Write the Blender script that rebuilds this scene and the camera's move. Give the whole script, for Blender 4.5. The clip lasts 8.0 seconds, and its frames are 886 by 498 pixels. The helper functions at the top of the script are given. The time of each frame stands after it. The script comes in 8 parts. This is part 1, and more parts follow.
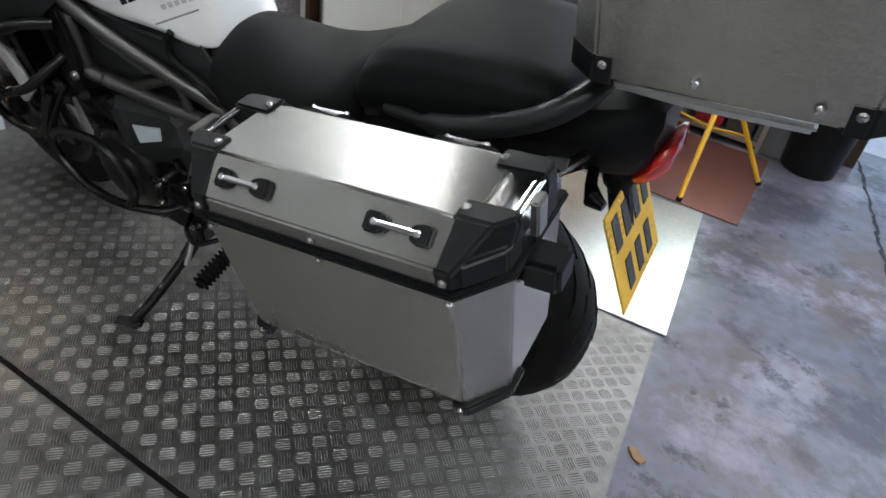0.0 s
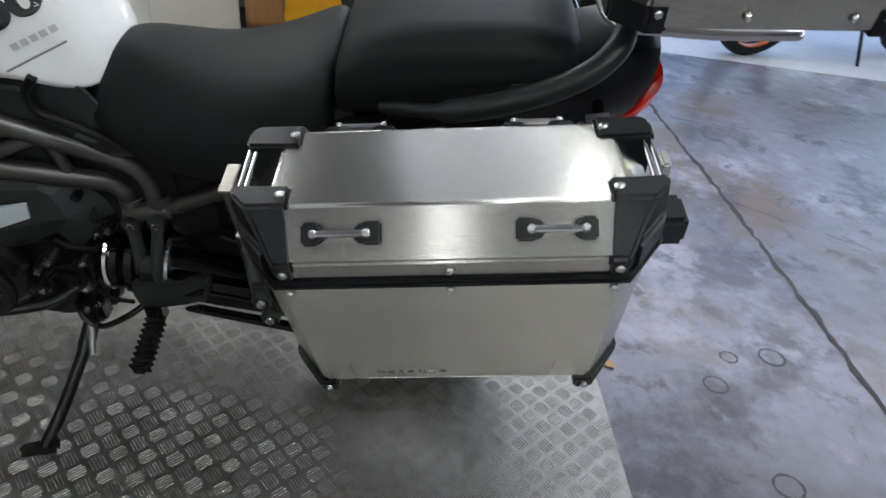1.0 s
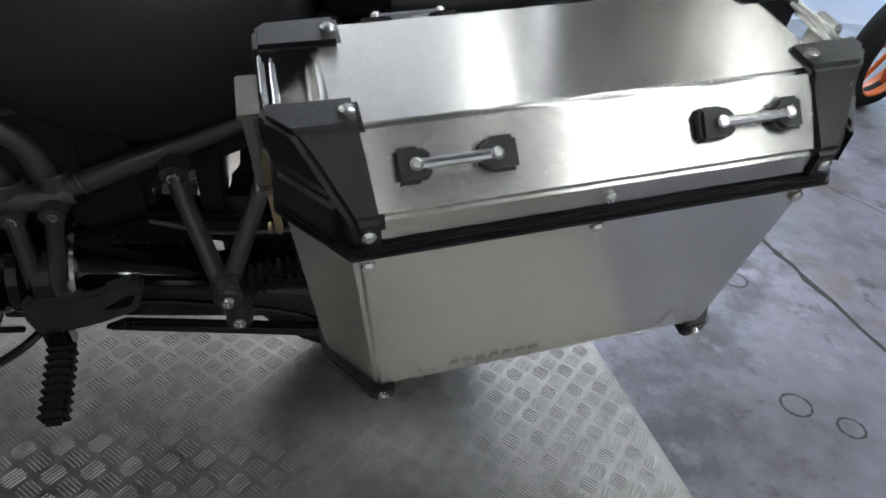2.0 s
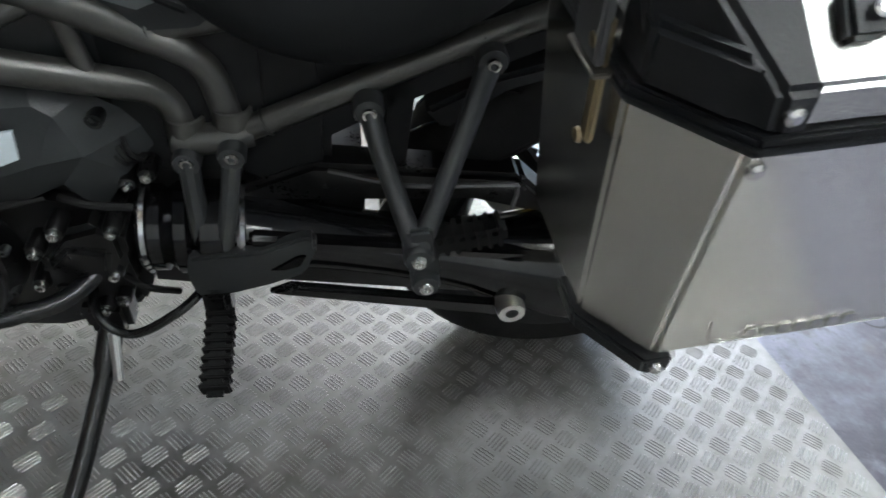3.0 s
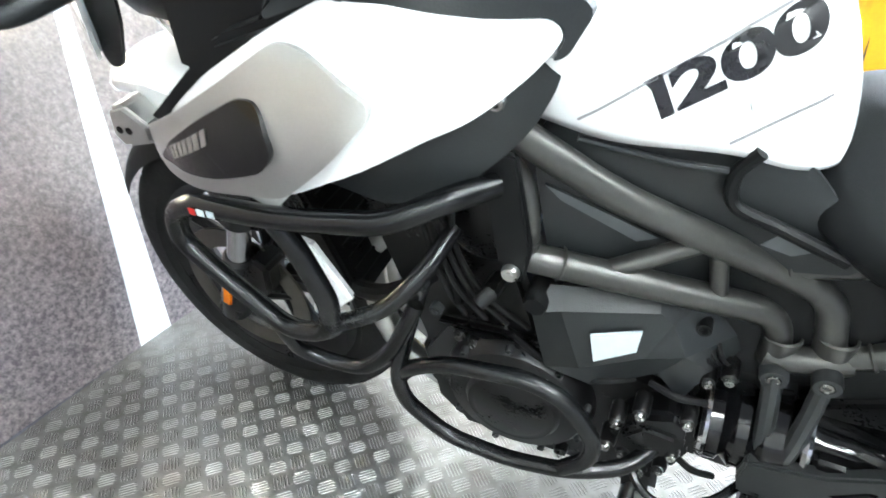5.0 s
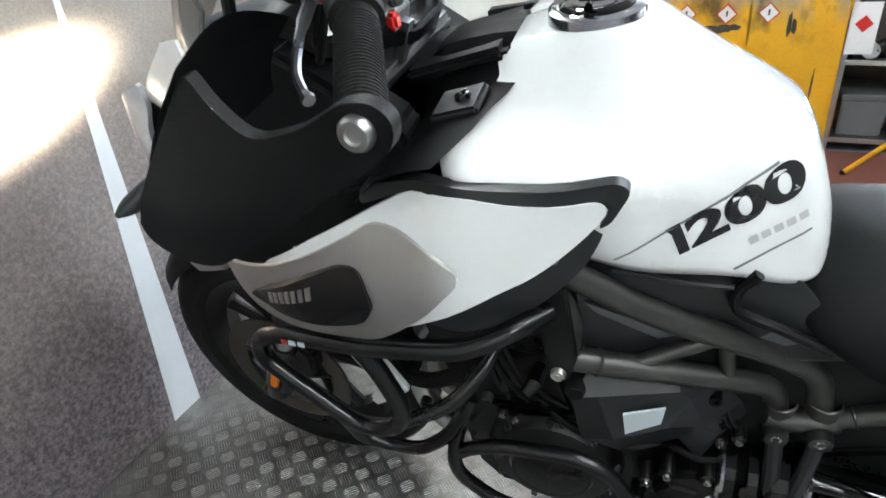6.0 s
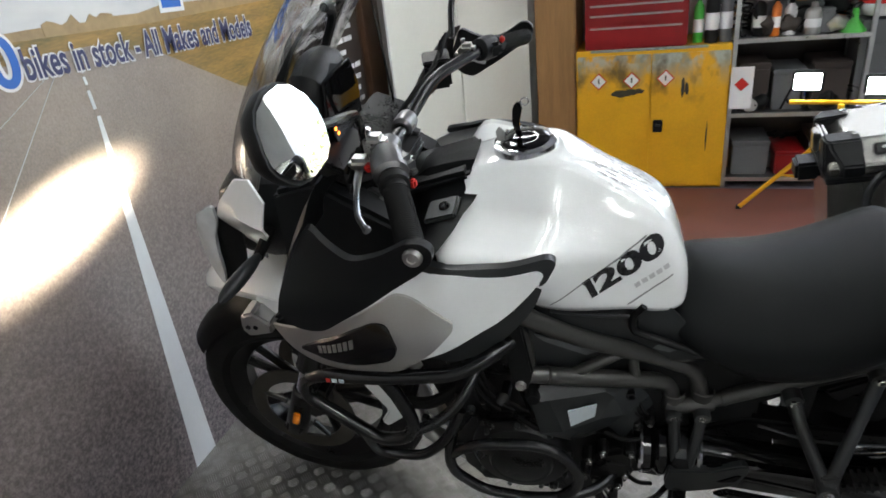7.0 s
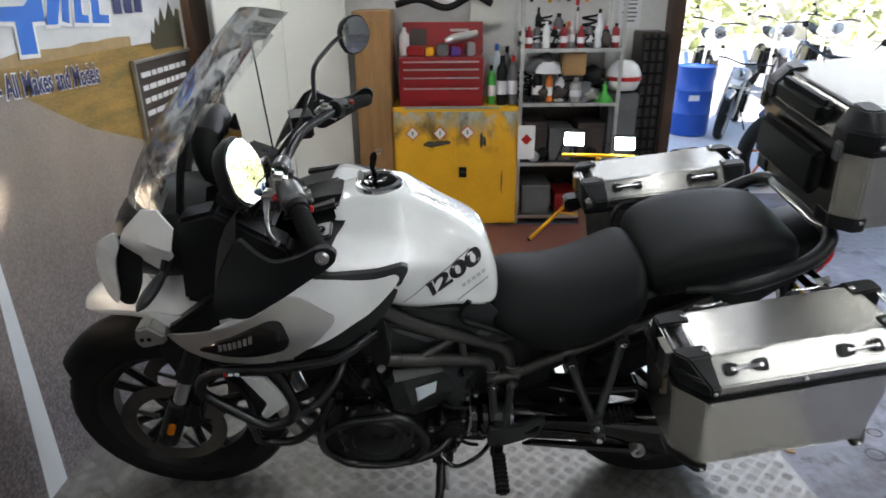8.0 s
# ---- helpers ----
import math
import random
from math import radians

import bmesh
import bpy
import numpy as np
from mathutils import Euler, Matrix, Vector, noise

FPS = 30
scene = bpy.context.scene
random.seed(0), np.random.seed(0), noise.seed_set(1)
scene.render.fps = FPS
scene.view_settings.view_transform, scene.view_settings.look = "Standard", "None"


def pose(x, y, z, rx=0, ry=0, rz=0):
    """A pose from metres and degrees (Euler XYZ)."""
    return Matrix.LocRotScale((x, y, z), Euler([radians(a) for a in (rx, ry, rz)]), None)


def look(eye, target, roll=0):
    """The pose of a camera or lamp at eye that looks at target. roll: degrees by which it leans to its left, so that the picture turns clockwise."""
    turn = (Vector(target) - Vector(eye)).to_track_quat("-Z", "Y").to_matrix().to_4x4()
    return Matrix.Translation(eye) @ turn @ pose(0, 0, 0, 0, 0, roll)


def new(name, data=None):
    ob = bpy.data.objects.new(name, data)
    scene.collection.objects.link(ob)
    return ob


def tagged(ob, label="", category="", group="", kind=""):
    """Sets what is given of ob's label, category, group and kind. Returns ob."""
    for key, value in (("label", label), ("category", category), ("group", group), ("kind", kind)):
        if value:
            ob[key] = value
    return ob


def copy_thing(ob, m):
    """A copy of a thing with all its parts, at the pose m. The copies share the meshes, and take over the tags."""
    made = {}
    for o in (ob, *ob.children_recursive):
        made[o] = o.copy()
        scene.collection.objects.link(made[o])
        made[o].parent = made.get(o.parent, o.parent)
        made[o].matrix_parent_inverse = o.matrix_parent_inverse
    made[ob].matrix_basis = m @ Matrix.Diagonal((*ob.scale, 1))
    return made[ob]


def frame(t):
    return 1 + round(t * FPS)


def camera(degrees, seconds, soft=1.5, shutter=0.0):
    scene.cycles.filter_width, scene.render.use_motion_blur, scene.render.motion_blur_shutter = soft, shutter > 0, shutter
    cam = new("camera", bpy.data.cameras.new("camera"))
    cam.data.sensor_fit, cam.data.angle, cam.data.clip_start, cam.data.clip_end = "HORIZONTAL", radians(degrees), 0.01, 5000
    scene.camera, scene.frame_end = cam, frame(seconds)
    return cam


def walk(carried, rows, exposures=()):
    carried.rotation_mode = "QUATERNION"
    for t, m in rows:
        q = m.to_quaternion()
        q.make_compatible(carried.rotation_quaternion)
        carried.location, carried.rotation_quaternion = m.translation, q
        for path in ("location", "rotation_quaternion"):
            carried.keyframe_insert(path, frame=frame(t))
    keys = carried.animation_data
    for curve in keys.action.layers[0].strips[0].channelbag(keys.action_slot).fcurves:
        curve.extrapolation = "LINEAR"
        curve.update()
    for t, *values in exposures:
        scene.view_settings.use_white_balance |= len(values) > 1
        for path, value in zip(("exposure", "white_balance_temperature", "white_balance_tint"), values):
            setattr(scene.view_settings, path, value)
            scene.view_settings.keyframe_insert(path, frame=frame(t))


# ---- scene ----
cam = camera(70.0, 8.0, 1.6, 0.2)
METRES, EYE, TILT, LEAN, TURN = 8.0, 1.5, 0.0, 0.0, 0.0
PATH = [
    (0, (1.938, -0.989, 1.221), (1.205, 0.483, 0.083), 10.4),
    (0.5, (1.736, -1.037, 1.216), (1.281, 0.538, 0.07), 8.7),
    (1, (1.503, -1.053, 1.186), (1.497, 0.576, 0.026), 7.4),
    (1.2, (1.431, -1.018, 1.139), (1.569, 0.644, 0.035), 7.1),
    (2.3, (1.238, -0.841, 0.948), (1.698, 0.699, -0.242), 9.4),
    (2.5, (1.202, -0.823, 0.91), (1.644, 0.744, -0.252), 8.5),
    (3, (1.112, -0.789, 0.849), (1.385, 0.818, -0.31), 7.0),
    (3.5, (1.035, -0.774, 0.844), (1.038, 0.865, -0.303), 6.3),
    (4, (0.959, -0.761, 0.872), (0.635, 0.887, -0.214), 3.9),
    (4.5, (0.894, -0.77, 0.919), (0.282, 0.836, -0.105), 0.5),
    (5, (0.842, -0.802, 1.002), (0.018, 0.725, 0.006), -2.3),
    (5.2, (0.843, -0.824, 1.035), (-0.033, 0.697, 0.075), -2.9),
    (6.3, (0.758, -0.932, 1.256), (0.074, 0.679, 0.289), -5.4),
    (6.5, (0.773, -0.979, 1.303), (0.106, 0.656, 0.364), -5.5),
    (7, (0.833, -1.202, 1.4), (0.241, 0.501, 0.535), -6.4),
    (7.5, (0.851, -1.388, 1.476), (0.519, 0.427, 0.704), -3.9),
    (8, (0.786, -1.571, 1.499), (0.78, 0.275, 0.729), -0.5),
]
EXPOSURES = [(0.0, 1.62, 6480, 9), (1.2, 1.76, 6500, 10), (2.3, 1.74, 6450, 9), (3.0, 2.48, 6380, 7), (3.5, 3.25, 6200, 4), (4.0, 3.85, 6200, 4), (4.5, 4.0, 6150, 3), (5.2, 3.75, 6300, 5), (6.3, 2.12, 6450, 7), (7.0, 1.78, 6600, 9), (8.0, 1.55, 6550, 10)]
walk(cam, [(t, look(eye, target, roll)) for t, eye, target, roll in PATH], EXPOSURES)

# ---- world and light ----
world = bpy.data.worlds.new("sky")
scene.world = world
world.use_nodes = True
wn = world.node_tree
sky = wn.nodes.new("ShaderNodeTexSky")
sky.sky_type = "NISHITA"
sky.sun_disc = False
sky.sun_elevation, sky.sun_rotation = radians(52), radians(200)
wn.links.new(sky.outputs[0], wn.nodes["Background"].inputs[0])
wn.nodes["Background"].inputs[1].default_value = 0.15
sun = new("sun", bpy.data.lights.new("sun", "SUN"))
sun.data.energy, sun.data.angle, sun.data.color = 5.0, radians(0.5), (1.0, 0.95, 0.88)
sun.matrix_world = look((6, -20, 27), (4, 2, 0))


# ---- materials ----
def material(name, base, rough=0.5, metal=0.0, var=0.15, scale=8.0, bump=0.1, fine=120.0, coat=0.0, stretch=(1, 1, 1), dark=None, spec=0.5, depth=0.002):
    """A surface with stains at one scale, grain at another, and a fine relief."""
    m = bpy.data.materials.new(name)
    m.use_nodes = True
    nt = m.node_tree
    b = nt.nodes["Principled BSDF"]
    b.inputs["Metallic"].default_value = metal
    b.inputs["Coat Weight"].default_value = coat
    b.inputs["Coat Roughness"].default_value = 0.06
    b.inputs["Specular IOR Level"].default_value = spec
    co = nt.nodes.new("ShaderNodeTexCoord")
    mp = nt.nodes.new("ShaderNodeMapping")
    mp.inputs["Scale"].default_value = stretch
    nt.links.new(co.outputs["Object"], mp.inputs[0])
    big = nt.nodes.new("ShaderNodeTexNoise")
    big.inputs["Scale"].default_value, big.inputs["Detail"].default_value = scale, 5
    small = nt.nodes.new("ShaderNodeTexNoise")
    small.inputs["Scale"].default_value, small.inputs["Detail"].default_value = fine, 3
    nt.links.new(mp.outputs[0], big.inputs[0])
    nt.links.new(mp.outputs[0], small.inputs[0])
    ramp = nt.nodes.new("ShaderNodeValToRGB")
    low = dark or tuple(c * (1 - var) for c in base)
    high = tuple(min(1.0, c * (1 + var * 0.6)) for c in base)
    ramp.color_ramp.elements[0].position, ramp.color_ramp.elements[1].position = 0.32, 0.68
    ramp.color_ramp.elements[0].color, ramp.color_ramp.elements[1].color = (*low, 1), (*high, 1)
    mix = nt.nodes.new("ShaderNodeMix")
    mix.inputs[0].default_value = 0.35
    nt.links.new(big.outputs[0], mix.inputs[2])
    nt.links.new(small.outputs[0], mix.inputs[3])
    nt.links.new(mix.outputs[0], ramp.inputs[0])
    nt.links.new(ramp.outputs[0], b.inputs["Base Color"])
    rr = nt.nodes.new("ShaderNodeMapRange")
    rr.inputs[1].default_value, rr.inputs[2].default_value = 0.3, 0.7
    rr.inputs[3].default_value, rr.inputs[4].default_value = max(0.02, rough * 0.8), min(1.0, rough * 1.2)
    nt.links.new(mix.outputs[0], rr.inputs[0])
    nt.links.new(rr.outputs[0], b.inputs["Roughness"])
    if bump:
        bp = nt.nodes.new("ShaderNodeBump")
        bp.inputs["Strength"].default_value, bp.inputs["Distance"].default_value = bump, depth
        nt.links.new(small.outputs[0], bp.inputs["Height"])
        nt.links.new(bp.outputs[0], b.inputs["Normal"])
    return m


def glow(name, color, strength):
    m = bpy.data.materials.new(name)
    m.use_nodes = True
    b = m.node_tree.nodes["Principled BSDF"]
    b.inputs["Base Color"].default_value = (*color, 1)
    b.inputs["Emission Color"].default_value = (*color, 1)
    b.inputs["Emission Strength"].default_value = strength
    return m


def clear(name, color, rough=0.02, ior=1.45, alpha=1.0):
    m = bpy.data.materials.new(name)
    m.use_nodes = True
    b = m.node_tree.nodes["Principled BSDF"]
    b.inputs["Base Color"].default_value = (*color, 1)
    b.inputs["Transmission Weight"].default_value = alpha
    b.inputs["Roughness"].default_value = rough
    b.inputs["IOR"].default_value = ior
    return m


def film_clear(name, tint, ior, rough):
    """A thin clear sheet: it lets light straight through and mirrors at a slant."""
    m = bpy.data.materials.new(name)
    m.use_nodes = True
    nt = m.node_tree
    nt.nodes.remove(nt.nodes["Principled BSDF"])
    thru, shine = nt.nodes.new("ShaderNodeBsdfTransparent"), nt.nodes.new("ShaderNodeBsdfGlossy")
    fres, mix = nt.nodes.new("ShaderNodeFresnel"), nt.nodes.new("ShaderNodeMixShader")
    thru.inputs[0].default_value = (*tint, 1)
    shine.inputs["Roughness"].default_value = rough
    fres.inputs[0].default_value = ior
    nt.links.new(fres.outputs[0], mix.inputs[0])
    nt.links.new(thru.outputs[0], mix.inputs[1])
    nt.links.new(shine.outputs[0], mix.inputs[2])
    nt.links.new(mix.outputs[0], nt.nodes["Material Output"].inputs[0])
    return m


def brushed(name, base, rough, spread):
    """Sheet metal brushed along the object's x: fine scratches tilt the surface to and fro across the brush lines."""
    m = material(name, base, rough, 1.0, 0.1, 2.2, 0.0, 420.0, stretch=(0.02, 2.4, 2.4))
    nt = m.node_tree
    b = nt.nodes["Principled BSDF"]
    along, geo = nt.nodes.new("ShaderNodeVectorTransform"), nt.nodes.new("ShaderNodeNewGeometry")
    along.vector_type, along.convert_from, along.convert_to = "VECTOR", "OBJECT", "WORLD"
    along.inputs[0].default_value = (1, 0, 0)
    across = nt.nodes.new("ShaderNodeVectorMath")
    across.operation = "CROSS_PRODUCT"
    nt.links.new(geo.outputs["Normal"], across.inputs[0])
    nt.links.new(along.outputs[0], across.inputs[1])
    co, mp, lines = nt.nodes.new("ShaderNodeTexCoord"), nt.nodes.new("ShaderNodeMapping"), nt.nodes.new("ShaderNodeTexNoise")
    mp.inputs["Scale"].default_value = (0.01, 1.0, 1.0)
    lines.inputs["Scale"].default_value, lines.inputs["Detail"].default_value, lines.inputs["Roughness"].default_value = 16000.0, 1, 0.5
    nt.links.new(co.outputs["Object"], mp.inputs[0])
    nt.links.new(mp.outputs[0], lines.inputs[0])
    amount = nt.nodes.new("ShaderNodeMapRange")
    amount.clamp = False
    amount.inputs[1].default_value, amount.inputs[2].default_value = 0.25, 0.75
    amount.inputs[3].default_value, amount.inputs[4].default_value = -spread, spread
    nt.links.new(lines.outputs[0], amount.inputs[0])
    tilt, total, unit = nt.nodes.new("ShaderNodeVectorMath"), nt.nodes.new("ShaderNodeVectorMath"), nt.nodes.new("ShaderNodeVectorMath")
    tilt.operation, total.operation, unit.operation = "SCALE", "ADD", "NORMALIZE"
    nt.links.new(across.outputs[0], tilt.inputs[0])
    nt.links.new(amount.outputs[0], tilt.inputs["Scale"])
    nt.links.new(geo.outputs["Normal"], total.inputs[0])
    nt.links.new(tilt.outputs[0], total.inputs[1])
    nt.links.new(total.outputs[0], unit.inputs[0])
    nt.links.new(unit.outputs[0], b.inputs["Normal"])
    nt.links.new(along.outputs[0], b.inputs["Tangent"])
    b.inputs["Anisotropic"].default_value, b.inputs["Anisotropic Rotation"].default_value = 0.85, 0.25
    nt.links.remove(b.inputs["Roughness"].links[0])
    b.inputs["Roughness"].default_value = rough
    return m


def worn_concrete():
    """Painted concrete: blue-grey paint, worn pale in places, brown where it has peeled, with dark spots and rings."""
    m = material("worn_painted_concrete", (0.19, 0.19, 0.245), 0.36, 0.0, 0.3, 1.3, 0.5, 18.0, dark=(0.1, 0.098, 0.108), spec=0.3, depth=0.004)
    nt = m.node_tree
    b = nt.nodes["Principled BSDF"]
    co = [n for n in nt.nodes if n.type == "TEX_COORD"][0]
    last = b.inputs["Base Color"].links[0].from_socket
    for scale, detail, lo, hi, col, wide in ((0.9, 10, 0.53, 0.62, (0.135, 0.092, 0.062), 0.88), (2.3, 10, 0.52, 0.62, (0.055, 0.052, 0.066), 0.8), (1.7, 12, 0.54, 0.64, (0.36, 0.35, 0.43), 0.75), (6.0, 8, 0.585, 0.64, (0.045, 0.042, 0.05), 0.75)):
        ns, rp, mx = nt.nodes.new("ShaderNodeTexNoise"), nt.nodes.new("ShaderNodeMapRange"), nt.nodes.new("ShaderNodeMix")
        ns.inputs["Scale"].default_value, ns.inputs["Detail"].default_value, ns.inputs["Roughness"].default_value = scale, detail, 0.68
        mv = nt.nodes.new("ShaderNodeMapping")
        mv.inputs["Location"].default_value = (scale * 3.7, scale * 1.3, 0)
        nt.links.new(co.outputs["Object"], mv.inputs[0])
        nt.links.new(mv.outputs[0], ns.inputs[0])
        rp.inputs[1].default_value, rp.inputs[2].default_value, rp.inputs[4].default_value = lo, hi, wide
        nt.links.new(ns.outputs[0], rp.inputs[0])
        mx.data_type = "RGBA"
        nt.links.new(rp.outputs[0], mx.inputs[0])
        nt.links.new(last, mx.inputs[6])
        mx.inputs[7].default_value = (*col, 1)
        last = mx.outputs[2]
    nt.links.new(last, b.inputs["Base Color"])
    return m


# One metal: lid toned down, side brightened, so reflected light sits in the colour.
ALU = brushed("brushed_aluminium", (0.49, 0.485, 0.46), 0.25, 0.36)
ALU_OLD = brushed("weathered_aluminium", (0.41, 0.4, 0.36), 0.26, 0.45)
ALU_SIDE_LIT = brushed("brushed_aluminium_side_lit", (0.72, 0.71, 0.66), 0.22, 0.5)
PLATE = material("tread_plate_aluminium", (0.27, 0.265, 0.258), 0.4, 0.7, 0.4, 2.2, 0.1, 30.0, dark=(0.11, 0.1, 0.088))
PLATE_BAR = material("polished_tread_bar", (0.36, 0.355, 0.345), 0.42, 0.78, 0.3, 3.5, 0.0, 30.0, dark=(0.17, 0.163, 0.15))
PLATE_SMOOTH = material("worn_sheet_aluminium", (0.52, 0.52, 0.51), 0.34, 0.9, 0.25, 3.0, 0.15, 60.0)
BLACK = material("black_moulded_plastic", (0.008, 0.0086, 0.0092), 0.42, 0.0, 0.3, 6.0, 0.25, 600.0, spec=0.2)
CAPS = material("black_corner_plastic", (0.008, 0.009, 0.0105), 0.42, 0.0, 0.3, 6.0, 0.2, 500.0, spec=0.35)
GREYPL = material("charcoal_plastic", (0.02, 0.0225, 0.0235), 0.36, 0.0, 0.25, 6.0, 0.15, 500.0, spec=0.4)
GLOSSB = material("gloss_black", (0.003, 0.003, 0.0033), 0.045, 0.0, 0.2, 5.0, 0.0, 90.0, spec=0.35)
TUBEB = material("black_powder_coat", (0.005, 0.0054, 0.0058), 0.24, 0.0, 0.3, 9.0, 0.08, 300.0, spec=0.5)
ENGINE = material("black_engine_casing", (0.005, 0.005, 0.0053), 0.3, 0.1, 0.3, 14.0, 0.02, 240.0, spec=0.45)
FRAMEG = material("graphite_frame_paint", (0.09, 0.0895, 0.084), 0.33, 0.65, 0.12, 12.0, 0.05, 200.0)
HANGER = material("grey_cast_hanger", (0.045, 0.048, 0.049), 0.42, 0.4, 0.2, 12.0, 0.1, 200.0)
WHITE = material("white_gloss_paint", (0.84, 0.855, 0.855), 0.1, 0.0, 0.03, 4.0, 0.0, 90.0, coat=0.6)
SILVER = material("satin_silver_paint", (0.46, 0.455, 0.44), 0.27, 0.85, 0.06, 6.0, 0.0, 300.0)
VINYL = material("black_grained_vinyl", (0.0095, 0.0105, 0.0112), 0.5, 0.0, 0.2, 4.0, 0.3, 700.0, spec=0.14)
RUBBER = material("tyre_rubber", (0.008, 0.008, 0.008), 0.7, 0.0, 0.35, 12.0, 0.3, 200.0, spec=0.25)
CASTG = material("cast_grey_clamp", (0.16, 0.16, 0.162), 0.36, 0.85, 0.15, 20.0, 0.1, 200.0)
SHAFTB = material("satin_black_shaft", (0.004, 0.004, 0.0045), 0.1, 0.0, 0.2, 9.0, 0.03, 90.0, spec=0.5)
CHROME = material("polished_steel", (0.75, 0.75, 0.76), 0.14, 1.0, 0.08, 20.0, 0.0, 200.0)
STEEL = material("zinc_steel", (0.6, 0.6, 0.58), 0.32, 1.0, 0.15, 20.0, 0.05, 200.0)
BOLT = material("bolt_steel", (0.65, 0.65, 0.63), 0.25, 1.0, 0.15, 40.0, 0.05, 200.0)
for node_link in [SILVER.node_tree.nodes["Principled BSDF"].inputs["Roughness"].links[0]]:
    SILVER.node_tree.links.remove(node_link)
SILVER.node_tree.nodes["Principled BSDF"].inputs["Roughness"].default_value = 0.3
DISCM = material("brake_disc_steel", (0.2, 0.19, 0.17), 0.35, 1.0, 0.2, 20.0, 0.1, 300.0)
RED = material("red_plastic", (0.55, 0.02, 0.015), 0.35, 0.0, 0.15, 9.0, 0.0)
LENSRED = material("red_lens", (0.85, 0.02, 0.012), 0.06, 0.0, 0.15, 30.0, 0.1, 90.0, coat=1.0)
AMBER = material("amber_reflector", (0.9, 0.24, 0.01), 0.2, 0.0, 0.2, 60.0, 0.2, 400.0, coat=0.6)
LABELW = material("white_label", (0.62, 0.7, 0.74), 0.5, 0.0, 0.05)
PLATEY = material("yellow_number_plate", (0.85, 0.5, 0.03), 0.3, 0.0, 0.06, 6.0, 0.0)
MIRROR = material("mirror_glass", (0.9, 0.92, 0.92), 0.02, 1.0, 0.0, 2.0, 0.0)
SCREEN = film_clear("screen_acrylic", (0.9, 0.92, 0.92), 1.5, 0.03)
# Opaque pale colour stands in for light caught in a clear lens.
LENSW = material("headlamp_lens", (0.72, 0.74, 0.75), 0.08, 0.0, 0.12, 30.0, 0.0, 90.0, coat=0.8)
PANE = film_clear("window_pane", (0.95, 0.96, 0.96), 1.5, 0.02)
CONCRETE = worn_concrete()
REDMAT = material("red_brown_floor_paint", (0.16, 0.055, 0.04), 0.6, 0.0, 0.3, 4.0, 0.3, 60.0)
WALLG = material("unseen_wall_grey", (0.2, 0.202, 0.21), 0.7, 0.0, 0.15, 2.0, 0.3, 30.0)
WALLW = material("white_painted_blockwork", (0.7, 0.7, 0.68), 0.7, 0.0, 0.12, 2.0, 0.3, 30.0)
PANELW = material("cream_white_board", (0.68, 0.68, 0.62), 0.5, 0.0, 0.05, 2.0, 0.05, 60.0)
WOOD = material("varnished_pine", (0.31, 0.165, 0.062), 0.45, 0.0, 0.25, 5.0, 0.1, 30.0, stretch=(6, 6, 0.5))
YELLOW = material("yellow_steel_paint", (0.78, 0.42, 0.015), 0.4, 0.0, 0.1, 5.0, 0.05, 80.0)
def smeared(m):
    """Old smears of teal-grey paint along the top of a painted door, and a few greasy touches below them."""
    nt = m.node_tree
    b = nt.nodes["Principled BSDF"]
    co, sep = nt.nodes.new("ShaderNodeTexCoord"), nt.nodes.new("ShaderNodeSeparateXYZ")
    nt.links.new(co.outputs["Object"], sep.inputs[0])
    last = b.inputs["Base Color"].links[0].from_socket
    for z0, z1, scale, stretch, lo, hi, col in ((0.57, 0.72, 8.0, (1.0, 1.0, 0.5), 0.4, 0.5, (0.2, 0.26, 0.25)), (0.66, 0.73, 13.0, (1.0, 1.0, 0.8), 0.46, 0.56, (0.42, 0.45, 0.42)), (0.44, 0.6, 9.0, (0.9, 1.0, 0.6), 0.53, 0.66, (0.07, 0.055, 0.025))):
        mp, ns, rp, fade, mul, mx = (nt.nodes.new("ShaderNode" + k) for k in ("Mapping", "TexNoise", "MapRange", "MapRange", "Math", "Mix"))
        mp.inputs["Scale"].default_value, mp.inputs["Location"].default_value = stretch, (scale, 0, 2.0)
        ns.inputs["Scale"].default_value, ns.inputs["Detail"].default_value = scale, 4
        nt.links.new(co.outputs["Object"], mp.inputs[0])
        nt.links.new(mp.outputs[0], ns.inputs[0])
        rp.inputs[1].default_value, rp.inputs[2].default_value, rp.inputs[4].default_value = lo, hi, 0.85
        nt.links.new(ns.outputs[0], rp.inputs[0])
        fade.inputs[1].default_value, fade.inputs[2].default_value = z0, z1
        nt.links.new(sep.outputs[2], fade.inputs[0])
        mul.operation = "MULTIPLY"
        nt.links.new(rp.outputs[0], mul.inputs[0])
        nt.links.new(fade.outputs[0], mul.inputs[1])
        mx.data_type = "RGBA"
        nt.links.new(mul.outputs[0], mx.inputs[0])
        nt.links.new(last, mx.inputs[6])
        mx.inputs[7].default_value = (*col, 1)
        last = mx.outputs[2]
    nt.links.new(last, b.inputs["Base Color"])
    return m


YELLOW_DOOR = smeared(material("yellow_door_paint", (0.74, 0.38, 0.012), 0.42, 0.0, 0.12, 5.0, 0.05, 80.0))
CEILM = material("grey_corrugated_steel", (0.2, 0.205, 0.22), 0.5, 0.3, 0.15, 3.0, 0.1)
TUBELIGHT = glow("strip_light", (0.95, 0.975, 0.98), 10.7)
LAMPLED = glow("work_lamp_light", (0.85, 1.0, 1.0), 30.0)


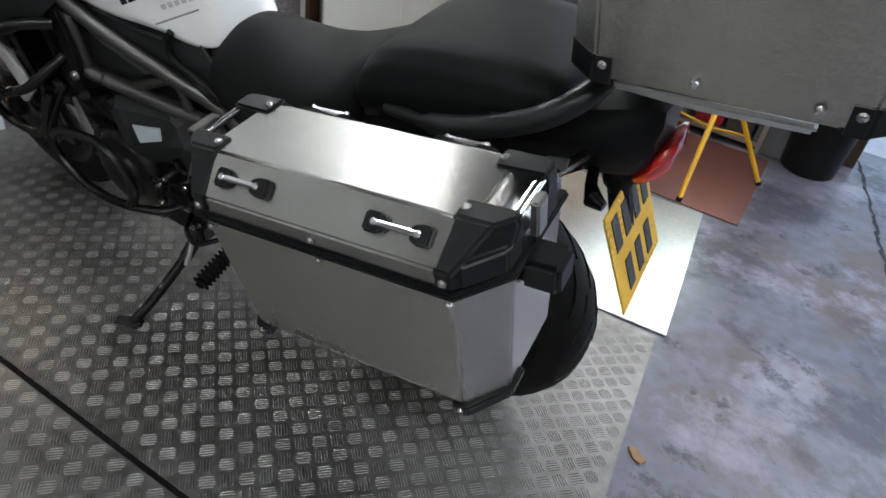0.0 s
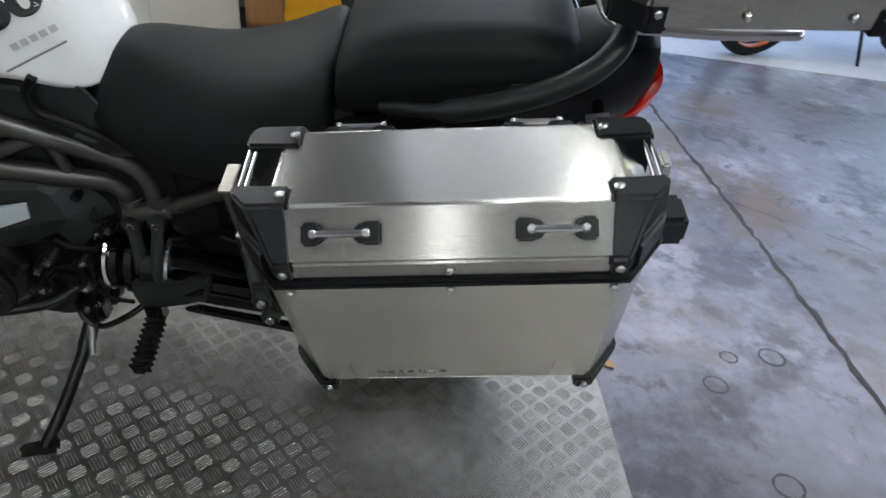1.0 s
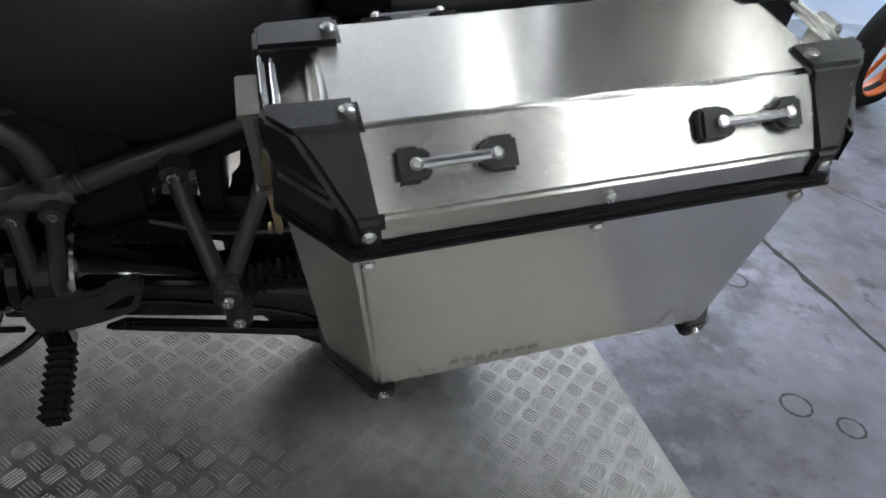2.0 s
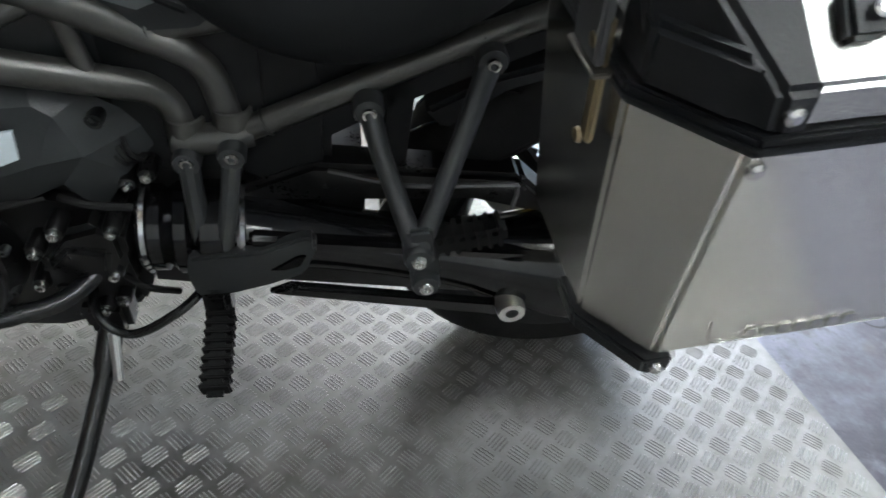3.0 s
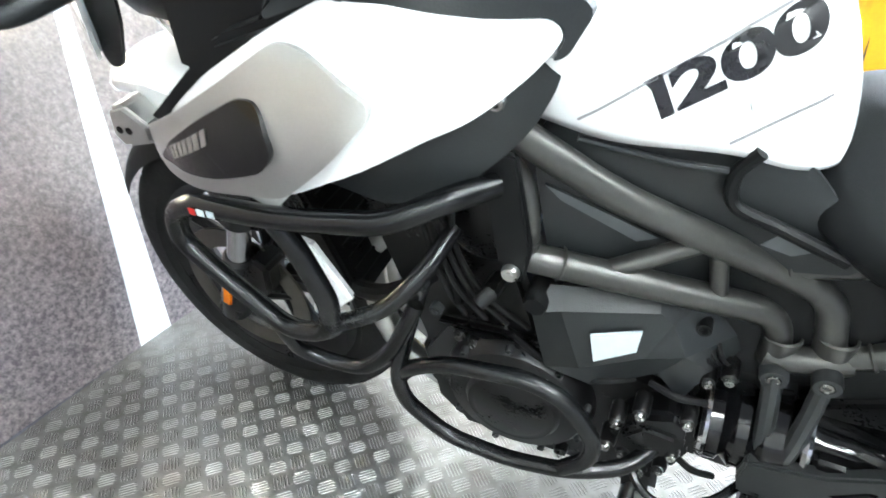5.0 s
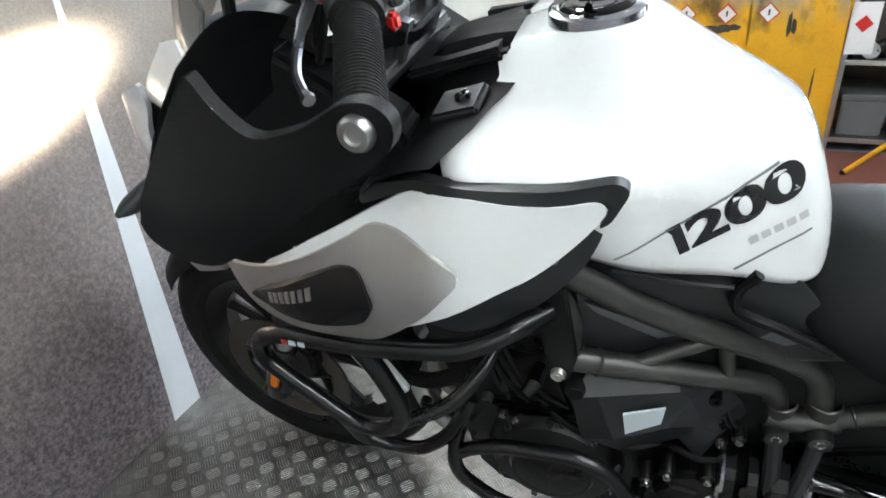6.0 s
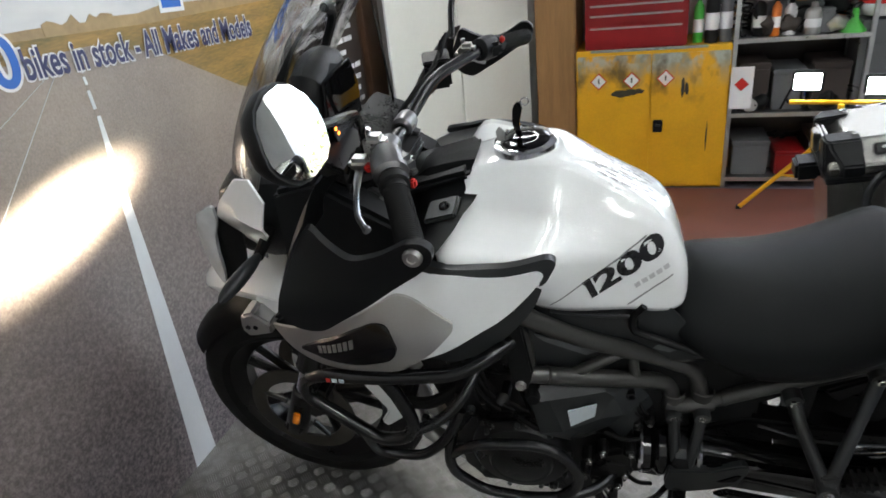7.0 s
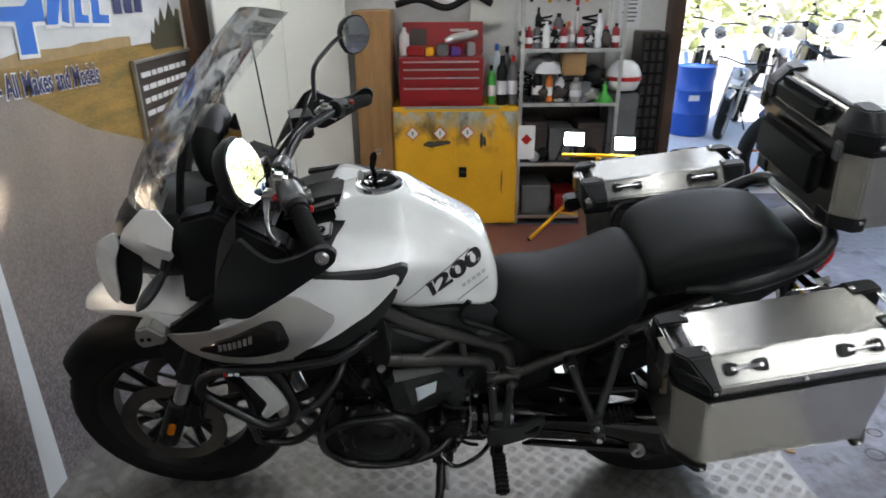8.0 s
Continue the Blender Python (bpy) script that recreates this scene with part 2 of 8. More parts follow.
# ---- geometry helpers ----
def part(name, bm, mat, parent=None, label="", sharp=35, sub=0):
    """Links a bmesh as one mesh object under a thing or a part."""
    bmesh.ops.recalc_face_normals(bm, faces=bm.faces[:])
    for fc in bm.faces:
        fc.smooth = True
    for e in bm.edges:
        if len(e.link_faces) == 2 and e.calc_face_angle(0) > radians(sharp):
            e.smooth = False
    me = bpy.data.meshes.new(name)
    bm.to_mesh(me)
    bm.free()
    me.materials.append(mat)
    ob = new(name, me)
    if parent:
        ob.parent = parent
    if label:
        ob["label"] = label
    if sub:
        md = ob.modifiers.new("round", "SUBSURF")
        md.levels = md.render_levels = sub
    return ob


def thing(name, m, label, category, group="", kind=""):
    ob = new(name)
    ob.empty_display_size = 0.1
    ob.matrix_world = m
    return tagged(ob, label, category, group, kind)


def solid(name, bm, mat, m, label, category, group="", kind="", sharp=35):
    ob = part(name, bm, mat, None, "", sharp)
    ob.matrix_world = m
    return tagged(ob, label, category, group, kind)


def box(size, at=(0, 0, 0), bevel=0.003, rot=(0, 0, 0), bm=None, taper=1.0):
    """A block with bevelled edges; taper scales its top."""
    own = bmesh.new()
    bmesh.ops.create_cube(own, size=1)
    for v in own.verts:
        k = taper if v.co.z > 0 else 1.0
        v.co = Vector((v.co.x * size[0] * k, v.co.y * size[1] * k, v.co.z * size[2]))
    if bevel:
        bmesh.ops.bevel(own, geom=own.edges[:], offset=bevel, segments=2, affect="EDGES")
    own.transform(pose(*at, *rot))
    return join(bm, own)


def join(bm, own):
    if bm is None:
        return own
    me = bpy.data.meshes.new("join")
    own.to_mesh(me)
    own.free()
    bm.from_mesh(me)
    bpy.data.meshes.remove(me)
    return bm


def smooth_path(pts, n=6, closed=False):
    """Points on a smooth curve through those given."""
    p = [Vector(q) for q in pts]
    out = []
    k = len(p)
    for i in range(k if closed else k - 1):
        a, b = p[i], p[(i + 1) % k]
        p0 = p[i - 1] if closed or i else a + (a - b)
        p3 = p[(i + 2) % k] if closed or i + 2 < k else b + (b - a)
        for j in range(n):
            t = j / n
            out.append(0.5 * ((2 * a) + (b - p0) * t + (2 * p0 - 5 * a + 4 * b - p3) * t * t + (3 * a - p0 - 3 * b + p3) * t ** 3))
    if not closed:
        out.append(p[-1])
    return out


def rounded(pts, r=0.04, n=5, closed=False):
    """A polyline with its corners rounded, as a bent tube has them."""
    p = [Vector(q) for q in pts]
    out = [] if closed else [p[0]]
    k = len(p)
    for i in range(0 if closed else 1, k if closed else k - 1):
        a, b, c = p[i - 1], p[i], p[(i + 1) % k]
        d = min(r, (a - b).length * 0.45, (c - b).length * 0.45)
        q0, q1 = b + (a - b).normalized() * d, b + (c - b).normalized() * d
        for j in range(n + 1):
            t = j / n
            out.append((1 - t) ** 2 * q0 + 2 * t * (1 - t) * b + t * t * q1)
    if not closed:
        out.append(p[-1])
    return out


def tube(path, r, n=12, closed=False, bm=None):
    """A round bar along a path; r is one radius or one for each point."""
    own = bmesh.new()
    k = len(path)
    radii = r if isinstance(r, (list, tuple)) else [r] * k
    path = [Vector(q) for q in path]
    rings, up = [], None
    for i, q in enumerate(path):
        a = path[i - 1] if i or closed else q
        b = path[(i + 1) % k] if i + 1 < k or closed else q
        d = (b - a).normalized()
        if up is None:
            up = d.orthogonal().normalized()
        up = (up - d * up.dot(d)).normalized()
        side = d.cross(up)
        rings.append([own.verts.new(q + radii[i] * (math.cos(2 * math.pi * j / n) * up + math.sin(2 * math.pi * j / n) * side)) for j in range(n)])
    for i in range(k if closed else k - 1):
        r0, r1 = rings[i], rings[(i + 1) % k]
        shift = 0
        if closed and i == k - 1:
            shift = min(range(n), key=lambda s: (r0[0].co - r1[s].co).length)
        for j in range(n):
            own.faces.new((r0[j], r0[(j + 1) % n], r1[(j + 1 + shift) % n], r1[(j + shift) % n]))
    if not closed:
        own.faces.new(rings[0][::-1])
        own.faces.new(rings[-1])
    return join(bm, own)


def lathe(profile, n=32, axis="y", at=(0, 0, 0), bm=None, rot=(0, 0, 0)):
    """A turned shape: profile of (radius, along), round the axis."""
    own = bmesh.new()
    rings = []
    for r, a in profile:
        if r < 1e-5:
            rings.append([own.verts.new((0, a, 0))])
        else:
            rings.append([own.verts.new((r * math.cos(2 * math.pi * j / n), a, r * math.sin(2 * math.pi * j / n))) for j in range(n)])
    for r0, r1 in zip(rings, rings[1:]):
        for j in range(n):
            k = (j + 1) % n
            if len(r0) == 1 and len(r1) == 1:
                continue
            if len(r0) == 1:
                own.faces.new((r0[0], r1[j], r1[k]))
            elif len(r1) == 1:
                own.faces.new((r0[j], r0[k], r1[0]))
            else:
                own.faces.new((r0[j], r0[k], r1[k], r1[j]))
    turn = {"y": (0, 0, 0), "z": (90, 0, 0), "x": (0, 0, -90)}[axis]
    own.transform(pose(*at, *rot) @ pose(0, 0, 0, *turn))
    return join(bm, own)


def prism(outline, a0, a1, bevel=0.003, axis="y", bm=None):
    """An outline of (x, z) given thickness from a0 to a1 along y (or (y, z) along x, (x, y) along z)."""
    own = bmesh.new()
    put = {"y": lambda p, q, a: (p, a, q), "x": lambda p, q, a: (a, p, q), "z": lambda p, q, a: (p, q, a)}[axis]
    f0 = [own.verts.new(put(p, q, a0)) for p, q in outline]
    f1 = [own.verts.new(put(p, q, a1)) for p, q in outline]
    own.faces.new(f0)
    own.faces.new(f1[::-1])
    n = len(outline)
    for i in range(n):
        own.faces.new((f0[i], f1[i], f1[(i + 1) % n], f0[(i + 1) % n]))
    if bevel:
        bmesh.ops.recalc_face_normals(own, faces=own.faces[:])
        bmesh.ops.bevel(own, geom=[e for e in own.edges if e.calc_face_angle(0) > 0.35], offset=bevel, segments=2, affect="EDGES")
    return join(bm, own)


def panel(outline, depth, thick=0.004, step=0.03, bm=None, smooth=True, bevel=0.0):
    """A curved sheet over the outline of (x, z): depth(x, z) gives its y; thickness goes towards y = 0."""
    own = bmesh.new()
    pts = outline
    if smooth:
        pts = [(q.x, q.z) for q in rounded([(x, 0, z) for x, z in outline], 0.015, 3, True)]
    face = own.faces.new([own.verts.new((x, 0, z)) for x, z in pts])
    lo = [min(p[i] for p in pts) for i in (0, 1)]
    hi = [max(p[i] for p in pts) for i in (0, 1)]
    for i, no in ((0, (1, 0, 0)), (1, (0, 0, 1))):
        k = lo[i] + step
        while k < hi[i] - step * 0.3:
            co = (k, 0, 0) if i == 0 else (0, 0, k)
            bmesh.ops.bisect_plane(own, geom=own.verts[:] + own.edges[:] + own.faces[:], plane_co=co, plane_no=no, dist=1e-5)
            k += step
    edge = [e for e in own.edges if len(e.link_faces) == 1]
    ext = bmesh.ops.extrude_face_region(own, geom=own.faces[:], use_keep_orig=True)
    inner = {v for v in ext["geom"] if isinstance(v, bmesh.types.BMVert)}
    for v in own.verts:
        y = depth(v.co.x, v.co.z)
        v.co.y = y + (thick if y < 0 else -thick) * (1 if v in inner else 0)
    return join(bm, own)


def hull(stations, sub=True, bm=None, crease=()):
    """A body along x, alike on both sides: stations of (x, [(y, z), ...]) from the top's middle out and down to the bottom's middle."""
    own = bmesh.new()
    rings = []
    for x, half in stations:
        left = [(x, y, z) for y, z in half]
        right = [(x, -y, z) for y, z in half[::-1] if abs(y) > 1e-6]
        rings.append([own.verts.new(c) for c in left + right])
    for r0, r1 in zip(rings, rings[1:]):
        n = len(r0)
        for j in range(n):
            own.faces.new((r0[j], r0[(j + 1) % n], r1[(j + 1) % n], r1[j]))
    own.faces.new(rings[0][::-1])
    own.faces.new(rings[-1])
    keep = own.edges.layers.float.new("crease_edge")
    for k, hard in crease:
        for r0, r1 in zip(rings, rings[1:]):
            for j in (k, len(r0) - k):
                own.edges.get((r0[j], r1[j]))[keep] = hard
    return join(bm, own)


def mirrored(bm):
    own = bm.copy()
    own.transform(Matrix.Diagonal((1, -1, 1, 1)))
    return own


def both(name, make, mat, parent, label="", **kw):
    """The part on the left side, made by make(), and its mirror image on the right."""
    bm = make()
    other = mirrored(bm)
    a = part(name, bm, mat, parent, label, **kw)
    b = part(name, other, mat, parent, label, **kw)
    return a, b


def words(text, size, mat, name, extrude=0.0005, align="LEFT", bold=0.0):
    """Letters as a mesh, upright in the x-z plane, facing -y."""
    cu = bpy.data.curves.new(name, "FONT")
    cu.body, cu.size, cu.extrude, cu.align_x, cu.offset = text, size, extrude, align, bold
    tmp = bpy.data.objects.new("tmp", cu)
    scene.collection.objects.link(tmp)
    bpy.context.view_layer.update()
    me = bpy.data.meshes.new_from_object(tmp.evaluated_get(bpy.context.evaluated_depsgraph_get()))
    bpy.data.objects.remove(tmp)
    me.transform(pose(0, 0, 0, 90, 0, 0))
    me.materials.clear()
    me.materials.append(mat)
    return me


# ---- the room ----
WALL_X, BACK_Y, CEIL = -0.474, 2.9, 3.3


def slab(name, lo, hi, mat, label, category="wall", bevel=0.0):
    c = [(a + b) / 2 for a, b in zip(lo, hi)]
    s = [b - a for a, b in zip(lo, hi)]
    return solid(name, box(s, bevel=bevel), mat, pose(*c), label, category, kind="structure")


slab("floor", (-0.7, -5.2, -0.2), (9.2, 3.1, -0.004), CONCRETE, "worn blue-grey painted concrete workshop floor", "floor")
slab("wall_west", (-0.69, -5.2, -0.004), (WALL_X - 0.003, 2.9, CEIL), WALLW, "white painted wall behind the printed banner")
slab("wall_north", (-0.69, BACK_Y, -0.004), (2.34, BACK_Y + 0.2, 1.85), WALLW, "white painted wall behind the shelves")
slab("wall_north_left", (-0.69, BACK_Y, 1.85), (0.55, BACK_Y + 0.2, CEIL), WALLW, "white painted wall beside the high window")
slab("wall_north_right", (2.25, BACK_Y, 1.85), (2.34, BACK_Y + 0.2, CEIL), WALLW, "white painted wall beside the high window")
slab("wall_north_top", (0.55, BACK_Y, 2.85), (2.25, BACK_Y + 0.2, CEIL), WALLW, "white painted wall over the high window")
win = thing("window_1", pose(1.4, BACK_Y + 0.1, 2.35), "high paned window in the white wall", "window", kind="structure")
for z in (-0.48, 0.48):
    part("window_frame", box((1.7, 0.06, 0.04), (0, 0, z), 0.004), WHITE, win)
for x in (-0.83, -0.415, 0.0, 0.415, 0.83):
    part("window_frame", box((0.04, 0.06, 0.92), (x, 0, 0), 0.004), WHITE, win)
for k in range(4):
    pn = part("pane", box((0.375, 0.005, 0.92), (-0.6225 + 0.415 * k, 0, 0), 0), PANE, win)
    pn.visible_shadow = False
part("window_sill", box((1.7, 0.12, 0.03), (0, -0.1, -0.515), 0.004), WHITE, win)
slab("wall_north_lintel", (2.34, BACK_Y, 3.05), (6.2, BACK_Y + 0.2, CEIL), WALLW, "white lintel over the open workshop doorway")
slab("wall_north_end", (6.2, BACK_Y, -0.004), (9.2, BACK_Y + 0.2, CEIL), WALLW, "white painted wall beside the open doorway")
# Two unseen walls, added: grey holds fill light down, white bounces it back.
slab("wall_east", (9.0, -5.0, -0.004), (9.2, 2.9, CEIL), WALLG, "unseen grey wall closing the workshop, toned to limit fill light")
slab("wall_south", (-0.474, -5.2, -0.004), (9.2, -5.0, CEIL), WALLW, "unseen white wall closing the workshop, bright to bounce fill light")
bm = bmesh.new()
for i in range(70):
    x = -0.6 + i * 0.14
    prism([(x, CEIL), (x + 0.03, CEIL + 0.03), (x + 0.08, CEIL + 0.03), (x + 0.11, CEIL), (x + 0.141, CEIL), (x + 0.141, CEIL + 0.1), (x, CEIL + 0.1)], -5.2, 3.1, 0, "y", bm)
solid("ceiling", bm, CEILM, pose(0, 0, 0), "grey corrugated steel workshop roof", "ceiling", kind="structure")


def strip_light(x, y, length=1.5, z=CEIL - 0.12):
    t = thing("strip_light", pose(x, y, z), "white fluorescent strip light hung under the roof", "ceiling light", "strip lights under the roof")
    part("housing", box((0.12, length, 0.05), (0, 0, 0.03), 0.006), WHITE, t)
    part("diffuser", box((0.09, length * 0.97, 0.05), (0, 0, -0.02), 0.015), TUBELIGHT, t)
    for dy in (-0.4, 0.4):
        part("bracket", tube([(0, dy * length, 0.05), (0, dy * length, CEIL - z)], 0.006, 8), STEEL, t)
    return t


# The last entry is an added, unseen fill for the motorcycle's near side.
LIGHTS = [(0.05, 1.2, 0.6, 2.45), (-0.3, 1.15, 0.6, 2.45), (1.75, -0.1, 1.2, 3.1), (2.7, -2.4, 1.5, 3.1), (3.3, -2.4, 1.5, 3.1), (4.6, -2.13, 0.5, 3.1), (5.1, -1.72, 0.5, 3.1), (2.9, -0.4, 1.5, 3.1), (4.4, 0.8, 1.5, 3.1), (1.3, -3.9, 1.5, 2.9)]
for x, y, length, z in LIGHTS:
    strip_light(x, y, length, z)

# daylight that the yard and sky send in through the open doorway
day = new("doorway_daylight", bpy.data.lights.new("doorway_daylight", "AREA"))
day.data.shape, day.data.size, day.data.size_y, day.data.energy, day.data.color = "RECTANGLE", 3.8, 0.8, 24.0, (0.94, 0.955, 1.0)
day.matrix_world = pose(4.27, BACK_Y + 0.22, 2.66, -68, 0, 0)
# and through the high window
high = new("window_daylight", bpy.data.lights.new("window_daylight", "AREA"))
high.data.shape, high.data.size, high.data.size_y, high.data.energy, high.data.color = "RECTANGLE", 1.6, 0.9, 8.0, (0.96, 0.965, 1.0)
high.matrix_world = pose(1.4, BACK_Y + 0.04, 2.35, -90, 0, 0)


def tread_plate(name, x0, x1, y0, y1, z, label, sheet_mat, bar_mat, skew=-0.079):
    """A sheet cut slightly askew at its far end, with raised bars in groups of five, laid in alternate directions."""
    t = thing(name, Matrix.Translation((1.975, 0.03, 0)) @ pose(0, 0, 0, 0, 0, 1.6) @ Matrix.Translation((-1.975, -0.03, 0)), label, "floor sheet", "metal sheets on the floor")
    edge = lambda y: x1 + skew * (y - 0.03)
    part("sheet", prism([(x0, y0), (edge(y0), y0), (edge(y1), y1), (x0, y1)], z - 0.003, z, 0.001, "z"), sheet_mat, t)
    px, py = 0.059, 0.055
    bar = np.array([(-0.0175, -0.0012, 0), (0.0175, -0.0012, 0), (0.0175, 0.0012, 0), (-0.0175, 0.0012, 0), (-0.014, 0, 0.0011), (0.014, 0, 0.0011)])
    quads = np.array([(0, 1, 5, 4), (2, 3, 4, 5)])
    tris = np.array([(1, 2, 5), (3, 0, 4)])
    spots = []
    nx, ny = int((edge(y0) - x0) / px), int((y1 - y0) / py)
    for i in range(nx):
        for j in range(ny):
            for k in (0, 1):
                a = radians(-45 if k == 0 else 45)
                cx, cy = x0 + (i + 0.3 + 0.5 * k) * px, y0 + (j + 0.3 + 0.5 * k) * py
                if cx > edge(cy) - 0.018 or cy > y1 - 0.018:
                    continue
                for b in range(-2, 3):
                    l = 0.8 if abs(b) == 2 else 1.0
                    spots.append((cx - math.sin(a) * b * 0.0064, cy + math.cos(a) * b * 0.0064, math.cos(a), math.sin(a), l))
    s = np.array(spots)
    lx, ly = bar[None, :, 0] * s[:, None, 4], bar[None, :, 1]
    vx = s[:, None, 0] + lx * s[:, None, 2] - ly * s[:, None, 3]
    vy = s[:, None, 1] + lx * s[:, None, 3] + ly * s[:, None, 2]
    vz = np.broadcast_to(bar[None, :, 2] + z, vx.shape)
    verts = np.stack([vx, vy, vz], -1).reshape(-1, 3)
    base = (np.arange(len(s)) * 6)[:, None, None]
    faces = (quads[None] + base).reshape(-1, 4).tolist() + (tris[None] + base).reshape(-1, 3).tolist()
    me = bpy.data.meshes.new("raised_bar")
    me.from_pydata(verts.tolist(), [], faces)
    me.materials.append(bar_mat)
    ob = new("raised_bar", me)
    ob.parent = t
    ob["kind"] = "stuff"
    return t


tread_plate("tread_plate", WALL_X + 0.002, 1.950, -0.505, 0.672, 0.0, "aluminium tread plate with raised five-bar pattern under the motorcycle", PLATE, PLATE_BAR)
tread_plate("tread_plate", WALL_X + 0.002, 1.958, -1.74, -0.519, 0.0, "scuffed aluminium tread plate lying beside the motorcycle", PLATE, PLATE_BAR)
solid("rubber_strip", box((2.46, 0.012, 0.003), (0.744, -0.512, -0.002), 0.0005), RUBBER, Matrix.Translation((1.975, 0.03, 0)) @ pose(0, 0, 0, 0, 0, 1.6) @ Matrix.Translation((-1.975, -0.03, 0)), "black rubber strip between the tread plates", "floor strip")
solid("metal_sheet", box((1.75, 0.9, 0.004), (0.991, 1.05, 0.0), 0.001, (0, 0, 5.8)), PLATE_SMOOTH, pose(0, 0, 0.001), "worn bright aluminium sheet lying on the floor", "floor sheet", "metal sheets on the floor")
solid("floor_mat", box((1.75, 0.84, 0.006), (1.082, 2.022, -0.002), 0.002), REDMAT, pose(0, 0, 0.0), "worn red-brown rubber mat before the cabinet", "mat")

# ---- the motorcycle ----
BIKE = pose(-0.035, 0.067, 0, 10.5, 0, 3.3)
bike = thing("motorcycle", BIKE, "white and black adventure touring motorcycle leaning on its side stand", "motorcycle")
STEER = Matrix.Translation((0.42, 0, 0)) @ pose(0, 0, 0, 0, 0, -3.5) @ Matrix.Translation((-0.42, 0, 0))


def turned(bm):
    bm.transform(STEER)
    return bm


FORWARD = 0.018


def forked(bm):
    """Turns with the bars, on the fork and the front axle."""
    bm.transform(STEER @ Matrix.Translation((FORWARD, 0, 0)))
    return bm


def bolt(at, r=0.008, length=0.006, parent=None, axis="y", mat=None, rot=(0, 0, 0)):
    """A round-headed bolt with a socket, its head towards -y."""
    bm = lathe([(0, -length * 0.4), (r * 0.5, -length * 0.4), (r * 0.5, -length), (r * 0.85, -length), (r, -length * 0.6), (r, 0.004), (0, 0.004)], 14, axis, at, rot=rot)
    return part("bolt", bm, mat or BOLT, parent)


def wheel(name, x, r, width, rim_r, parent):
    w = new(name)
    w.parent = parent
    w.matrix_basis = pose(x, 0, r)
    hw = width / 2
    prof = []
    for k in range(17):
        a = math.pi * (k / 16 - 0.5)
        prof.append((rim_r + 0.012 + (r - rim_r - 0.012) * max(0.0, math.cos(a)) ** 0.62, hw * math.sin(a) * (1 if abs(math.sin(a)) < 0.93 else 0.96)))
    tyre = part("tyre", lathe(prof + [(rim_r - 0.005, hw * 0.8), (rim_r - 0.005, -hw * 0.8), prof[0]], 72), RUBBER, w, "black road tyre with cut grooves")
    bm = bmesh.new()
    for k in range(26):
        a = 2 * math.pi * k / 26
        for side in (-1, 1):
            p = []
            for q in range(4):
                f = 0.12 + 0.22 * q
                ang = a + 0.10 * q * side
                rr = rim_r + 0.012 + (r - rim_r - 0.012) * max(0.0, math.cos(math.asin(f))) ** 0.62 + 0.0004
                p.append((rr * math.cos(ang), side * hw * f, rr * math.sin(ang)))
            tube(p, [0.0022, 0.003, 0.003, 0.0015], 5, bm=bm)
    part("tread_groove", bm, GLOSSB, w)
    part("rim", lathe([(rim_r + 0.006, -hw * 0.86), (rim_r + 0.012, -hw * 0.78), (rim_r - 0.008, -hw * 0.7), (rim_r - 0.03, -hw * 0.4), (rim_r - 0.032, hw * 0.4), (rim_r - 0.008, hw * 0.7), (rim_r + 0.012, hw * 0.78), (rim_r + 0.006, hw * 0.86), (rim_r - 0.014, hw * 0.72), (rim_r - 0.04, hw * 0.3), (rim_r - 0.04, -hw * 0.3), (rim_r - 0.014, -hw * 0.72), (rim_r + 0.006, -hw * 0.86)], 64), ENGINE, w, "black cast rim")
    part("hub", lathe([(0, -0.07), (0.03, -0.07), (0.036, -0.04), (0.05, -0.03), (0.05, 0.03), (0.036, 0.04), (0.03, 0.07), (0, 0.07)], 28), ENGINE, w)
    for k in range(10):
        a = 2 * math.pi * (k // 2) / 5 + (0.19 if k % 2 else -0.19)
        a0 = 2 * math.pi * (k // 2) / 5 + (0.06 if k % 2 else -0.06)
        p0 = Vector((0.04 * math.cos(a0), 0, 0.04 * math.sin(a0)))
        p1 = Vector(((rim_r - 0.03) * math.cos(a), 0, (rim_r - 0.03) * math.sin(a)))
        part("spoke", tube([p0, (p0 + p1) / 2, p1], [0.017, 0.0125, 0.015], 8), ENGINE, w)
    return w


def disc(parent, y, r):
    bm = lathe([(r, -0.0025), (r, 0.0025), (r * 0.72, 0.0025), (r * 0.72, -0.0025), (r, -0.0025)], 48, at=(0, y, 0))
    d = part("brake_disc", bm, DISCM, parent, "drilled steel brake disc")
    for k in range(5):
        a = 2 * math.pi * k / 5
        part("disc_arm", tube([(0.05 * math.cos(a), y, 0.05 * math.sin(a)), (r * 0.76 * math.cos(a + 0.15), y, r * 0.76 * math.sin(a + 0.15))], [0.008, 0.006], 6), ENGINE, parent)
    return d


fw = wheel("front_wheel", 0.0, 0.325, 0.122, 0.241, bike)
fw.matrix_basis = STEER @ pose(FORWARD, 0, 0.325)
disc(fw, -0.078, 0.152)
disc(fw, 0.078, 0.152)
rw = wheel("rear_wheel", 1.50, 0.318, 0.172, 0.216, bike)
disc(rw, 0.1, 0.14)

# fork
RAKE = 23.2


def on_fork(h):
    return (h - 0.315) * math.tan(radians(RAKE)) - 0.005


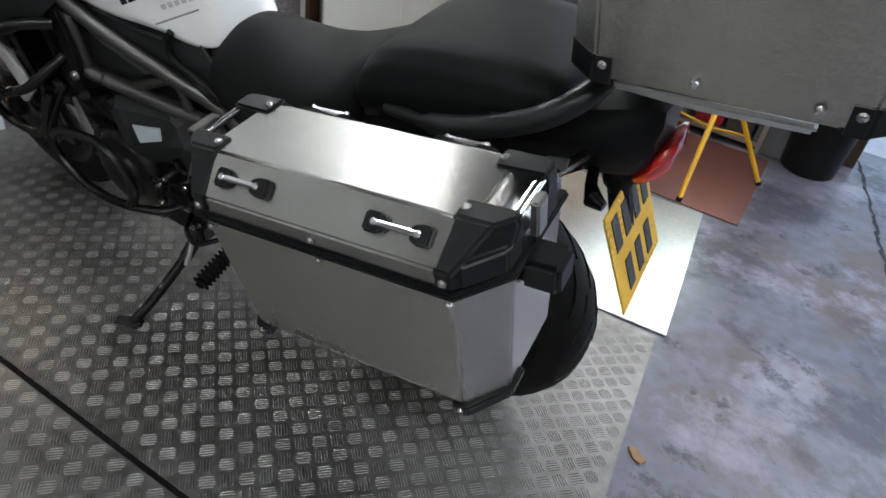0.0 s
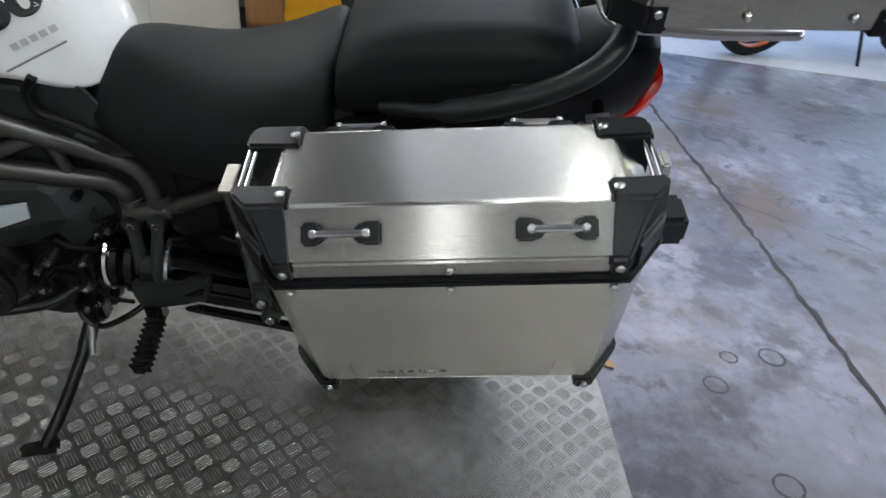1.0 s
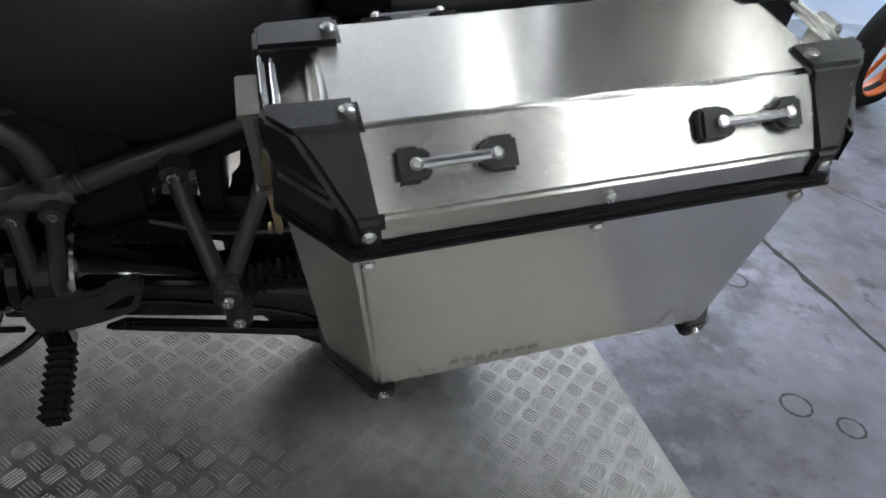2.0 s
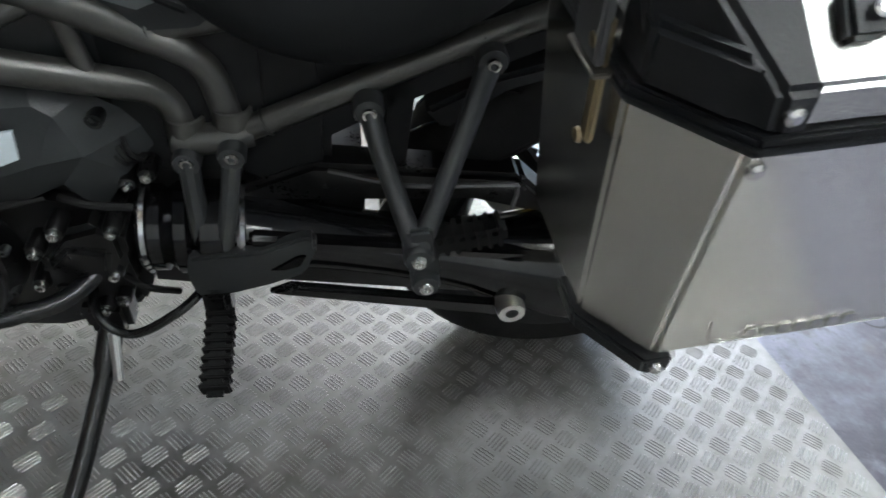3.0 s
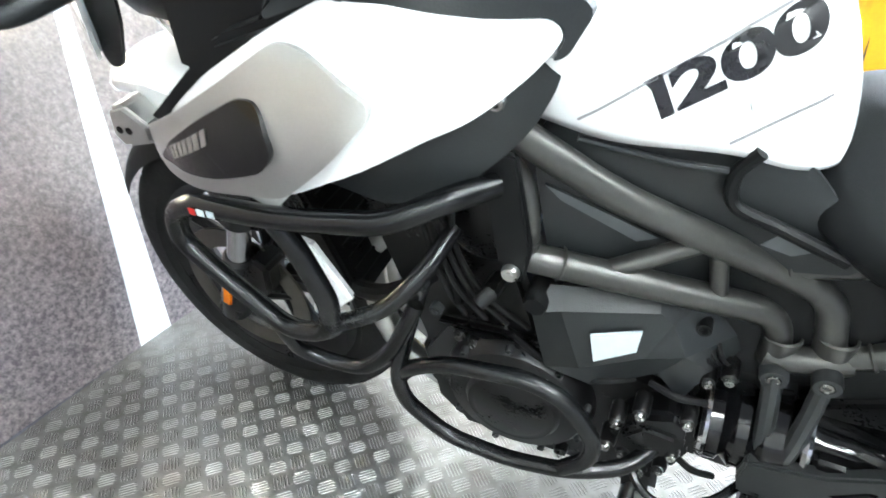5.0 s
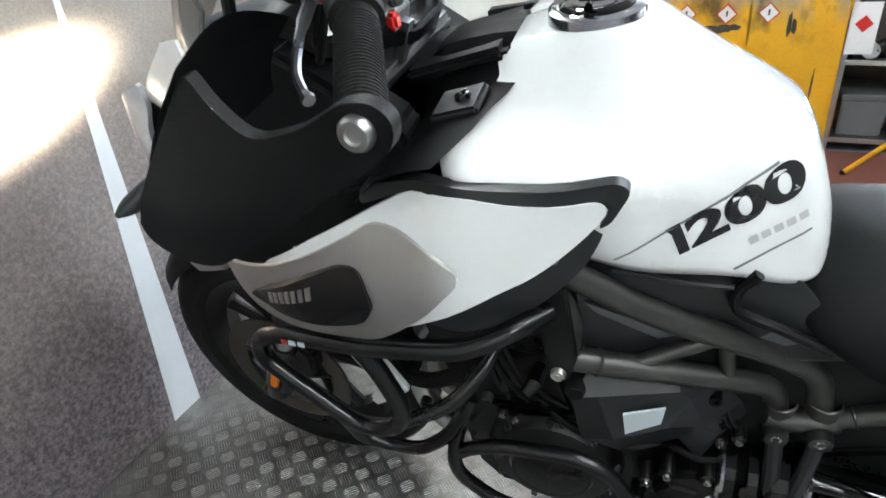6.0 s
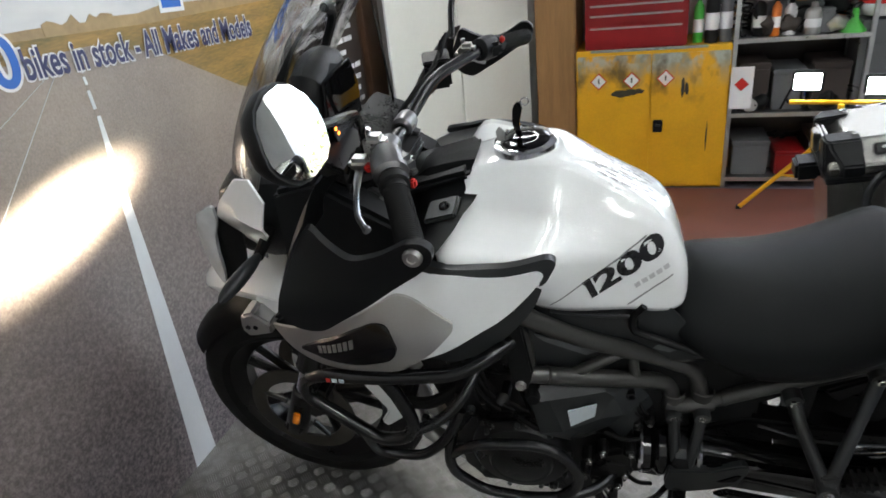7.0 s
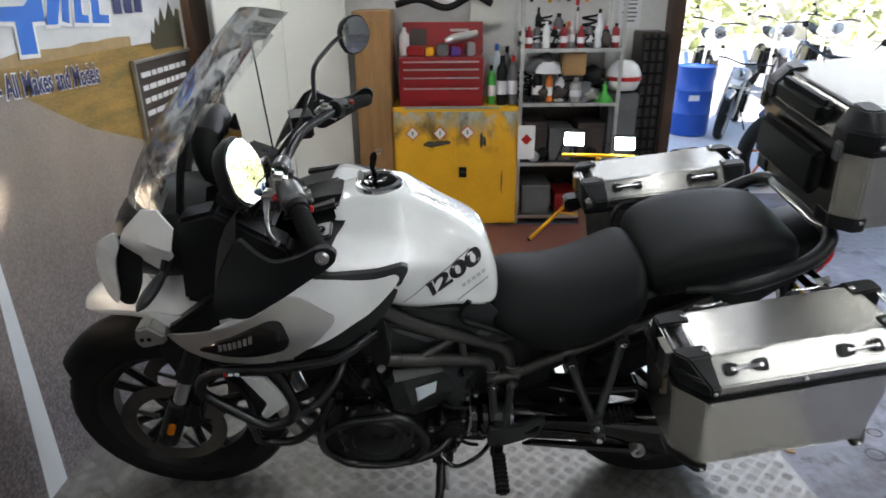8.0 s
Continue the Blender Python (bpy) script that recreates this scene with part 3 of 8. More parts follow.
for side in (-1, 1):
    y = side * 0.112
    at = lambda h, d=0.0: (on_fork(h) + d, y, h)
    leg = part("fork_leg", forked(tube([at(0.285), at(0.30), at(0.35), at(0.43), at(0.455), at(0.46)], [0.018, 0.03, 0.031, 0.029, 0.029, 0.024], 16)), ENGINE, bike, "black cast fork bottom")
    part("stanchion", forked(tube([at(0.455), at(0.56)], 0.0215, 16)), CHROME, bike, "bright fork tube")
    part("fork_tube", forked(tube([at(0.55), at(0.56), at(0.8), at(1.1)], [0.031, 0.029, 0.029, 0.029], 16)), TUBEB, bike)
    part("axle_clamp", forked(lathe([(0, -0.02), (0.022, -0.02), (0.026, -0.012), (0.026, 0.012), (0, 0.012)], 20, at=(on_fork(0.315), y * 1.05, 0.318))), ENGINE, bike)
    part("brake_caliper", forked(prism([(0.03, 0.36), (0.06, 0.34), (0.105, 0.38), (0.115, 0.44), (0.085, 0.46), (0.06, 0.43)], side * 0.055, side * 0.115, 0.008)), ENGINE, bike)
    part("fork_reflector", forked(box((0.02, 0.006, 0.05), (on_fork(0.377) + 0.004, side * 0.146, 0.377), 0.003, (0, RAKE, 0))), AMBER, leg, "amber reflector")
    part("reflector_bracket", forked(box((0.026, 0.006, 0.075), (on_fork(0.385) + 0.004, side * 0.14, 0.385), 0.003, (0, RAKE, 0))), BLACK, leg)
for h in (0.86, 1.09):
    bm = prism([(-0.07, -0.15), (0.0, -0.155), (0.07, -0.04), (0.07, 0.04), (0.0, 0.155), (-0.07, 0.15)], -0.015, 0.015, 0.006, "z")
    bm.transform(pose(on_fork(h) + 0.03, 0, h, 0, RAKE, 0))
    part("fork_yoke", forked(bm), ENGINE, bike)


def guard_arc(a0, a1, r, hw, n=18):
    bm = bmesh.new()
    rows = []
    for i in range(n + 1):
        a = radians(a0 + (a1 - a0) * i / n)
        row = []
        for j in range(9):
            f = j / 4 - 1
            rr = r - 0.055 * abs(f) ** 2.6
            row.append(bm.verts.new((-rr * math.cos(a), hw * f, 0.325 + rr * math.sin(a))))
        rows.append(row)
    for r0, r1 in zip(rows, rows[1:]):
        for j in range(8):
            bm.faces.new((r0[j], r0[j + 1], r1[j + 1], r1[j]))
    bmesh.ops.solidify(bm, geom=bm.faces[:], thickness=0.004)
    return bm


part("front_mudguard", forked(guard_arc(35, 150, 0.36, 0.075)), BLACK, bike, "black front mudguard")
for side in (-1, 1):
    part("mudguard_stay", forked(prism([(on_fork(0.45) - 0.03, 0.62), (0.06, 0.50), (0.1, 0.5), (0.13, 0.62), (0.06, 0.66)], side * 0.07, side * 0.085, 0.004)), BLACK, bike)

# engine
part("crankcase", prism([(0.46, 0.30), (0.50, 0.25), (0.70, 0.23), (0.84, 0.24), (0.87, 0.32), (0.855, 0.46), (0.72, 0.50), (0.50, 0.50), (0.45, 0.42)], -0.155, 0.155, 0.02), ENGINE, bike, "black engine casing")
bm = box((0.2, 0.3, 0.36), bevel=0.012)
bm.transform(pose(0.52, 0, 0.62, 0, -14, 0))
block = part("cylinder_block", bm, ENGINE, bike)
both("cylinder_cover", lambda: lathe([(0, -0.165), (0.05, -0.165), (0.062, -0.158), (0.066, -0.13), (0, -0.13)], 28, at=(0.585, 0, 0.69)), ENGINE, bike)
both("coil_bracket", lambda: prism([(0.545, 0.56), (0.56, 0.57), (0.55, 0.70), (0.53, 0.72), (0.525, 0.70)], -0.19, -0.175, 0.003), TUBEB, bike)
both("sensor", lambda: tube([(0.60, -0.16, 0.60), (0.60, -0.2, 0.61), (0.59, -0.21, 0.60)], [0.012, 0.012, 0.009], 10), ENGINE, bike)
for q in range(4):
    both("wire", lambda: tube(smooth_path([(0.50 + 0.02 * q, -0.17, 0.76), (0.52 + 0.012 * q, -0.19, 0.68), (0.535 + 0.018 * q, -0.19, 0.60), (0.55 + 0.03 * q, -0.17, 0.53)], 6), 0.004, 8), RUBBER, bike)
part("cylinder_head_cover", box((0.23, 0.36, 0.08), (0.475, 0, 0.80), 0.02, (0, -14, 0)), ENGINE, bike)
cover = part("clutch_cover", lathe([(0, -0.205), (0.05, -0.205), (0.056, -0.201), (0.066, -0.2), (0.072, -0.192), (0.1, -0.185), (0.112, -0.17), (0.116, -0.15), (0.116, -0.14), (0, -0.14)], 48, at=(0.618, 0, 0.382)), ENGINE, bike, "round black engine cover")
for k in range(9):
    a = 2 * math.pi * k / 9 + 0.2
    bolt((0.618 + 0.108 * math.cos(a), -0.178, 0.382 + 0.108 * math.sin(a)), 0.006, 0.008, bike, mat=HANGER)
part("gear_cover", prism([(0.757, 0.352), (0.775, 0.335), (0.845, 0.362), (0.864, 0.40), (0.862, 0.44), (0.838, 0.458), (0.795, 0.443), (0.764, 0.405)], -0.196, -0.12, 0.01), ENGINE, bike, "small black gear cover")
part("gear_cover_boss", prism([(0.78, 0.365), (0.84, 0.385), (0.848, 0.42), (0.80, 0.428), (0.775, 0.40)], -0.203, -0.19, 0.006), ENGINE, bike)
for x, y, h in ((0.767, -0.2, 0.422), (0.796, -0.2, 0.452), (0.853, -0.192, 0.447), (0.841, -0.194, 0.375), (0.78, -0.198, 0.352), (0.757, -0.198, 0.364), (0.699, -0.17, 0.428), (0.537, -0.168, 0.484), (0.558, -0.168, 0.473), (0.684, -0.168, 0.261), (0.804, -0.17, 0.278), (0.83, -0.17, 0.297), (0.867, -0.142, 0.476), (0.891, -0.142, 0.49)):
    bolt((x, y, h), 0.0068, 0.009, bike)
    part("bolt_boss", lathe([(0, -0.002), (0.0095, -0.002), (0.011, 0.002), (0.011, 0.03), (0, 0.03)], 14, at=(x, y, h)), ENGINE, bike)
# castings and fittings between the engine and the swing arm
part("gearbox_casting", prism([(0.84, 0.25), (0.85, 0.46), (0.90, 0.52), (0.98, 0.50), (1.0, 0.40), (0.985, 0.285), (0.93, 0.235)], -0.105, 0.105, 0.015), ENGINE, bike, "black gearbox casting")
for k in range(4):
    part("breather_rib", lathe([(0.018, -0.003), (0.021, 0.0), (0.018, 0.003), (0.012, 0.0), (0.018, -0.003)], 18, "x", (0.855 + 0.008 * k, -0.12, 0.505 + 0.004 * k), rot=(0, -30, 0)), RUBBER, bike)
for k, (x0, z0, x1, z1) in enumerate(((0.70, 0.452, 0.78, 0.47), (0.80, 0.475, 0.87, 0.455), (0.84, 0.34, 0.90, 0.30), (0.62, 0.50, 0.70, 0.455))):
    part("engine_wire", tube(smooth_path([(x0, -0.165, z0), ((x0 + x1) / 2, -0.18, (z0 + z1) / 2 + 0.012), (x1, -0.16, z1)], 6), 0.005, 8), RUBBER, bike)
both("casting_rib", lambda: prism([(0.50, 0.50), (0.72, 0.50), (0.70, 0.455), (0.655, 0.44), (0.60, 0.50)], -0.168, -0.15, 0.005), ENGINE, bike)
part("sump", prism([(0.45, 0.30), (0.5, 0.20), (0.72, 0.18), (0.82, 0.21), (0.86, 0.28), (0.60, 0.32)], -0.13, 0.13, 0.015), ENGINE, bike)
part("output_boot", lathe([(0.05, -0.06), (0.062, -0.05), (0.062, -0.035), (0.055, -0.03), (0.066, -0.018), (0.066, -0.004), (0.058, 0.002), (0.07, 0.014), (0.07, 0.04), (0.05, 0.05)], 28, "x", (0.93, -0.115, 0.385)), SHAFTB, bike, "ribbed black drive shaft boot")
for x in (0.874, 0.992):
    part("boot_clamp", lathe([(0.05, -0.005), (0.066, -0.005), (0.069, 0.0), (0.066, 0.005), (0.05, 0.005), (0.05, -0.005)], 28, "x", (x, -0.115, 0.39)), CHROME, bike, "bright hose clamp")

# radiator and front engine parts
bm = box((0.04, 0.34, 0.34), bevel=0.006)
bm.transform(pose(0.315, 0, 0.66, 0, -16, 0))
radiator = part("radiator", bm, ENGINE, bike)
for k in range(14):
    bm = box((0.046, 0.3, 0.005), (0, 0, -0.143 + k * 0.022), 0.0)
    bm.transform(pose(0.315, 0, 0.66, 0, -16, 0))
    part("fin", bm, ENGINE, radiator)
for side in (-1, 1):
    part("exhaust_header", tube(smooth_path([(0.42, side * 0.07, 0.62), (0.35, side * 0.075, 0.52), (0.36, side * 0.08, 0.34), (0.47, side * 0.07, 0.22)], 6), 0.022, 12), STEEL, bike)
part("exhaust_header", tube(smooth_path([(0.42, 0, 0.62), (0.34, 0, 0.52), (0.35, 0, 0.34), (0.46, 0, 0.21)], 6), 0.022, 12), STEEL, bike)
both("cooling_hose", lambda: tube(smooth_path([(0.33, -0.15, 0.52), (0.42, -0.165, 0.53), (0.5, -0.15, 0.58), (0.54, -0.14, 0.66)], 6), 0.014, 10), RUBBER, bike)
both("radiator_cowl", lambda: prism([(0.29, 0.66), (0.355, 0.645), (0.40, 0.555), (0.335, 0.50), (0.322, 0.515), (0.345, 0.555)], -0.215, -0.2, 0.004), WHITE, bike, "white radiator cowl")

# frame


def rail(name, pts, r=0.0175, corner=0.05, mat=None, label=""):
    return both(name, lambda: tube(rounded(pts, corner, 6), r, 14), mat or FRAMEG, bike, label)


def frame_y(x):
    """The frame narrows towards the seat."""
    return -0.205 + 0.36 * (min(x, 0.93) - 0.66)


rail("frame_tube", [(0.62, -0.215, 0.868), (0.741, -0.176, 0.764), (0.914, -0.113, 0.653), (0.972, -0.108, 0.625), (0.992, -0.108, 0.525)], label="graphite frame tube")
rail("frame_tube", [(0.648, -0.209, 0.692), (0.736, -0.178, 0.657), (0.84, -0.14, 0.618), (0.925, -0.108, 0.584), (0.937, -0.106, 0.515)])
rail("frame_tube", [(0.60, -0.2, 0.842), (0.65, -0.21, 0.80), (0.658, -0.207, 0.75), (0.654, -0.207, 0.69)], 0.0125)
rail("frame_tube", [(0.732, -0.176, 0.66), (0.826, -0.146, 0.697)], 0.0115)
rail("frame_tube", [(0.848, -0.137, 0.685), (0.858, -0.134, 0.615)], 0.0105)
rail("frame_tube", [(0.905, -0.113, 0.656), (0.976, -0.108, 0.668), (1.10, -0.11, 0.70), (1.35, -0.11, 0.80)], 0.0135)
rail("frame_tube", [(0.93, -0.112, 0.51), (0.985, -0.113, 0.528), (1.054, -0.115, 0.563), (1.225, -0.115, 0.65), (1.5, -0.12, 0.78)], 0.0155)
both("frame_lug", lambda: lathe([(0.0235, -0.022), (0.0235, 0.022), (0.0205, 0.024), (0.0205, -0.024), (0.0235, -0.022)], 20, "z", (0.937, -0.106, 0.53)), FRAMEG, bike)
both("frame_lug", lambda: lathe([(0.0235, -0.022), (0.0235, 0.022), (0.0205, 0.024), (0.0205, -0.024), (0.0235, -0.022)], 20, "z", (0.991, -0.108, 0.545)), FRAMEG, bike)
# weld beads where the tubes meet
for wx, wy, wz, wr, ax in ((0.688, -0.196, 0.678, 0.0192, (0, 22, 20)), (0.656, -0.207, 0.715, 0.0142, (0, -85, 0)), (0.922, -0.113, 0.661, 0.0155, (0, -12, 0)), (1.03, -0.114, 0.551, 0.0175, (0, -27, 0))):
    both("weld_bead", lambda: lathe([(wr, -0.002), (wr + 0.0012, 0.0), (wr, 0.002), (wr - 0.002, 0.0), (wr, -0.002)], 20, "x", (wx, wy, wz), rot=ax), FRAMEG, bike)
both("frame_plate", lambda: prism([(0.618, 0.835), (0.655, 0.835), (0.668, 0.72), (0.655, 0.668), (0.63, 0.672), (0.622, 0.74)], -0.232, -0.222, 0.004), BLACK, bike, "black crash bar mounting plate")
for y in (-0.236, 0.236):
    part("frame_bolt", lathe([(0, -0.005), (0.004, -0.005), (0.0045, -0.003), (0.009, -0.004), (0.0105, 0.0), (0.0105, 0.03), (0, 0.03)] if y < 0 else [(0, 0.006), (0.011, 0.005), (0.013, 0.0), (0.013, -0.03), (0, -0.03)], 16, at=(0.643, y, 0.686)), STEEL, bike, "large bright engine mount bolt")
TRIMG = material("pale_grey_plastic", (0.12, 0.13, 0.135), 0.4, 0.0, 0.1)
both("inner_cover", lambda: panel([(0.655, 0.82), (0.74, 0.765), (0.90, 0.662), (0.925, 0.60), (0.84, 0.61), (0.67, 0.672)], lambda x, z: frame_y(x) + 0.022, 0.006), GREYPL, bike, "charcoal inner frame cover")
both("cover_trim", lambda: panel([(0.668, 0.774), (0.785, 0.694), (0.762, 0.691), (0.684, 0.752)], lambda x, z: frame_y(x) + 0.017, 0.004, smooth=False), TRIMG, bike)
both("cover_trim", lambda: panel([(0.886, 0.695), (0.906, 0.716), (0.94, 0.697), (0.917, 0.686)], lambda x, z: -0.128, 0.004, smooth=False), TRIMG, bike)

# covers below the tank
both("tank_side_cover", lambda: panel([(0.66, 0.835), (0.69, 0.868), (0.74, 0.86), (0.83, 0.835), (0.875, 0.81), (0.92, 0.785), (0.955, 0.745), (0.99, 0.715), (0.98, 0.672), (0.905, 0.662), (0.741, 0.765), (0.67, 0.815)], lambda x, z: max(-0.175, frame_y(x) + 0.01) if x < 0.85 else -0.127 + 0.25 * max(0, z - 0.74), 0.006), GREYPL, bike, "charcoal plastic cover under the tank")
both("cover_crease", lambda: tube(smooth_path([(0.866, -0.139, 0.812), (0.848, -0.139, 0.785), (0.853, -0.139, 0.748), (0.90, -0.139, 0.727), (0.966, -0.138, 0.697)], 6), 0.0075, 10), BLACK, bike)
both("cover_fold", lambda: tube(smooth_path([(0.70, -0.179, 0.83), (0.78, -0.158, 0.803), (0.84, -0.143, 0.79)], 6), 0.004, 8), GREYPL, bike)


def facets(points, faces, thick=0.012):
    """A folded sheet: named corners of (x, y, z) and the flat faces between them."""
    bm = bmesh.new()
    vs = {k: bm.verts.new(c) for k, c in points.items()}
    for fc in faces:
        bm.faces.new([vs[k] for k in fc])
    bmesh.ops.recalc_face_normals(bm, faces=bm.faces[:])
    if sum(fc.normal.y for fc in bm.faces) > 0:
        bmesh.ops.reverse_faces(bm, faces=bm.faces[:])
    bmesh.ops.solidify(bm, geom=bm.faces[:], thickness=thick)
    return bm


COVER = {"A": (0.652, -0.192, 0.585), "B": (0.672, -0.176, 0.624), "C": (0.690, -0.198, 0.604), "D": (0.800, -0.151, 0.587), "E": (0.795, -0.136, 0.606), "F": (0.843, -0.118, 0.585), "G": (0.897, -0.103, 0.538), "H": (0.902, -0.106, 0.514), "I": (0.869, -0.134, 0.487), "J": (0.839, -0.162, 0.450), "K": (0.807, -0.160, 0.490), "L": (0.727, -0.180, 0.459), "M": (0.667, -0.19, 0.487), "O": (0.715, -0.200, 0.512), "P": (0.790, -0.168, 0.522), "Q": (0.816, -0.150, 0.573), "R": (0.836, -0.158, 0.528)}
both("throttle_cover", lambda: facets(COVER, ("ABEDC", "ACO", "AOM", "CDQPO", "MOPKL", "DEFQ", "QFG", "QGR", "PQR", "PRK", "RGHI", "RIJK")), GREYPL, bike, "angular charcoal side cover", sharp=8)
both("cover_label", lambda: panel([(0.726, 0.572), (0.783, 0.57), (0.779, 0.535), (0.731, 0.524)], lambda x, z: -0.1985 + 0.44 * (x - 0.715) - 0.003, 0.004, 0.03, smooth=False), LABELW, bike, "pale blank label")
both("cover_plug", lambda: lathe([(0, -0.002), (0.005, -0.002), (0.006, -0.008), (0.0095, -0.008), (0.0095, 0.02), (0, 0.02)], 16, at=(0.85, -0.130, 0.56)), BLACK, bike)
both("cover_plug", lambda: lathe([(0, -0.012), (0.013, -0.012), (0.017, -0.004), (0.017, 0.03), (0, 0.03)], 16, at=(0.657, -0.185, 0.60)), BLACK, bike)

# crash bars
rail("crash_bar", [(0.505, -0.19, 0.60), (0.493, -0.235, 0.545), (0.477, -0.258, 0.47), (0.484, -0.26, 0.425), (0.542, -0.26, 0.368), (0.636, -0.26, 0.355), (0.72, -0.26, 0.37), (0.79, -0.225, 0.36), (0.84, -0.16, 0.38)], 0.0115, 0.03, TUBEB, "black tubular engine crash bar")
rail("crash_bar", [(0.478, -0.25, 0.465), (0.505, -0.258, 0.503), (0.561, -0.26, 0.532), (0.665, -0.26, 0.542), (0.714, -0.26, 0.521), (0.75, -0.26, 0.455), (0.745, -0.26, 0.41), (0.71, -0.26, 0.372)], 0.0115, 0.03, TUBEB)
rail("crash_bar", [(0.632, -0.235, 0.80), (0.60, -0.285, 0.81), (0.545, -0.305, 0.786), (0.413, -0.31, 0.77), (0.285, -0.305, 0.764), (0.235, -0.295, 0.735), (0.219, -0.29, 0.684), (0.283, -0.295, 0.632), (0.359, -0.30, 0.572), (0.42, -0.30, 0.585), (0.441, -0.303, 0.64), (0.42, -0.306, 0.727), (0.402, -0.308, 0.768)], 0.0135, 0.035, TUBEB, "black tubular upper crash bar")
rail("crash_bar", [(0.425, -0.298, 0.598), (0.493, -0.27, 0.617), (0.535, -0.24, 0.66), (0.555, -0.18, 0.69)], 0.0115, 0.04, TUBEB)
rail("crash_bar", [(0.32, -0.29, 0.585), (0.32, -0.26, 0.475), (0.36, -0.25, 0.455), (0.417, -0.25, 0.456), (0.472, -0.25, 0.511), (0.505, -0.245, 0.575), (0.515, -0.235, 0.60)], 0.0115, 0.04, TUBEB)
for x, h in ((0.515, 0.615), (0.53, 0.575), (0.425, 0.535)):
    bolt((x, -0.21, h), 0.009, 0.008, bike, mat=HANGER)

# rider foot rest
both("footrest_hanger", lambda: tube(smooth_path([(0.937, -0.131, 0.506), (0.941, -0.147, 0.455), (0.944, -0.163, 0.41), (0.95, -0.174, 0.365)], 5), 0.0125, 10), HANGER, bike, "grey cast footrest hanger")
both("footrest_hanger", lambda: tube(smooth_path([(0.99, -0.137, 0.52), (0.984, -0.152, 0.475), (0.975, -0.167, 0.42), (0.965, -0.175, 0.37)], 5), 0.0115, 10), HANGER, bike)


def heel_plate():
    """The plate behind the footrest, with a slot through it."""
    bm = prism([(0.928, 0.395), (0.975, 0.40), (1.016, 0.405), (1.07, 0.431), (1.083, 0.428), (1.085, 0.41), (1.069, 0.363), (1.026, 0.342), (0.975, 0.325), (0.93, 0.322), (0.922, 0.36)], -0.190, -0.170, 0.004)
    return bm


both("heel_plate", heel_plate, HANGER, bike, "grey cast heel plate")
both("heel_guard_slot", lambda: prism([(1.025, 0.373), (1.061, 0.401), (1.073, 0.402), (1.064, 0.380), (1.045, 0.373)], -0.1925, -0.183, 0.002), GLOSSB, bike)
both("hanger_clamp", lambda: tube([(0.925, -0.112, 0.522), (0.94, -0.115, 0.52), (0.99, -0.118, 0.532), (1.01, -0.112, 0.535)], 0.019, 12), FRAMEG, bike)
for x, y, h in ((0.937, -0.130, 0.506), (0.99, -0.138, 0.522)):
    both("hanger_bolt", lambda: lathe([(0, -0.008), (0.008, -0.008), (0.009, -0.014), (0.015, -0.014), (0.017, -0.008), (0.017, 0.02), (0, 0.02)], 18, at=(x, y, h)), HANGER, bike)
    bolt((x, y - 0.008, h), 0.0085, 0.006, bike)


def ribbed(name, make, ribs, at, label):
    """A rubber-covered rest with its ribs, and the mirror image of it."""
    for s in (-1, 1):
        m = pose(at[0], at[1], at[2], *at[3]) if s < 0 else Matrix.Diagonal((1, -1, 1, 1)) @ pose(at[0], at[1], at[2], *at[3])
        bm = make()
        bm.transform(m)
        ob = part(name, bm, RUBBER, bike, label)
        for size, place in ribs:
            bm = box(size, place, 0.002)
            bm.transform(m)
            part("rib", bm, RUBBER, ob)


ribbed("footrest", lambda: box((0.034, 0.13, 0.022), bevel=0.007), [((0.038, 0.006, 0.03), (0, -0.055 + k * 0.0125, 0.002)) for k in range(9)], (0.957, -0.245, 0.282, (12, 0, 0)), "ribbed black rubber footrest")
both("footrest_knuckle", lambda: box((0.036, 0.04, 0.06), (0.953, -0.178, 0.305), 0.008), ENGINE, bike)
both("passenger_hanger", lambda: tube([(1.145, -0.142, 0.592), (1.16, -0.175, 0.55), (1.198, -0.245, 0.475)], [0.014, 0.012, 0.013], 12), HANGER, bike, "grey passenger footrest bracket")
both("passenger_hanger", lambda: tube([(1.278, -0.135, 0.656), (1.25, -0.178, 0.58), (1.205, -0.245, 0.475)], [0.014, 0.012, 0.013], 12), HANGER, bike)
for x, y, h in ((1.145, -0.142, 0.592), (1.278, -0.135, 0.656), (1.203, -0.248, 0.462), (1.216, -0.25, 0.418)):
    both("hanger_boss", lambda: lathe([(0, -0.012), (0.016, -0.012), (0.018, -0.008), (0.018, 0.018), (0, 0.018)], 18, at=(x, y, h)), HANGER, bike)
    bolt((x, y - 0.012, h), 0.009, 0.006, bike)
both("hanger_web", lambda: prism([(1.186, 0.50), (1.215, 0.505), (1.235, 0.43), (1.225, 0.405), (1.20, 0.41)], -0.252, -0.24, 0.004), HANGER, bike)


ribbed("passenger_footrest", lambda: box((0.11, 0.03, 0.026), bevel=0.006), [((0.006, 0.034, 0.034), (-0.045 + k * 0.013, 0, 0.003)) for k in range(8)], (1.255, -0.232, 0.475, (0, -14, 0)), "folded black rubber passenger footrest")

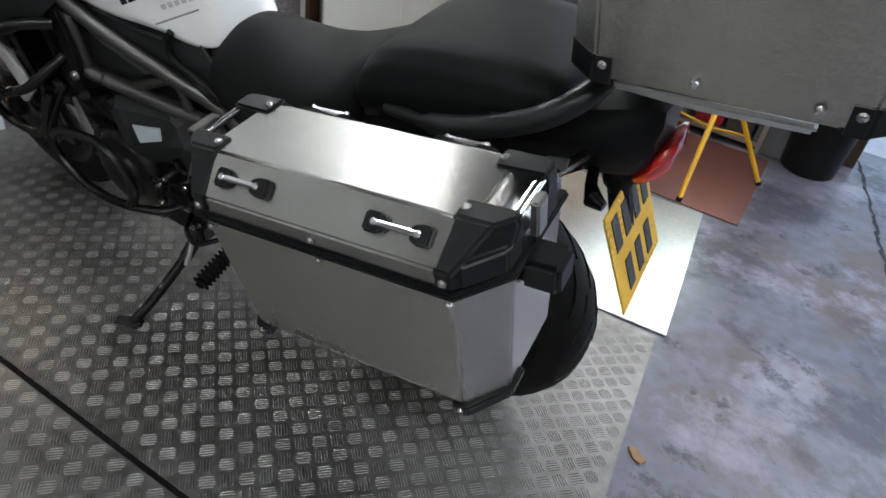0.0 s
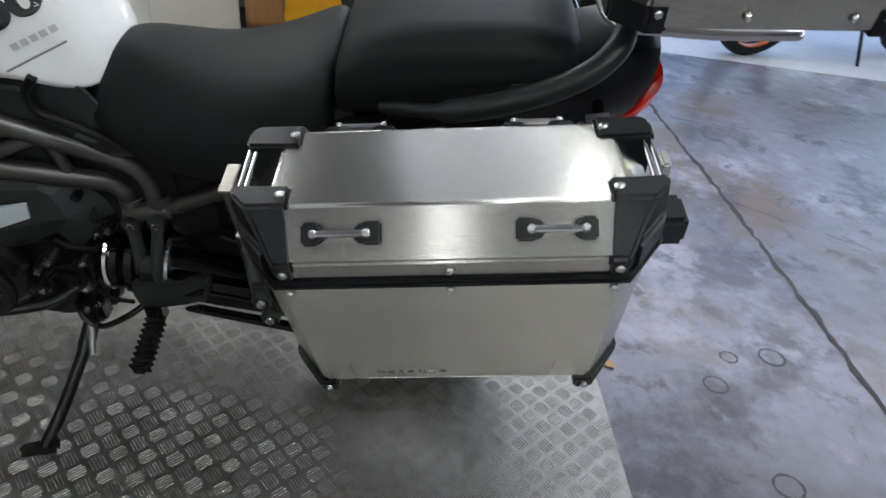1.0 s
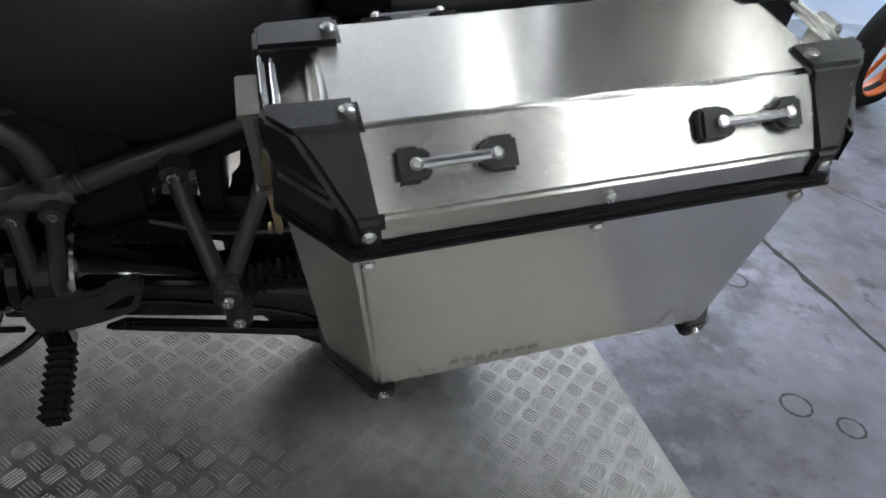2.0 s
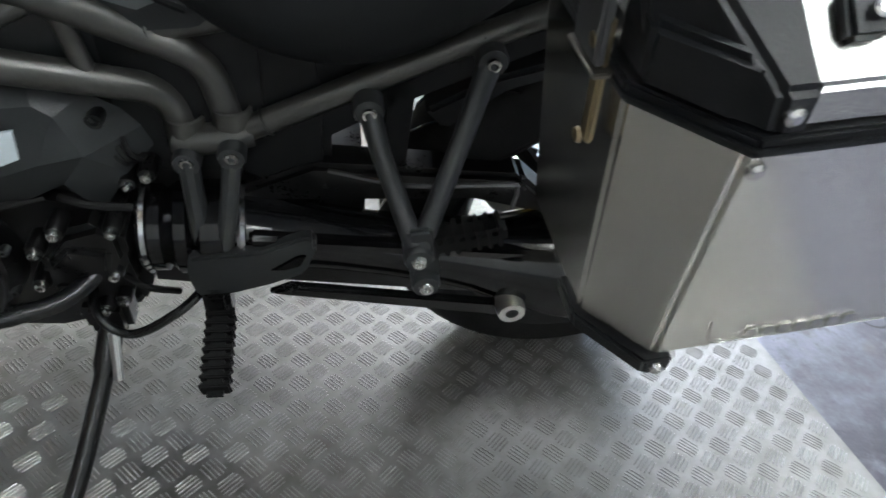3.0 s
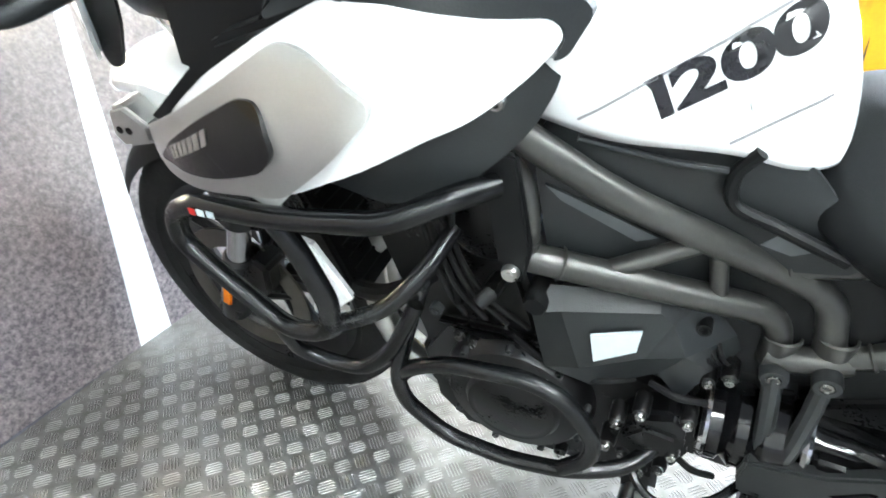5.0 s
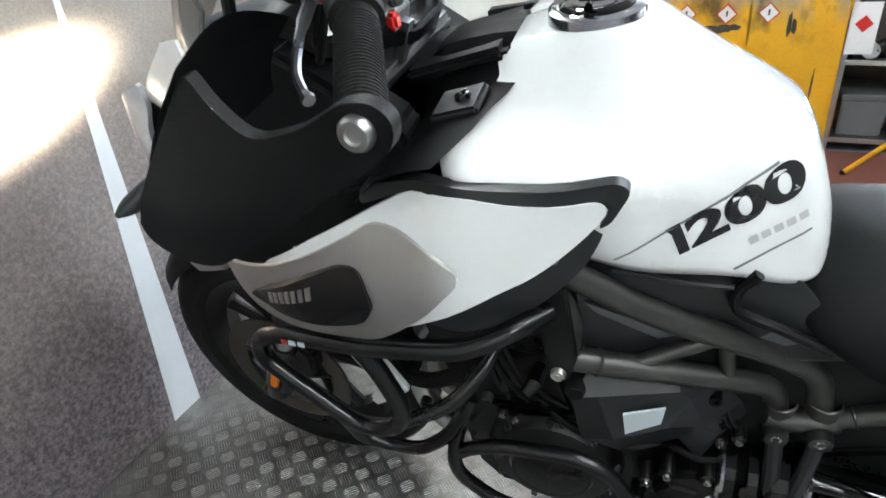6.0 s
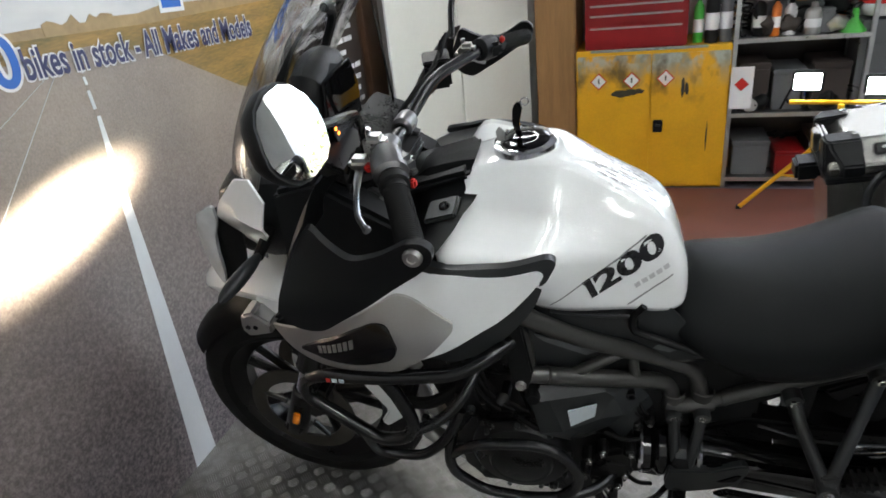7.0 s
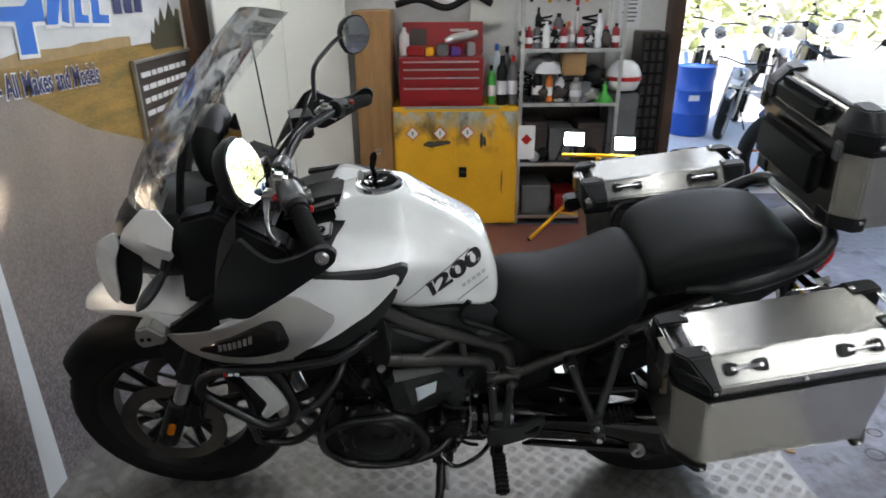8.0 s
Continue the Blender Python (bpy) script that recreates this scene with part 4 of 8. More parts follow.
# side stand
part("side_stand", tube(smooth_path([(0.80, -0.16, 0.24), (0.79, -0.22, 0.19), (0.765, -0.32, 0.115), (0.745, -0.385, 0.074)], 6), [0.017] * 6 + [0.013] * 12 + [0.012], 12), TUBEB, bike, "black steel side stand, folded out")
part("stand_foot", box((0.075, 0.04, 0.012), (0.738, -0.392, 0.072), 0.005, (10, 0, 20)), TUBEB, bike)
part("stand_pivot", box((0.06, 0.05, 0.06), (0.80, -0.15, 0.255), 0.01), ENGINE, bike)
part("stand_spring", tube([(0.81 + 0.0001 * k, -0.19 - 0.002 * k, 0.25 - 0.003 * k) for k in range(20)], 0.007, 8), STEEL, bike)
part("gear_lever", tube(smooth_path([(0.935, -0.17, 0.315), (0.90, -0.2, 0.30), (0.84, -0.205, 0.265), (0.80, -0.19, 0.285), (0.79, -0.15, 0.31)], 6), 0.0065, 8), TUBEB, bike)

# rear: swing arm, shaft drive
part("shaft_housing", tube(smooth_path([(0.98, -0.12, 0.385), (1.15, -0.13, 0.365), (1.33, -0.135, 0.34), (1.46, -0.13, 0.32)], 6), [0.052, 0.05, 0.05, 0.048, 0.046, 0.045, 0.045, 0.045, 0.046, 0.048, 0.05, 0.054, 0.06, 0.066, 0.072, 0.078, 0.084, 0.088, 0.09], 20), SHAFTB, bike, "gloss black shaft drive swing arm")
part("swing_arm_lower", prism([(0.98, 0.42), (1.36, 0.38), (1.41, 0.31), (1.37, 0.272), (1.05, 0.312), (0.99, 0.32)], -0.165, -0.11, 0.012), SHAFTB, bike)
part("final_drive", lathe([(0, -0.19), (0.03, -0.19), (0.045, -0.182), (0.06, -0.18), (0.085, -0.165), (0.1, -0.14), (0.1, -0.09), (0, -0.09)], 36, at=(1.5, 0, 0.318)), ENGINE, bike, "black final drive housing")
part("torque_link", prism([(1.02, 0.335), (1.05, 0.35), (1.36, 0.30), (1.375, 0.285), (1.34, 0.275)], -0.2, -0.185, 0.004), TUBEB, bike, "grey torque arm")
for x, y, h, r in ((1.358, -0.205, 0.302, 0.019), (1.455, -0.196, 0.337, 0.021)):
    part("axle_nut", lathe([(r * 0.45, -0.004), (r * 0.5, -0.013), (r, -0.013), (r * 1.1, -0.006), (r * 1.1, 0.015), (r * 0.45, 0.015), (r * 0.45, -0.004)], 24, at=(x, y, h)), STEEL, bike, "bright hollow axle end")
part("swing_arm_rib", box((0.4, 0.02, 0.02), (1.2, -0.17, 0.395), 0.005, (0, 5, 0)), SHAFTB, bike)
part("brake_line_guide", tube(smooth_path([(1.1, -0.13, 0.49), (1.2, -0.16, 0.492), (1.32, -0.165, 0.5), (1.336, -0.165, 0.492), (1.336, -0.165, 0.46)], 5), 0.003, 8), CASTG, bike, "bent metal brake line guide")
part("rear_hugger", prism([(1.22, 0.55), (1.30, 0.60), (1.46, 0.655), (1.60, 0.655), (1.60, 0.64), (1.46, 0.635), (1.32, 0.58), (1.25, 0.52)], -0.085, 0.085, 0.006), BLACK, bike, "black rear hugger")
both("inner_plate", lambda: prism([(0.865, 0.47), (0.86, 0.66), (0.93, 0.69), (1.03, 0.70), (1.03, 0.52), (0.98, 0.47)], -0.11, -0.09, 0.004), BLACK, bike)
part("battery_box", prism([(0.985, 0.47), (1.0, 0.66), (1.09, 0.68), (1.105, 0.58), (1.105, 0.45), (1.05, 0.40)], -0.105, 0.105, 0.012), BLACK, bike, "black battery and electrics box")
part("mud_flap", prism([(1.163, 0.62), (1.168, 0.45), (1.185, 0.40), (1.20, 0.42), (1.205, 0.62)], -0.1, 0.1, 0.006), BLACK, bike)
part("swing_arm_brace", prism([(0.98, 0.44), (1.08, 0.485), (1.36, 0.47), (1.42, 0.42), (1.40, 0.40), (1.30, 0.425), (1.0, 0.42)], -0.115, -0.06, 0.008), ENGINE, bike)
part("tail_undertray", prism([(1.36, 0.70), (1.40, 0.80), (1.52, 0.85), (1.72, 0.885), (1.735, 0.82), (1.62, 0.72), (1.46, 0.675)], -0.105, 0.105, 0.012), BLACK, bike, "black tray under the tail")
part("swing_arm_pivot", prism([(0.955, 0.30), (0.96, 0.45), (1.06, 0.475), (1.15, 0.44), (1.155, 0.29), (1.12, 0.25), (1.0, 0.25)], -0.1, 0.1, 0.02), ENGINE, bike, "black swing arm casting")
part("shock_absorber", tube([(1.03, 0.02, 0.40), (1.1, 0.02, 0.7)], 0.035, 14), ENGINE, bike)
part("rear_frame_box", prism([(1.0, 0.58), (1.06, 0.7), (1.5, 0.83), (1.5, 0.72), (1.18, 0.56), (1.08, 0.5)], -0.1, 0.1, 0.01), BLACK, bike)

# tank
TANK = [
    (0.50, [(0, 1.045), (-0.042, 1.042), (-0.075, 1.025), (-0.11, 1.01), (-0.265, 1.012), (-0.262, 0.96), (-0.21, 0.90), (0, 0.89)]),
    (0.56, [(0, 1.062), (-0.05, 1.057), (-0.085, 1.034), (-0.13, 1.013), (-0.266, 1.006), (-0.262, 0.95), (-0.205, 0.885), (0, 0.875)]),
    (0.63, [(0, 1.076), (-0.06, 1.073), (-0.097, 1.046), (-0.143, 1.006), (-0.246, 0.988), (-0.242, 0.93), (-0.20, 0.868), (0, 0.86)]),
    (0.69, [(0, 1.079), (-0.066, 1.077), (-0.098, 1.048), (-0.145, 1.002), (-0.226, 0.975), (-0.222, 0.91), (-0.193, 0.845), (0, 0.845)]),
    (0.718, [(0, 1.075), (-0.064, 1.072), (-0.092, 1.044), (-0.136, 0.998), (-0.200, 0.963), (-0.196, 0.895), (-0.186, 0.832), (0, 0.83)]),
    (0.752, [(0, 1.056), (-0.058, 1.050), (-0.084, 1.022), (-0.125, 0.98), (-0.166, 0.945), (-0.168, 0.88), (-0.174, 0.822), (0, 0.82)]),
    (0.80, [(0, 1.026), (-0.055, 1.019), (-0.079, 0.994), (-0.112, 0.96), (-0.140, 0.925), (-0.148, 0.868), (-0.160, 0.816), (0, 0.81)]),
    (0.85, [(0, 0.998), (-0.058, 0.99), (-0.084, 0.968), (-0.108, 0.938), (-0.124, 0.90), (-0.131, 0.85), (-0.145, 0.808), (0, 0.80)]),
    (0.888, [(0, 0.972), (-0.059, 0.965), (-0.084, 0.946), (-0.101, 0.916), (-0.111, 0.872), (-0.117, 0.828), (-0.131, 0.789), (0, 0.78)]),
    (0.914, [(0, 0.943), (-0.057, 0.936), (-0.079, 0.918), (-0.093, 0.89), (-0.102, 0.855), (-0.108, 0.818), (-0.118, 0.783), (0, 0.775)]),
    (0.935, [(0, 0.885), (-0.05, 0.879), (-0.066, 0.862), (-0.079, 0.842), (-0.089, 0.82), (-0.095, 0.80), (-0.102, 0.78), (0, 0.775)]),
    (0.952, [(0, 0.825), (-0.035, 0.822), (-0.045, 0.816), (-0.056, 0.81), (-0.064, 0.802), (-0.068, 0.793), (-0.07, 0.785), (0, 0.783)]),
]
tank = part("fuel_tank", hull(TANK, crease=((1, 0.6), (2, 0.62), (3, 0.55), (4, 0.7), (6, 0.85))), WHITE, bike, "gloss white fuel tank", sub=2, sharp=180)
bpy.context.view_layer.update()
tank_eval = tank.evaluated_get(bpy.context.evaluated_depsgraph_get())


def on_tank(x, h, lift=0.0012):
    hit, p, n, i = tank_eval.ray_cast((x, -1.0, h), (0, 1, 0))
    return p.y - lift if hit else -0.1


def decal(name, me_or_bm, mat, label=""):
    """Lays flat lettering or stripes on the tank's left side, and a mirror image of the stripe on the right."""
    bm = bmesh.new()
    if isinstance(me_or_bm, bpy.types.Mesh):
        bm.from_mesh(me_or_bm)
    else:
        bm = me_or_bm
    for v in bm.verts:
        v.co.y = on_tank(v.co.x, v.co.z, 0.0012)
    return part(name, bm, mat, tank, label)


def strip(x0, h0, x1, h1, w):
    bm = bmesh.new()
    n = 10
    d = Vector((x1 - x0, h1 - h0)).normalized()
    o = Vector((-d.y, d.x)) * w / 2
    rows = [[bm.verts.new((x0 + (x1 - x0) * i / n + k * o.x, 0, h0 + (h1 - h0) * i / n + k * o.y)) for k in (-1, 1)] for i in range(n + 1)]
    for a, b in zip(rows, rows[1:]):
        bm.faces.new((a[0], a[1], b[1], b[0]))
    return bm


DECAL = material("dark_decal", (0.012, 0.012, 0.014), 0.3, 0.0, 0.05, coat=0.4)
GREYDECAL = material("grey_decal", (0.2, 0.2, 0.21), 0.3, 0.0, 0.05, coat=0.4)
SLANT = Matrix.Translation((0.774, 0, 0.850)) @ pose(0, 0, 0, 0, -24, 0) @ Matrix(((1, 0, 0.05, 0), (0, 1, 0, 0), (0, 0, 1, 0), (0, 0, 0, 1)))
num = words("200", 0.075, DECAL, "number", 0.0, bold=0.003)
nx = [v.co.x for v in num.vertices]
nz = [v.co.z for v in num.vertices]
num.transform(SLANT @ Matrix.Translation((0.0145, 0, 0)) @ Matrix.Diagonal((0.126 / (max(nx) - min(nx)), 1, 0.043 / (max(nz) - min(nz)), 1)) @ Matrix.Translation((-min(nx), 0, -min(nz))))
bmn = bmesh.new()
bmn.from_mesh(num)
own = bmesh.new()
grid = [[own.verts.new((0.012 * a - (0.004 if h == 4 else 0) * (1 - a), 0, 0.043 * h / 4)) for a in (0, 1)] for h in range(5)]
for r0, r1 in zip(grid, grid[1:]):
    own.faces.new((r0[0], r0[1], r1[1], r1[0]))
own.transform(SLANT)
join(bmn, own)
bmesh.ops.triangulate(bmn, faces=bmn.faces[:])
decal("model_number", bmn, DECAL, "black number 1200")
decal("stripe", strip(0.703, 0.860, 0.866, 0.941, 0.0032), GREYDECAL)
decal("stripe", strip(0.836, 0.822, 0.915, 0.857, 0.0032), GREYDECAL)
PALED = material("pale_grey_decal", (0.5, 0.5, 0.51), 0.3, 0.0, 0.05)
for k in range(5):
    decal("faint_bar", strip(0.848 + 0.0125 * k, 0.8545 + 0.0052 * k, 0.857 + 0.0125 * k, 0.8582 + 0.0052 * k, 0.010), PALED)

rng = random.Random(8)
FAINT = material("faint_grey_print", (0.33, 0.33, 0.34), 0.3, 0.0, 0.05)
for r in range(6):
    y = 0.030 - 0.013 * r
    x = 0.772 + 0.004 * (r % 3)
    while x < 0.872:
        w = rng.uniform(0.008, 0.022)
        bm = bmesh.new()
        vs = []
        for px, py in ((x, y), (x + w, y), (x + w, y + 0.006), (x, y + 0.006)):
            hit, p, n, k = tank_eval.ray_cast((px, py, 2.0), (0, 0, -1))
            vs.append(bm.verts.new((px, py, p.z + 0.0008)))
        bm.faces.new(vs)
        part("label_bar", bm, FAINT, tank)
        x += w + 0.006

# filler cap and key
cap = part("filler_cap", lathe([(0, 0.002), (0.034, 0.003), (0.036, 0.008), (0.052, 0.009), (0.0575, 0.006), (0.059, -0.012), (0, -0.012)], 44, "z", (0.653, 0, 1.077), rot=(0, -2, 0)), CHROME, bike, "polished filler cap ring")
part("filler_lid", lathe([(0, 0.010), (0.02, 0.012), (0.036, 0.0125), (0.042, 0.0105), (0.045, 0.0092), (0, 0.006)], 36, "z", (0.653, 0, 1.077), rot=(0, -2, 0)), GLOSSB, cap, "gloss black cap centre")
for k in range(6):
    part("cap_bolt", lathe([(0, 0.0), (0.003, 0.0), (0.003, 0.003), (0, 0.003)], 8, "z", (0.653 + 0.0505 * math.cos(k * 1.047 + 0.3), 0.0505 * math.sin(k * 1.047 + 0.3), 1.0845)), BOLT, cap)
key = part("key", prism([(0.640, 1.088), (0.648, 1.088), (0.645, 1.118), (0.652, 1.148), (0.645, 1.160), (0.634, 1.148), (0.632, 1.118)], -0.006, 0.006, 0.003), GLOSSB, bike, "black ignition key standing in the filler cap")
part("key_ring", tube([(0.656 + 0.007 * math.cos(a), 0, 1.158 + 0.007 * math.sin(a)) for a in np.linspace(0, 6.28, 14)[:-1]], 0.0013, 6, True), CHROME, key)
part("cap_flap", prism([(0.604, 1.088), (0.616, 1.090), (0.619, 1.108), (0.610, 1.118), (0.602, 1.108)], -0.012, -0.008, 0.001), SILVER, cap, "small open key flap")

# black inner panels before the tank
def cockpit_side(drop):
    """The black panel from the bars' middle out and down along the tank's front edge, stepped where it turns down."""
    bm = bmesh.new()
    rows = []
    for y, xe, ze, xf, zf in ((0.0, 0.566, 1.068, 0.44, 1.04), (-0.036, 0.565, 1.067, 0.44, 1.04), (-0.052, 0.559, 1.056, 0.445, 1.03), (-0.066, 0.564, 1.044, 0.45, 1.015), (-0.092, 0.576, 1.031, 0.455, 1.0), (-0.12, 0.570, 1.027, 0.455, 0.995), (-0.155, 0.558, 1.025, 0.455, 0.992), (-0.2, 0.550, 1.023, 0.45, 0.988), (-0.24, 0.538, 1.021, 0.44, 0.985), (-0.275, 0.528, 1.02, 0.43, 0.98)):
        low = drop * max(0, -y - 0.11)
        rows.append([bm.verts.new((xe + (xf - xe) * k / 4, y, ze - low + (zf - ze) * (k / 4) ** 1.6 - (0.012 if k == 4 else 0))) for k in range(5)])
    for a, b in zip(rows, rows[1:]):
        for k in range(4):
            bm.faces.new((a[k], a[k + 1], b[k + 1], b[k]))
    bmesh.ops.solidify(bm, geom=bm.faces[:], thickness=0.009)
    return bm


part("cockpit_panel", cockpit_side(0.0), BLACK, bike, "black cockpit panel beside the tank", sharp=28)
part("cockpit_panel", mirrored(cockpit_side(1.0)), BLACK, bike, "black cockpit panel beside the tank", sharp=28)
part("cockpit_step", box((0.06, 0.06, 0.012), (0.517, -0.135, 1.021), 0.004, (4, -14, 0)), GREYPL, bike)
part("panel_bolt", lathe([(0, 0.004), (0.004, 0.004), (0.005, 0.006), (0.009, 0.005), (0.0105, 0.0), (0, 0.0)], 18, "z", (0.522, -0.137, 1.029), rot=(4, -14, 0)), GLOSSB, bike)
for y, mt in ((0.0, RED), (0.012, LABELW), (0.026, LABELW)):
    part("bar_sticker", box((0.01 if y else 0.008, 0.002, 0.009), (0.30 + y, -0.3205, 0.766), 0.0005, (0, 5, 0)), mt, bike, "small worn maker's sticker")
part("cockpit_bridge", box((0.14, 0.15, 0.02), (0.49, 0, 1.035), 0.008, (0, -15, 0)), BLACK, bike)


def fair_y(x, z):
    """How far out the fairing stands: widest at the knee of the insert, drawn in towards nose and tank."""
    back = max(0, x - 0.52)
    w = 0.318 - 1.25 * max(0, 0.46 - x) ** 2 - 0.7 * (back - 0.05 * (1 - math.exp(-back / 0.05)))
    up = 3.5 * max(0, z - 0.87) ** 2 * max(0, min(1, 1 - (x - 0.5) / 0.15))
    return -(w - up - 2.5 * max(0, 0.81 - z) ** 2)


def cheek(x, z):
    """The insert's face: two facets that meet in a crease."""
    return fair_y(x, z) - 0.005 - 0.019 * max(0, 1 - abs(z - 0.775 - 0.26 * (x - 0.2)) / 0.08)


both("side_fairing", lambda: panel([(0.30, 0.80), (0.448, 0.812), (0.592, 0.878), (0.626, 0.888), (0.654, 0.906), (0.681, 0.928), (0.699, 0.95), (0.689, 0.966), (0.603, 0.982), (0.564, 0.99), (0.50, 0.99), (0.45, 0.968), (0.37, 0.925), (0.28, 0.865), (0.25, 0.83)], fair_y, 0.005, 0.02), WHITE, bike, "gloss white side fairing")
both("fairing_underside", lambda: panel([(0.46, 0.815), (0.592, 0.882), (0.654, 0.911), (0.681, 0.933), (0.70, 0.95), (0.69, 0.90), (0.672, 0.865), (0.65, 0.84), (0.60, 0.80), (0.535, 0.79)], lambda x, z: fair_y(x, z) + 0.018 + 0.2 * max(0, 0.88 - z), 0.006, 0.02), GREYPL, bike, "charcoal panel under the fairing")
bolt((0.642, -0.243, 0.896), 0.009, 0.006, bike)
both("fairing_stripe", lambda: panel([(0.44, 0.972), (0.50, 0.989), (0.564, 0.989), (0.603, 0.981), (0.689, 0.967), (0.70, 0.95), (0.688, 0.93), (0.70, 0.932), (0.72, 0.966), (0.705, 0.983), (0.61, 0.994), (0.52, 1.001), (0.44, 0.99)], lambda x, z: fair_y(x, min(z, 0.985)) + 0.001 + 0.5 * max(0, z - 0.985), 0.016, 0.02), GREYPL, bike, "dark stripe between fairing and tank")
both("fairing_insert", lambda: panel([(0.14, 0.795), (0.20, 0.785), (0.302, 0.793), (0.398, 0.815), (0.456, 0.822), (0.518, 0.870), (0.557, 0.908), (0.556, 0.920), (0.515, 0.942), (0.483, 0.957), (0.457, 0.960), (0.389, 0.921), (0.301, 0.874), (0.22, 0.835)], cheek, 0.006, 0.02), SILVER, bike, "satin silver fairing insert")
def badge(x, z):
    """The badge's face, swelling out of the insert."""
    return cheek(x, z) - 0.004 - 0.009 * max(0, 1 - ((x - 0.36) / 0.13) ** 2 - ((z - 0.862) / 0.06) ** 2)


both("badge_panel", lambda: panel([(0.235, 0.805), (0.29, 0.845), (0.365, 0.889), (0.417, 0.914), (0.443, 0.914), (0.461, 0.872), (0.448, 0.856), (0.388, 0.838), (0.304, 0.818)], lambda x, z: badge(x, z), 0.01, 0.012), GLOSSB, bike, "gloss black badge panel")
for k in range(7):
    bx, bz = 0.296 + 0.0125 * k, 0.829 + 0.0062 * k
    both("badge_mark", lambda: panel([(bx, bz), (bx + 0.0085, bz + 0.004), (bx + 0.0085, bz + 0.019), (bx, bz + 0.015)], lambda x, z: badge(x, z) - 0.0018, 0.003, 0.03, smooth=False), STEEL, bike, "bright plain badge mark")
both("fairing_lower", lambda: panel([(0.20, 0.79), (0.30, 0.793), (0.45, 0.815), (0.405, 0.775), (0.375, 0.735), (0.225, 0.715), (0.205, 0.745)], lambda x, z: fair_y(x, z) + 0.012 + 0.35 * max(0, 0.79 - z), 0.005, 0.02), WHITE, bike, "white lower fairing edge")
both("fairing_inner", lambda: prism([(0.14, 0.80), (0.30, 0.92), (0.50, 0.98), (0.60, 0.92), (0.50, 0.82), (0.36, 0.75), (0.24, 0.75)], -0.21, -0.16, 0.01), BLACK, bike)
both("cowl_inner", lambda: prism([(0.19, 0.86), (0.215, 1.08), (0.30, 1.10), (0.45, 1.0), (0.47, 0.90), (0.3, 0.83)], -0.17, -0.10, 0.01), BLACK, bike, "black inner cowl")

# nose
part("beak", hull([
    (-0.15, [(0, 0.775), (-0.03, 0.77), (-0.04, 0.745), (-0.03, 0.725), (0, 0.722)]),
    (-0.08, [(0, 0.82), (-0.06, 0.815), (-0.095, 0.785), (-0.08, 0.75), (0, 0.745)]),
    (0.02, [(0, 0.85), (-0.09, 0.845), (-0.135, 0.81), (-0.12, 0.772), (0, 0.765)]),
    (0.12, [(0, 0.86), (-0.12, 0.855), (-0.175, 0.825), (-0.165, 0.775), (0, 0.77)]),
    (0.21, [(0, 0.86), (-0.14, 0.855), (-0.2, 0.83), (-0.19, 0.785), (0, 0.78)])]), WHITE, bike, "white beak over the front wheel", sub=1)
both("nose_panel", lambda: panel([(0.085, 1.06), (0.131, 1.105), (0.175, 1.115), (0.215, 1.09), (0.20, 1.02), (0.155, 0.968), (0.115, 0.92), (0.085, 0.872), (0.066, 0.845), (0.068, 0.92), (0.085, 0.98), (0.062, 1.02)], lambda x, z: -0.170 - 0.55 * (x - 0.08) + 0.55 * abs(z - 1.035 - 0.1 * (x - 0.08)), 0.006, 0.02, smooth=False), WHITE, bike, "white faceted headlamp surround")
both("beak_side", lambda: panel([(0.08, 0.80), (0.18, 0.785), (0.25, 0.79), (0.285, 0.81), (0.295, 0.845), (0.275, 0.838), (0.225, 0.828), (0.16, 0.828), (0.08, 0.832)], lambda x, z: -0.165 - 0.25 * (x - 0.08) + 0.15 * max(0, z - 0.84), 0.006, 0.02), WHITE, bike)
part("headlamp_shell", hull([
    (0.0, [(0, 1.06), (-0.10, 1.05), (-0.14, 0.97), (-0.10, 0.885), (0, 0.88)]),
    (0.12, [(0, 1.10), (-0.13, 1.085), (-0.155, 0.98), (-0.13, 0.88), (0, 0.87)]),
    (0.26, [(0, 1.10), (-0.14, 1.08), (-0.15, 0.98), (-0.13, 0.88), (0, 0.86)])]), BLACK, bike, "black headlamp housing", sub=1)
both("headlamp", lambda: panel([(0.065, 1.052), (0.02, 1.03), (-0.004, 0.985), (-0.018, 0.93), (-0.012, 0.87), (0.012, 0.845), (0.03, 0.88), (0.035, 0.93), (0.045, 0.98), (0.062, 1.01)], lambda x, z: -0.162 + 0.6 * max(0, 0.03 - x), 0.008, 0.02), LENSW, bike, "headlamp lens, its bright look painted in opaque pale colour")
# pale sheet added behind the lens to brighten it
both("headlamp_reflector", lambda: panel([(0.06, 1.045), (0.024, 1.02), (0.004, 0.98), (-0.008, 0.93), (-0.003, 0.875), (0.013, 0.855), (0.027, 0.89), (0.032, 0.93), (0.042, 0.98), (0.058, 1.01)], lambda x, z: -0.152 + 0.6 * max(0, 0.03 - x), 0.006, 0.02), LABELW, bike, "pale backing that brightens the headlamp lens")
both("headlamp_bezel", lambda: panel([(0.062, 1.04), (0.03, 1.01), (0.02, 0.95), (0.02, 0.88), (0.008, 0.848), (0.05, 0.84), (0.08, 0.90), (0.10, 0.98), (0.08, 1.02)], lambda x, z: -0.148 + 0.5 * max(0, 0.03 - x), 0.006, 0.02), BLACK, bike, "black bezel behind the headlamp lens")
both("indicator_stalk", lambda: tube([(0.16, -0.15, 0.985), (0.177, -0.235, 0.988)], [0.012, 0.01], 10), RUBBER, bike)
